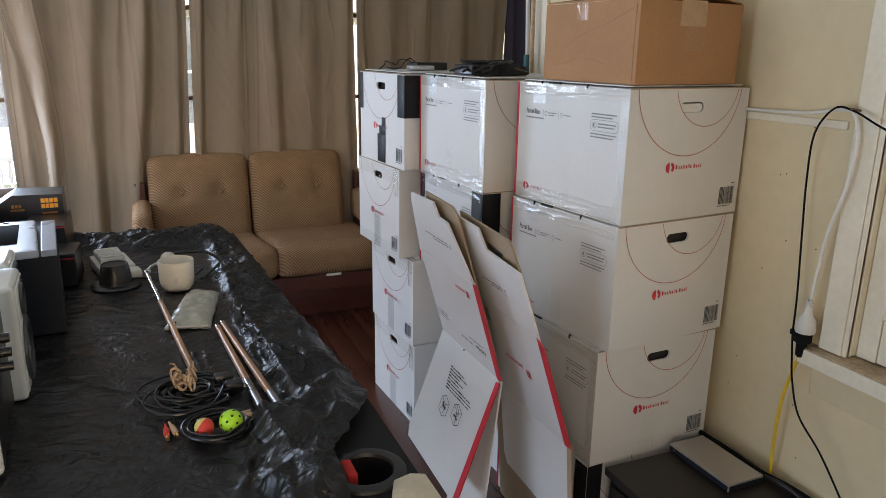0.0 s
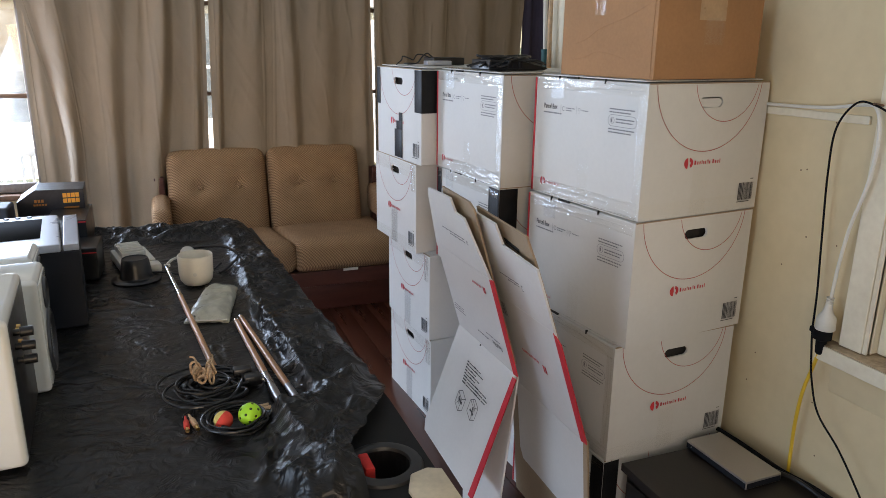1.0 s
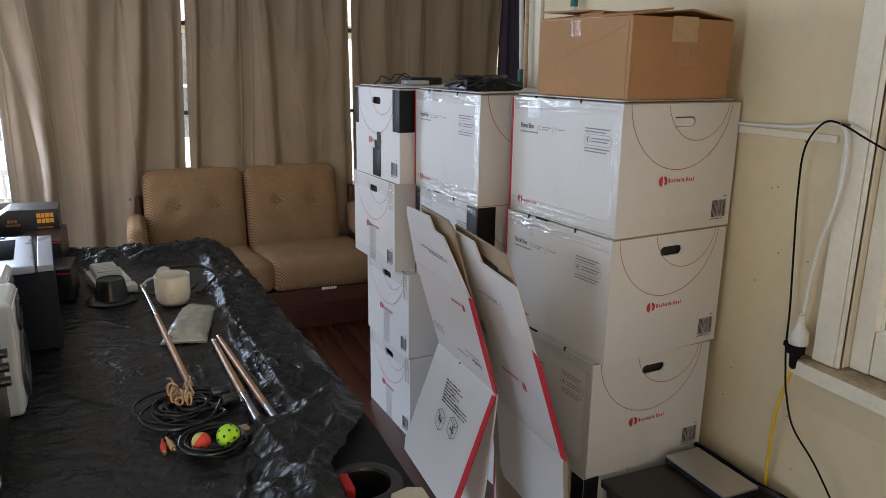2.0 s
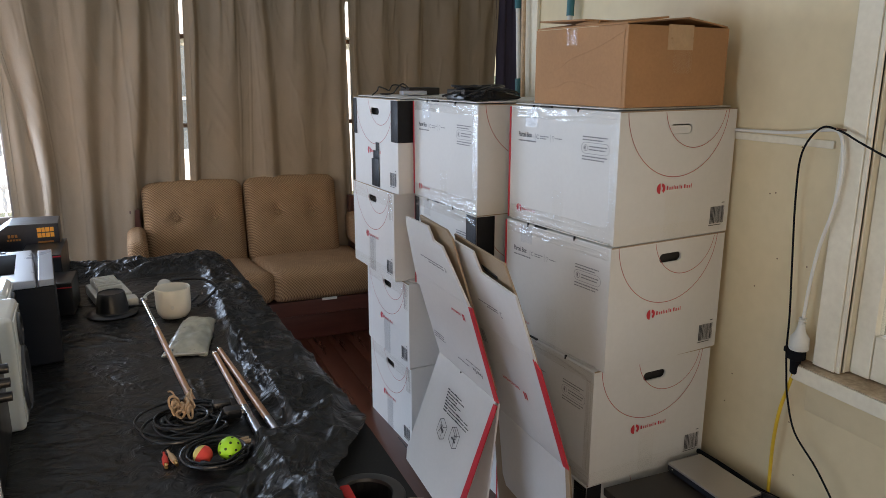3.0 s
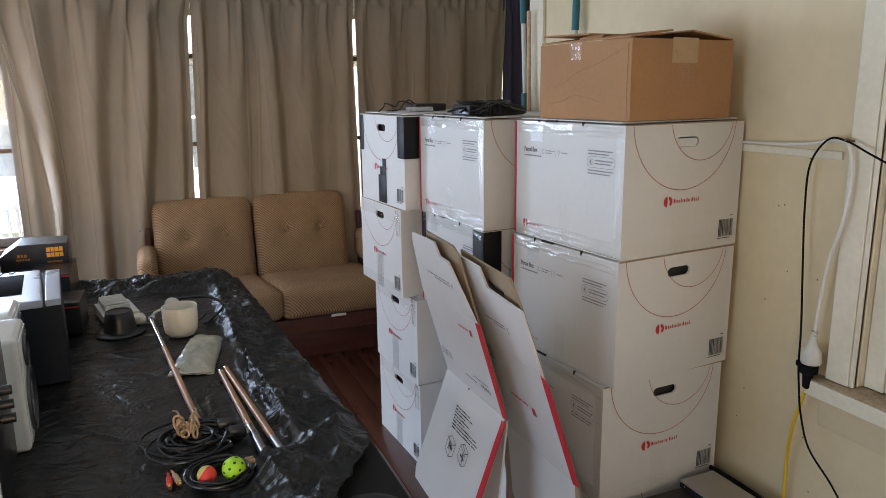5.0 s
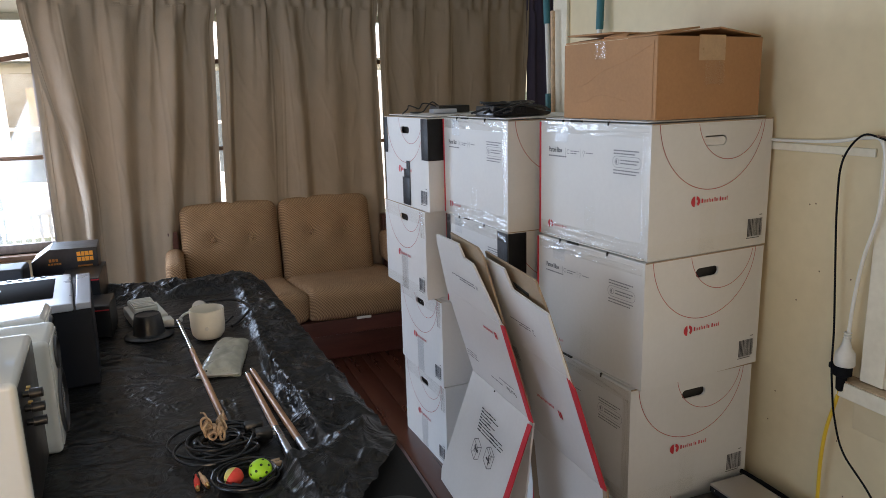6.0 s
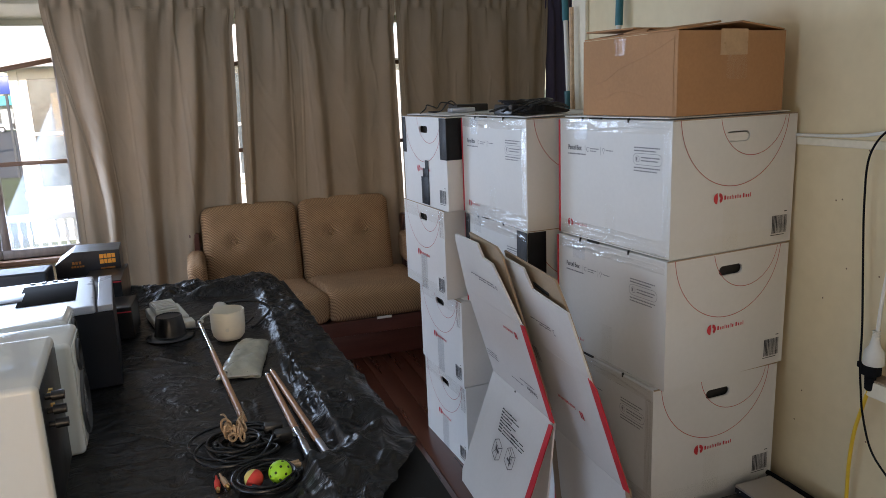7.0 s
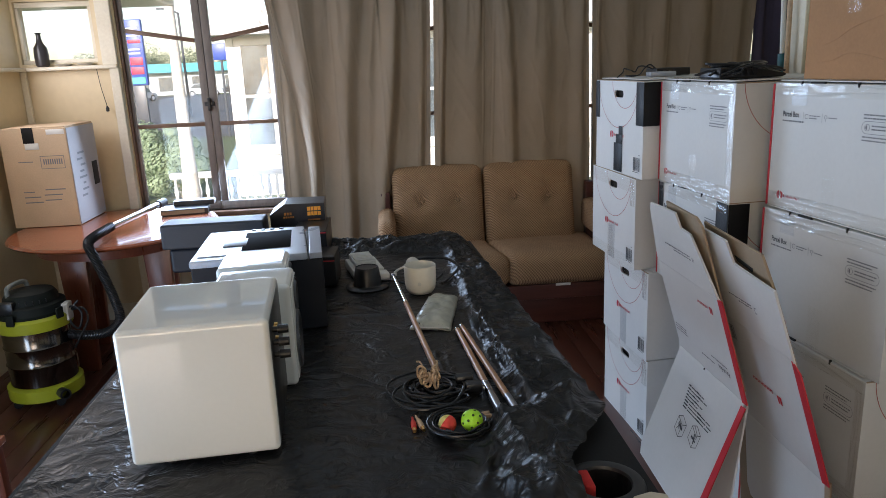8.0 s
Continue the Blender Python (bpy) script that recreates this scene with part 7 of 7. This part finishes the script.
for k in range(4):
    a = radians(45 + 90 * k + 12)
    part("leg", prism([(-0.05, 0), (0.05, 0), (0.075, 0.659), (-0.075, 0.659)], 0.045, pose(0.30 * math.cos(a), 0.30 * math.sin(a), 0, 90, 0, 0) @ pose(0, 0, -0.022), bevel=0.006), M_WOODD, rt)

kar = thing("cardboard_carton", "tall pale brown carton with printed lines, on the round table", "box", pose(-1.960, 4.42, 0.757, 0, 0, 0))
part("body", box((0.36, 0.40, 0.555), (0, 0, 0.2775), 0.004), M_KRAFTO, kar)
part("side_face", span((0.1805, -0.196, 0.004), (0.1835, 0.196, 0.551), 0.001), M_PALE, kar, "paler printed side")
for a, b in (((-0.176, -0.196, 0.5555), (-0.003, 0.196, 0.560)), ((0.003, -0.196, 0.5555), (0.178, 0.196, 0.563))):
    part("lid_flap", span(a, b, 0.001), M_KRAFTO, kar)
mf = pose(0, -0.2012, 0, 90)
bm = bmesh.new()
for k in range(9):
    flat(0.035 + k * 0.012, 0.355, 0.042 + k * 0.012, 0.385, mf, bm)
for a in ((0.02, 0.33, 0.15, 0.333), (0.02, 0.40, 0.15, 0.403), (0.02, 0.33, 0.023, 0.403), (0.147, 0.33, 0.15, 0.403), (-0.10, 0.37, -0.02, 0.375), (-0.10, 0.20, -0.04, 0.205), (0.02, 0.21, 0.13, 0.216), (-0.10, 0.17, -0.01, 0.176), (0.01, 0.18, 0.11, 0.186), (-0.10, 0.14, 0.0, 0.146), (0.01, 0.15, 0.10, 0.156)):
    flat(*a, mf, bm)
part("print", bm, M_GREYINK, kar, "grey print as bars", smooth=False, kind="stuff")
bm = bmesh.new()
mr = pose(0.1850, 0, 0, 90, 0, 90)
for k in range(8):
    flat(-0.12 + 0.02 * (k % 3), 0.15 + k * 0.035, -0.04 + 0.03 * (k % 2), 0.162 + k * 0.035, mr, bm)
part("print", bm, M_GREYINK, kar, "grey print as bars", smooth=False, kind="stuff")
# flush near-black plate in place of the shade in a cut hole
part("hand_hole", span((0.184, 0.085, 0.19), (0.1855, 0.165, 0.33), 0.0006), M_DARKIN, kar, "dark cut hand hole")
part("black_tape", span((-0.055, -0.2025, 0.475), (0.005, -0.2008, 0.5615), 0.0005), M_BTAPE, kar, "black tape over the lid joint")
part("paper_label", span((-0.05, -0.2022, 0.44), (0.025, -0.2005, 0.476), 0.0005), M_LABEL, kar, "white paper label")
part("paper_label", span((0.075, -0.2022, 0.52), (0.172, -0.2005, 0.548), 0.0005), M_LABEL, kar, "white paper label")

vac = thing("shop_vacuum", "steel drum vacuum with lime bands and a dark lid", "vacuum cleaner", pose(-1.80, 3.55, 0) @ Matrix.Diagonal((0.9, 0.9, 0.9, 1)))
part("base", lathe([(0, 0.04), (0.165, 0.04), (0.19, 0.05), (0.192, 0.115), (0.17, 0.125), (0, 0.125)], 36), M_VACY, vac, "lime plastic base")
part("drum", lathe([(0.162, 0.125), (0.170, 0.13), (0.170, 0.235), (0.176, 0.244), (0.170, 0.253), (0.170, 0.335), (0.176, 0.344), (0.170, 0.353), (0.172, 0.44)], 40), M_STEEL, vac, "brushed steel drum")
part("band", lathe([(0.172, 0.44), (0.19, 0.442), (0.195, 0.50), (0.18, 0.515), (0.16, 0.515)], 40), M_VACY, vac, "lime rim band")
part("motor_head", lathe([(0.175, 0.515), (0.178, 0.532), (0.170, 0.545), (0.166, 0.572), (0.138, 0.582), (0.134, 0.612), (0.118, 0.635), (0.07, 0.646), (0, 0.648)], 36), M_VACG, vac, "dark plastic motor head")
part("carry_handle", tube([(-0.075, -0.085, 0.625), (-0.075, -0.075, 0.672), (-0.06, 0.0, 0.682), (-0.045, 0.06, 0.672), (-0.04, 0.075, 0.625)], 0.013, 10), M_OFFG, vac, "grey carry handle")
for k in range(7):
    a = radians(-118 + 14 * k)
    part("vent_slot", box((0.004, 0.010, 0.022), bevel=0.001, m=pose(0.136 * math.cos(a), 0.136 * math.sin(a), 0.597, 0, 0, math.degrees(a) + 90)), M_BLACKP, vac)
for a in (-100, -25):
    part("latch", box((0.012, 0.045, 0.060), bevel=0.004, m=pose(0.192 * math.cos(radians(a)), 0.192 * math.sin(radians(a)), 0.525, 0, 0, a)), M_VACG, vac, "dark clip")
part("switch_panel", span((-0.10, -0.165, 0.55), (-0.02, -0.12, 0.615), 0.008), M_BLACKP, vac)
part("latch", span((0.165, -0.04, 0.46), (0.20, 0.03, 0.56), 0.008), M_OFFW, vac)
for k in range(4):
    a = 0.78 + k * 1.571
    part("castor", lathe([(0, -0.012), (0.022, -0.012), (0.024, 0.012), (0, 0.012)], 14, pose(0.16 * math.cos(a), 0.16 * math.sin(a), 0.024, 90, 0, 30)), M_BLACKP, vac)
part("outlet", lathe([(0.02, 0), (0.028, 0.0), (0.03, 0.06), (0.02, 0.06)], 18, pose(0.13, -0.13, 0.085, 90, 0, 45)), M_BLACKP, vac)
bm = tube([(0.17, 0.0, 0.52), (0.23, -0.03, 0.54), (0.27, -0.04, 0.50), (0.25, -0.05, 0.42), (0.20, -0.02, 0.44), (0.19, 0.0, 0.50), (0.24, 0.01, 0.56)], 0.006, 7)
tube([(0.18, 0.02, 0.5), (0.26, 0.0, 0.52), (0.29, -0.02, 0.46), (0.24, -0.04, 0.36), (0.2, -0.03, 0.30)], 0.006, 7, bm=bm)
part("power_cord", bm, M_BLACKP, vac, "looped black power cord")


def beside_vac(x, y, z):
    """A place in the room, seen from the vacuum."""
    return Vector(((x + 1.80) / 0.9, (y - 3.55) / 0.9, z / 0.9))


hose = [(0.17, 0.0, 0.37), (0.27, -0.01, 0.36), beside_vac(-1.455, 3.54, 0.335), beside_vac(-1.385, 3.53, 0.40), beside_vac(-1.40, 3.53, 0.52),
        beside_vac(-1.43, 3.53, 0.63), beside_vac(-1.46, 3.53, 0.725), beside_vac(-1.49, 3.56, 0.785), beside_vac(-1.50, 3.68, 0.797), beside_vac(-1.50, 3.92, 0.797)]
bm = bmesh.new()
pts = smooth_path([Vector(q) for q in hose], 14)
tube(pts, 0.024, 12, 1, bm)
for a, b in zip(pts, pts[1:]):
    lathe([(0.0235, -0.003), (0.0275, 0), (0.0235, 0.003)], 12, Matrix.Translation(a) @ (b - a).to_track_quat("Z", "Y").to_matrix().to_4x4(), bm)
part("hose", bm, M_BLACKP, vac, "ribbed black hose")
wand = part("wand", tube([beside_vac(-1.50, 3.91, 0.797), beside_vac(-1.355, 4.35, 0.835)], 0.021, 14, 1, r2=0.019), M_CHROME, vac, "chrome suction tube over the round table")
part("collar", tube([beside_vac(-1.365, 4.32, 0.832), beside_vac(-1.345, 4.38, 0.838)], 0.027, 14, 1), M_MGREY, wand)

for k, (x, y, z, sx, sy, sz, m_, lab) in enumerate(((-1.24, 4.43, 0.757, 0.27, 0.17, 0.035, M_BLACKP, "flat black book lying on the round table"), (-1.20, 4.50, 0.793, 0.24, 0.08, 0.03, M_BLACKP, "black case on a book"))):
    bk = thing("book" if k == 0 else "black_case", lab, "book" if k == 0 else "case", pose(x, y, z, 0, 0, 8 - 5 * k))
    part("cover", box((sx, sy, sz), (0, 0, sz / 2), 0.003), m_, bk)
    if k == 0:
        part("pages", span((-sx / 2 - 0.001, -sy / 2 - 0.001, 0.006), (sx / 2 - 0.02, -sy / 2 + 0.01, 0.029)), M_KRAFTL, bk, "brown page edges")

vase = thing("bottle_vase", "slim dark bottle vase on the ledge", "vase", pose(-2.05, 4.72, 1.649))
part("body", lathe([(q * 1.1, z * 1.12) for q, z in [(0, 0), (0.028, 0.0), (0.036, 0.01), (0.038, 0.06), (0.034, 0.10), (0.018, 0.125), (0.013, 0.145), (0.012, 0.17), (0.017, 0.175), (0.013, 0.178), (0, 0.17)]], 24), M_BOTTLE, vase)
for k, x in enumerate((-1.93, -1.80)):
    dish = thing("small_dish", "small pale dish on the ledge", "dish", pose(x, 4.72, 1.649), "ledge dishes")
    part("bowl", lathe([(0, 0.0), (0.03, 0.0), (0.048, 0.012), (0.046, 0.014), (0.028, 0.004), (0, 0.003)], 24), M_OFFW, dish)
pull = thing("blind_cord", "black blind cord with a small toggle", "cord", pose(-1.74, 4.715, 1.62))
part("string", tube([(0, 0, 0.02), (0.01, 0, -0.1), (0.03, 0, -0.22)], 0.002, 5), M_BLACKP, pull)
part("toggle", lathe([(0, -0.02), (0.01, -0.016), (0.011, 0.0), (0.004, 0.016), (0, 0.018)], 10, pose(0.03, 0, -0.235)), M_BLACKP, pull)
# unseen pale slab, added so the speaker front reflects a bright rectangle
mat_ = thing("reflected_mat", "pale mat added out of view to show in the speaker's gloss", "mat", pose(-1.0, -1.307, 0.0, 0, 0, -9.5))
part("weave", box((0.31, 0.72, 0.008), (0, 0, 0.005), 0.002), M_LABEL, mat_)
stool = thing("timber_stool", "low red-brown timber stool", "stool", pose(-1.50, 2.08, 0))
part("seat", box((0.36, 0.36, 0.03), (0, 0, 0.435), 0.006), M_WOOD, stool)
for x in (-0.15, 0.15):
    for y in (-0.15, 0.15):
        part("leg", span((x - 0.02, y - 0.02, 0), (x + 0.02, y + 0.02, 0.419), 0.004), M_WOODD, stool)

# ---- right-hand wall: cables, cabinet, player, brooms ----
cab = thing("low_cabinet", "low black-brown cabinet against the wall", "cabinet", pose(0, 0, 0))
part("carcass", span((1.215, 1.10, 0.03), (1.628, 1.560, 0.338), 0.003), M_CABINET, cab)
part("top", span((1.200, 1.09, 0.340), (1.636, 1.572, 0.365), 0.003), M_CABINET, cab)
part("drawer_front", span((1.203, 1.115, 0.05), (1.213, 1.545, 0.32), 0.003), M_CABINET, cab)
part("plinth", span((1.235, 1.12, 0.0), (1.615, 1.54, 0.029)), M_CABINET, cab)
play = thing("media_drive", "slim silver media drive on the cabinet", "electronics", pose(1.508, 1.452, 0.366, 0, 0, 1))
part("case", box((0.132, 0.245, 0.026), (0, 0, 0.015), 0.003), M_SILVER, play)
part("dark_side", span((-0.0665, -0.12, 0.004), (-0.0655, 0.12, 0.021)), M_DGREY, play, "dark side vent strip")
part("front_slot", span((-0.062, -0.1235, 0.005), (0.062, -0.1222, 0.021)), M_DGREY, play, "dark front slot")
part("led", lathe([(0, 0.001), (0.0015, 0.001), (0.0016, 0)], 8, pose(-0.0668, 0.10, 0.014, 0, -90)), M_LABEL, play, "small white light")
lead = thing("black_lead", "black power lead behind the media drive", "cable")
part("cord", tube([(1.60, 1.62, 0.377), (1.60, 1.55, 0.379), (1.605, 1.47, 0.377), (1.60, 1.40, 0.377), (1.61, 1.33, 0.377), (1.622, 1.27, 0.377), (1.625, 1.20, 0.377)], 0.0075, 8), M_MATTEB, lead)
part("cord", tube([(1.585, 1.60, 0.373), (1.590, 1.53, 0.374), (1.582, 1.46, 0.373), (1.59, 1.38, 0.373), (1.60, 1.30, 0.384), (1.612, 1.22, 0.373), (1.60, 1.14, 0.373)], 0.006, 8), M_BLACKP, lead)

wc = thing("white_extension_cord", "white extension cord clipped along the wall with its socket", "cable")
part("cord", tube([(1.646, 2.78, 1.412), (1.645, 1.9, 1.412), (1.643, 1.60, 1.412), (1.637, 1.42, 1.418), (1.632, 1.32, 1.432), (1.622, 1.265, 1.428), (1.617, 1.243, 1.36), (1.617, 1.25, 1.25), (1.618, 1.28, 1.13), (1.616, 1.293, 1.02), (1.613, 1.296, 0.93)], 0.0046, 8), M_CORDW, wc)
part("socket", lathe([(0.006, 0.085), (0.010, 0.06), (0.014, 0.045), (0.024, 0.03), (0.026, 0.0), (0.024, -0.004), (0, -0.004)], 24, pose(1.610, 1.297, 0.848)), M_OFFW, wc, "white plastic socket body")
for k in range(5):
    part("strain_rib", lathe([(0.008, -0.002), (0.0105, 0), (0.008, 0.002)], 12, pose(1.611, 1.2965, 0.905 + k * 0.007)), M_OFFW, wc)
yc = thing("yellow_extension_cord", "yellow extension cord with a black plug", "cable")
part("plug", lathe([(0.0, 0.032), (0.024, 0.03), (0.024, 0.006), (0.014, 0.0), (0.012, -0.035), (0.008, -0.04), (0, -0.04)], 20, pose(1.608, 1.300, 0.812)), M_MATTEB, yc, "black plug")
part("tag", span((1.600, 1.315, 0.825), (1.612, 1.338, 0.842), 0.004), M_MATTEB, yc)
part("cord", tube([(1.608, 1.302, 0.775), (1.610, 1.316, 0.72), (1.615, 1.338, 0.64), (1.622, 1.352, 0.54), (1.628, 1.356, 0.44), (1.630, 1.356, 0.367)], 0.0050, 8), M_CORDY, yc)
bc = thing("black_wall_cable", "black cable looping over the wall and down", "cable")
part("cord", tube([(1.605, 0.95, 1.33), (1.607, 1.10, 1.375), (1.609, 1.19, 1.408), (1.610, 1.26, 1.436), (1.612, 1.315, 1.437), (1.616, 1.365, 1.37), (1.620, 1.372, 1.25), (1.620, 1.360, 1.09), (1.618, 1.345, 0.93), (1.602, 1.328, 0.835), (1.600, 1.318, 0.77), (1.600, 1.305, 0.70), (1.602, 1.270, 0.61), (1.603, 1.19, 0.54), (1.603, 1.11, 0.45), (1.603, 1.05, 0.37)], 0.0027, 8), M_MATTEB, bc)
nail = thing("wall_hook", "small brown nail hook holding the cords", "hook")
part("pin", tube([(1.656, 1.262, 1.432), (1.605, 1.262, 1.440)], 0.003, 8, 1), M_SASHB, nail)
rnd = random.Random(21)
for k, (y, z) in enumerate(((1.49, 1.24), (1.47, 1.245), (1.44, 1.06), (1.51, 0.96), (1.385, 1.03), (1.34, 1.06), (1.56, 0.66), (1.58, 0.56), (1.30, 0.45), (1.40, 1.38), (1.28, 1.41), (1.335, 0.60))):
    sc = finish("nail_hole", lathe([(0, 0.0005), (0.0012 + 0.001 * rnd.random(), 0.0004), (0.0026, 0)], 8, pose(1.6555, y, z, 0, -90)), M_SASHB)
    tagged(sc, "small dark nail hole in the painted wall", "nail hole", "wall nail holes", "structure")


def broom(foot, bend, top, z_ferrule, z_grip, label):
    """A telescopic mop standing on the floor, head down behind the boxes."""
    t = thing("mop", label, "mop", None, "mops in the corner")
    a, b = Vector(foot), Vector(top)

    def at(z):
        return a + (b - a) * (z / b.z)
    part("handle", tube([at(0.06), at(z_grip)], 0.0105, 12, 1), M_OFFW, t, "pale metal handle")
    part("grip", tube([at(z_grip), b], 0.015, 12, 1), M_TEAL, t, "teal foam grip")
    part("ferrule", tube([at(z_ferrule - 0.13), at(z_ferrule)], 0.018, 12, 1), M_TEAL, t, "teal collar")
    part("head", box((0.07, 0.26, 0.05), (a.x, a.y, 0.030), 0.010), M_TEAL, t)
    return t


broom((1.60, 2.76, 0), None, (1.632, 2.975, 2.12), 1.55, 1.853, "teal-handled mop standing in the corner")
bm = tube([(1.600, 2.80, 0.02), (1.615, 2.875, 1.9)], 0.010, 12, 1)
stick = thing("mop_stick", "pale timber stick standing beside the mops", "stick")
part("stick", bm, M_STRING, stick)
broom((1.58, 2.52, 0), None, (1.630, 2.515, 2.12), 1.50, 1.793, "teal-handled mop leaning on the wall")

# ---- floor boards ----
board = None
BWID = 0.118
nb = int((2.87 + 2.32) / BWID)
for k in range(nb):
    x = -2.32 + BWID * (k + 0.5)
    if board is None:
        board = part("floor_board", span((-BWID / 2 + 0.0012, -2.42, -0.021), (BWID / 2 - 0.0012, 4.87, 0.0), 0.0012), M_FLOOR, floor)
        board.matrix_basis = pose(x, 0, 0)
    else:
        again(board, "floor_board", floor, x)
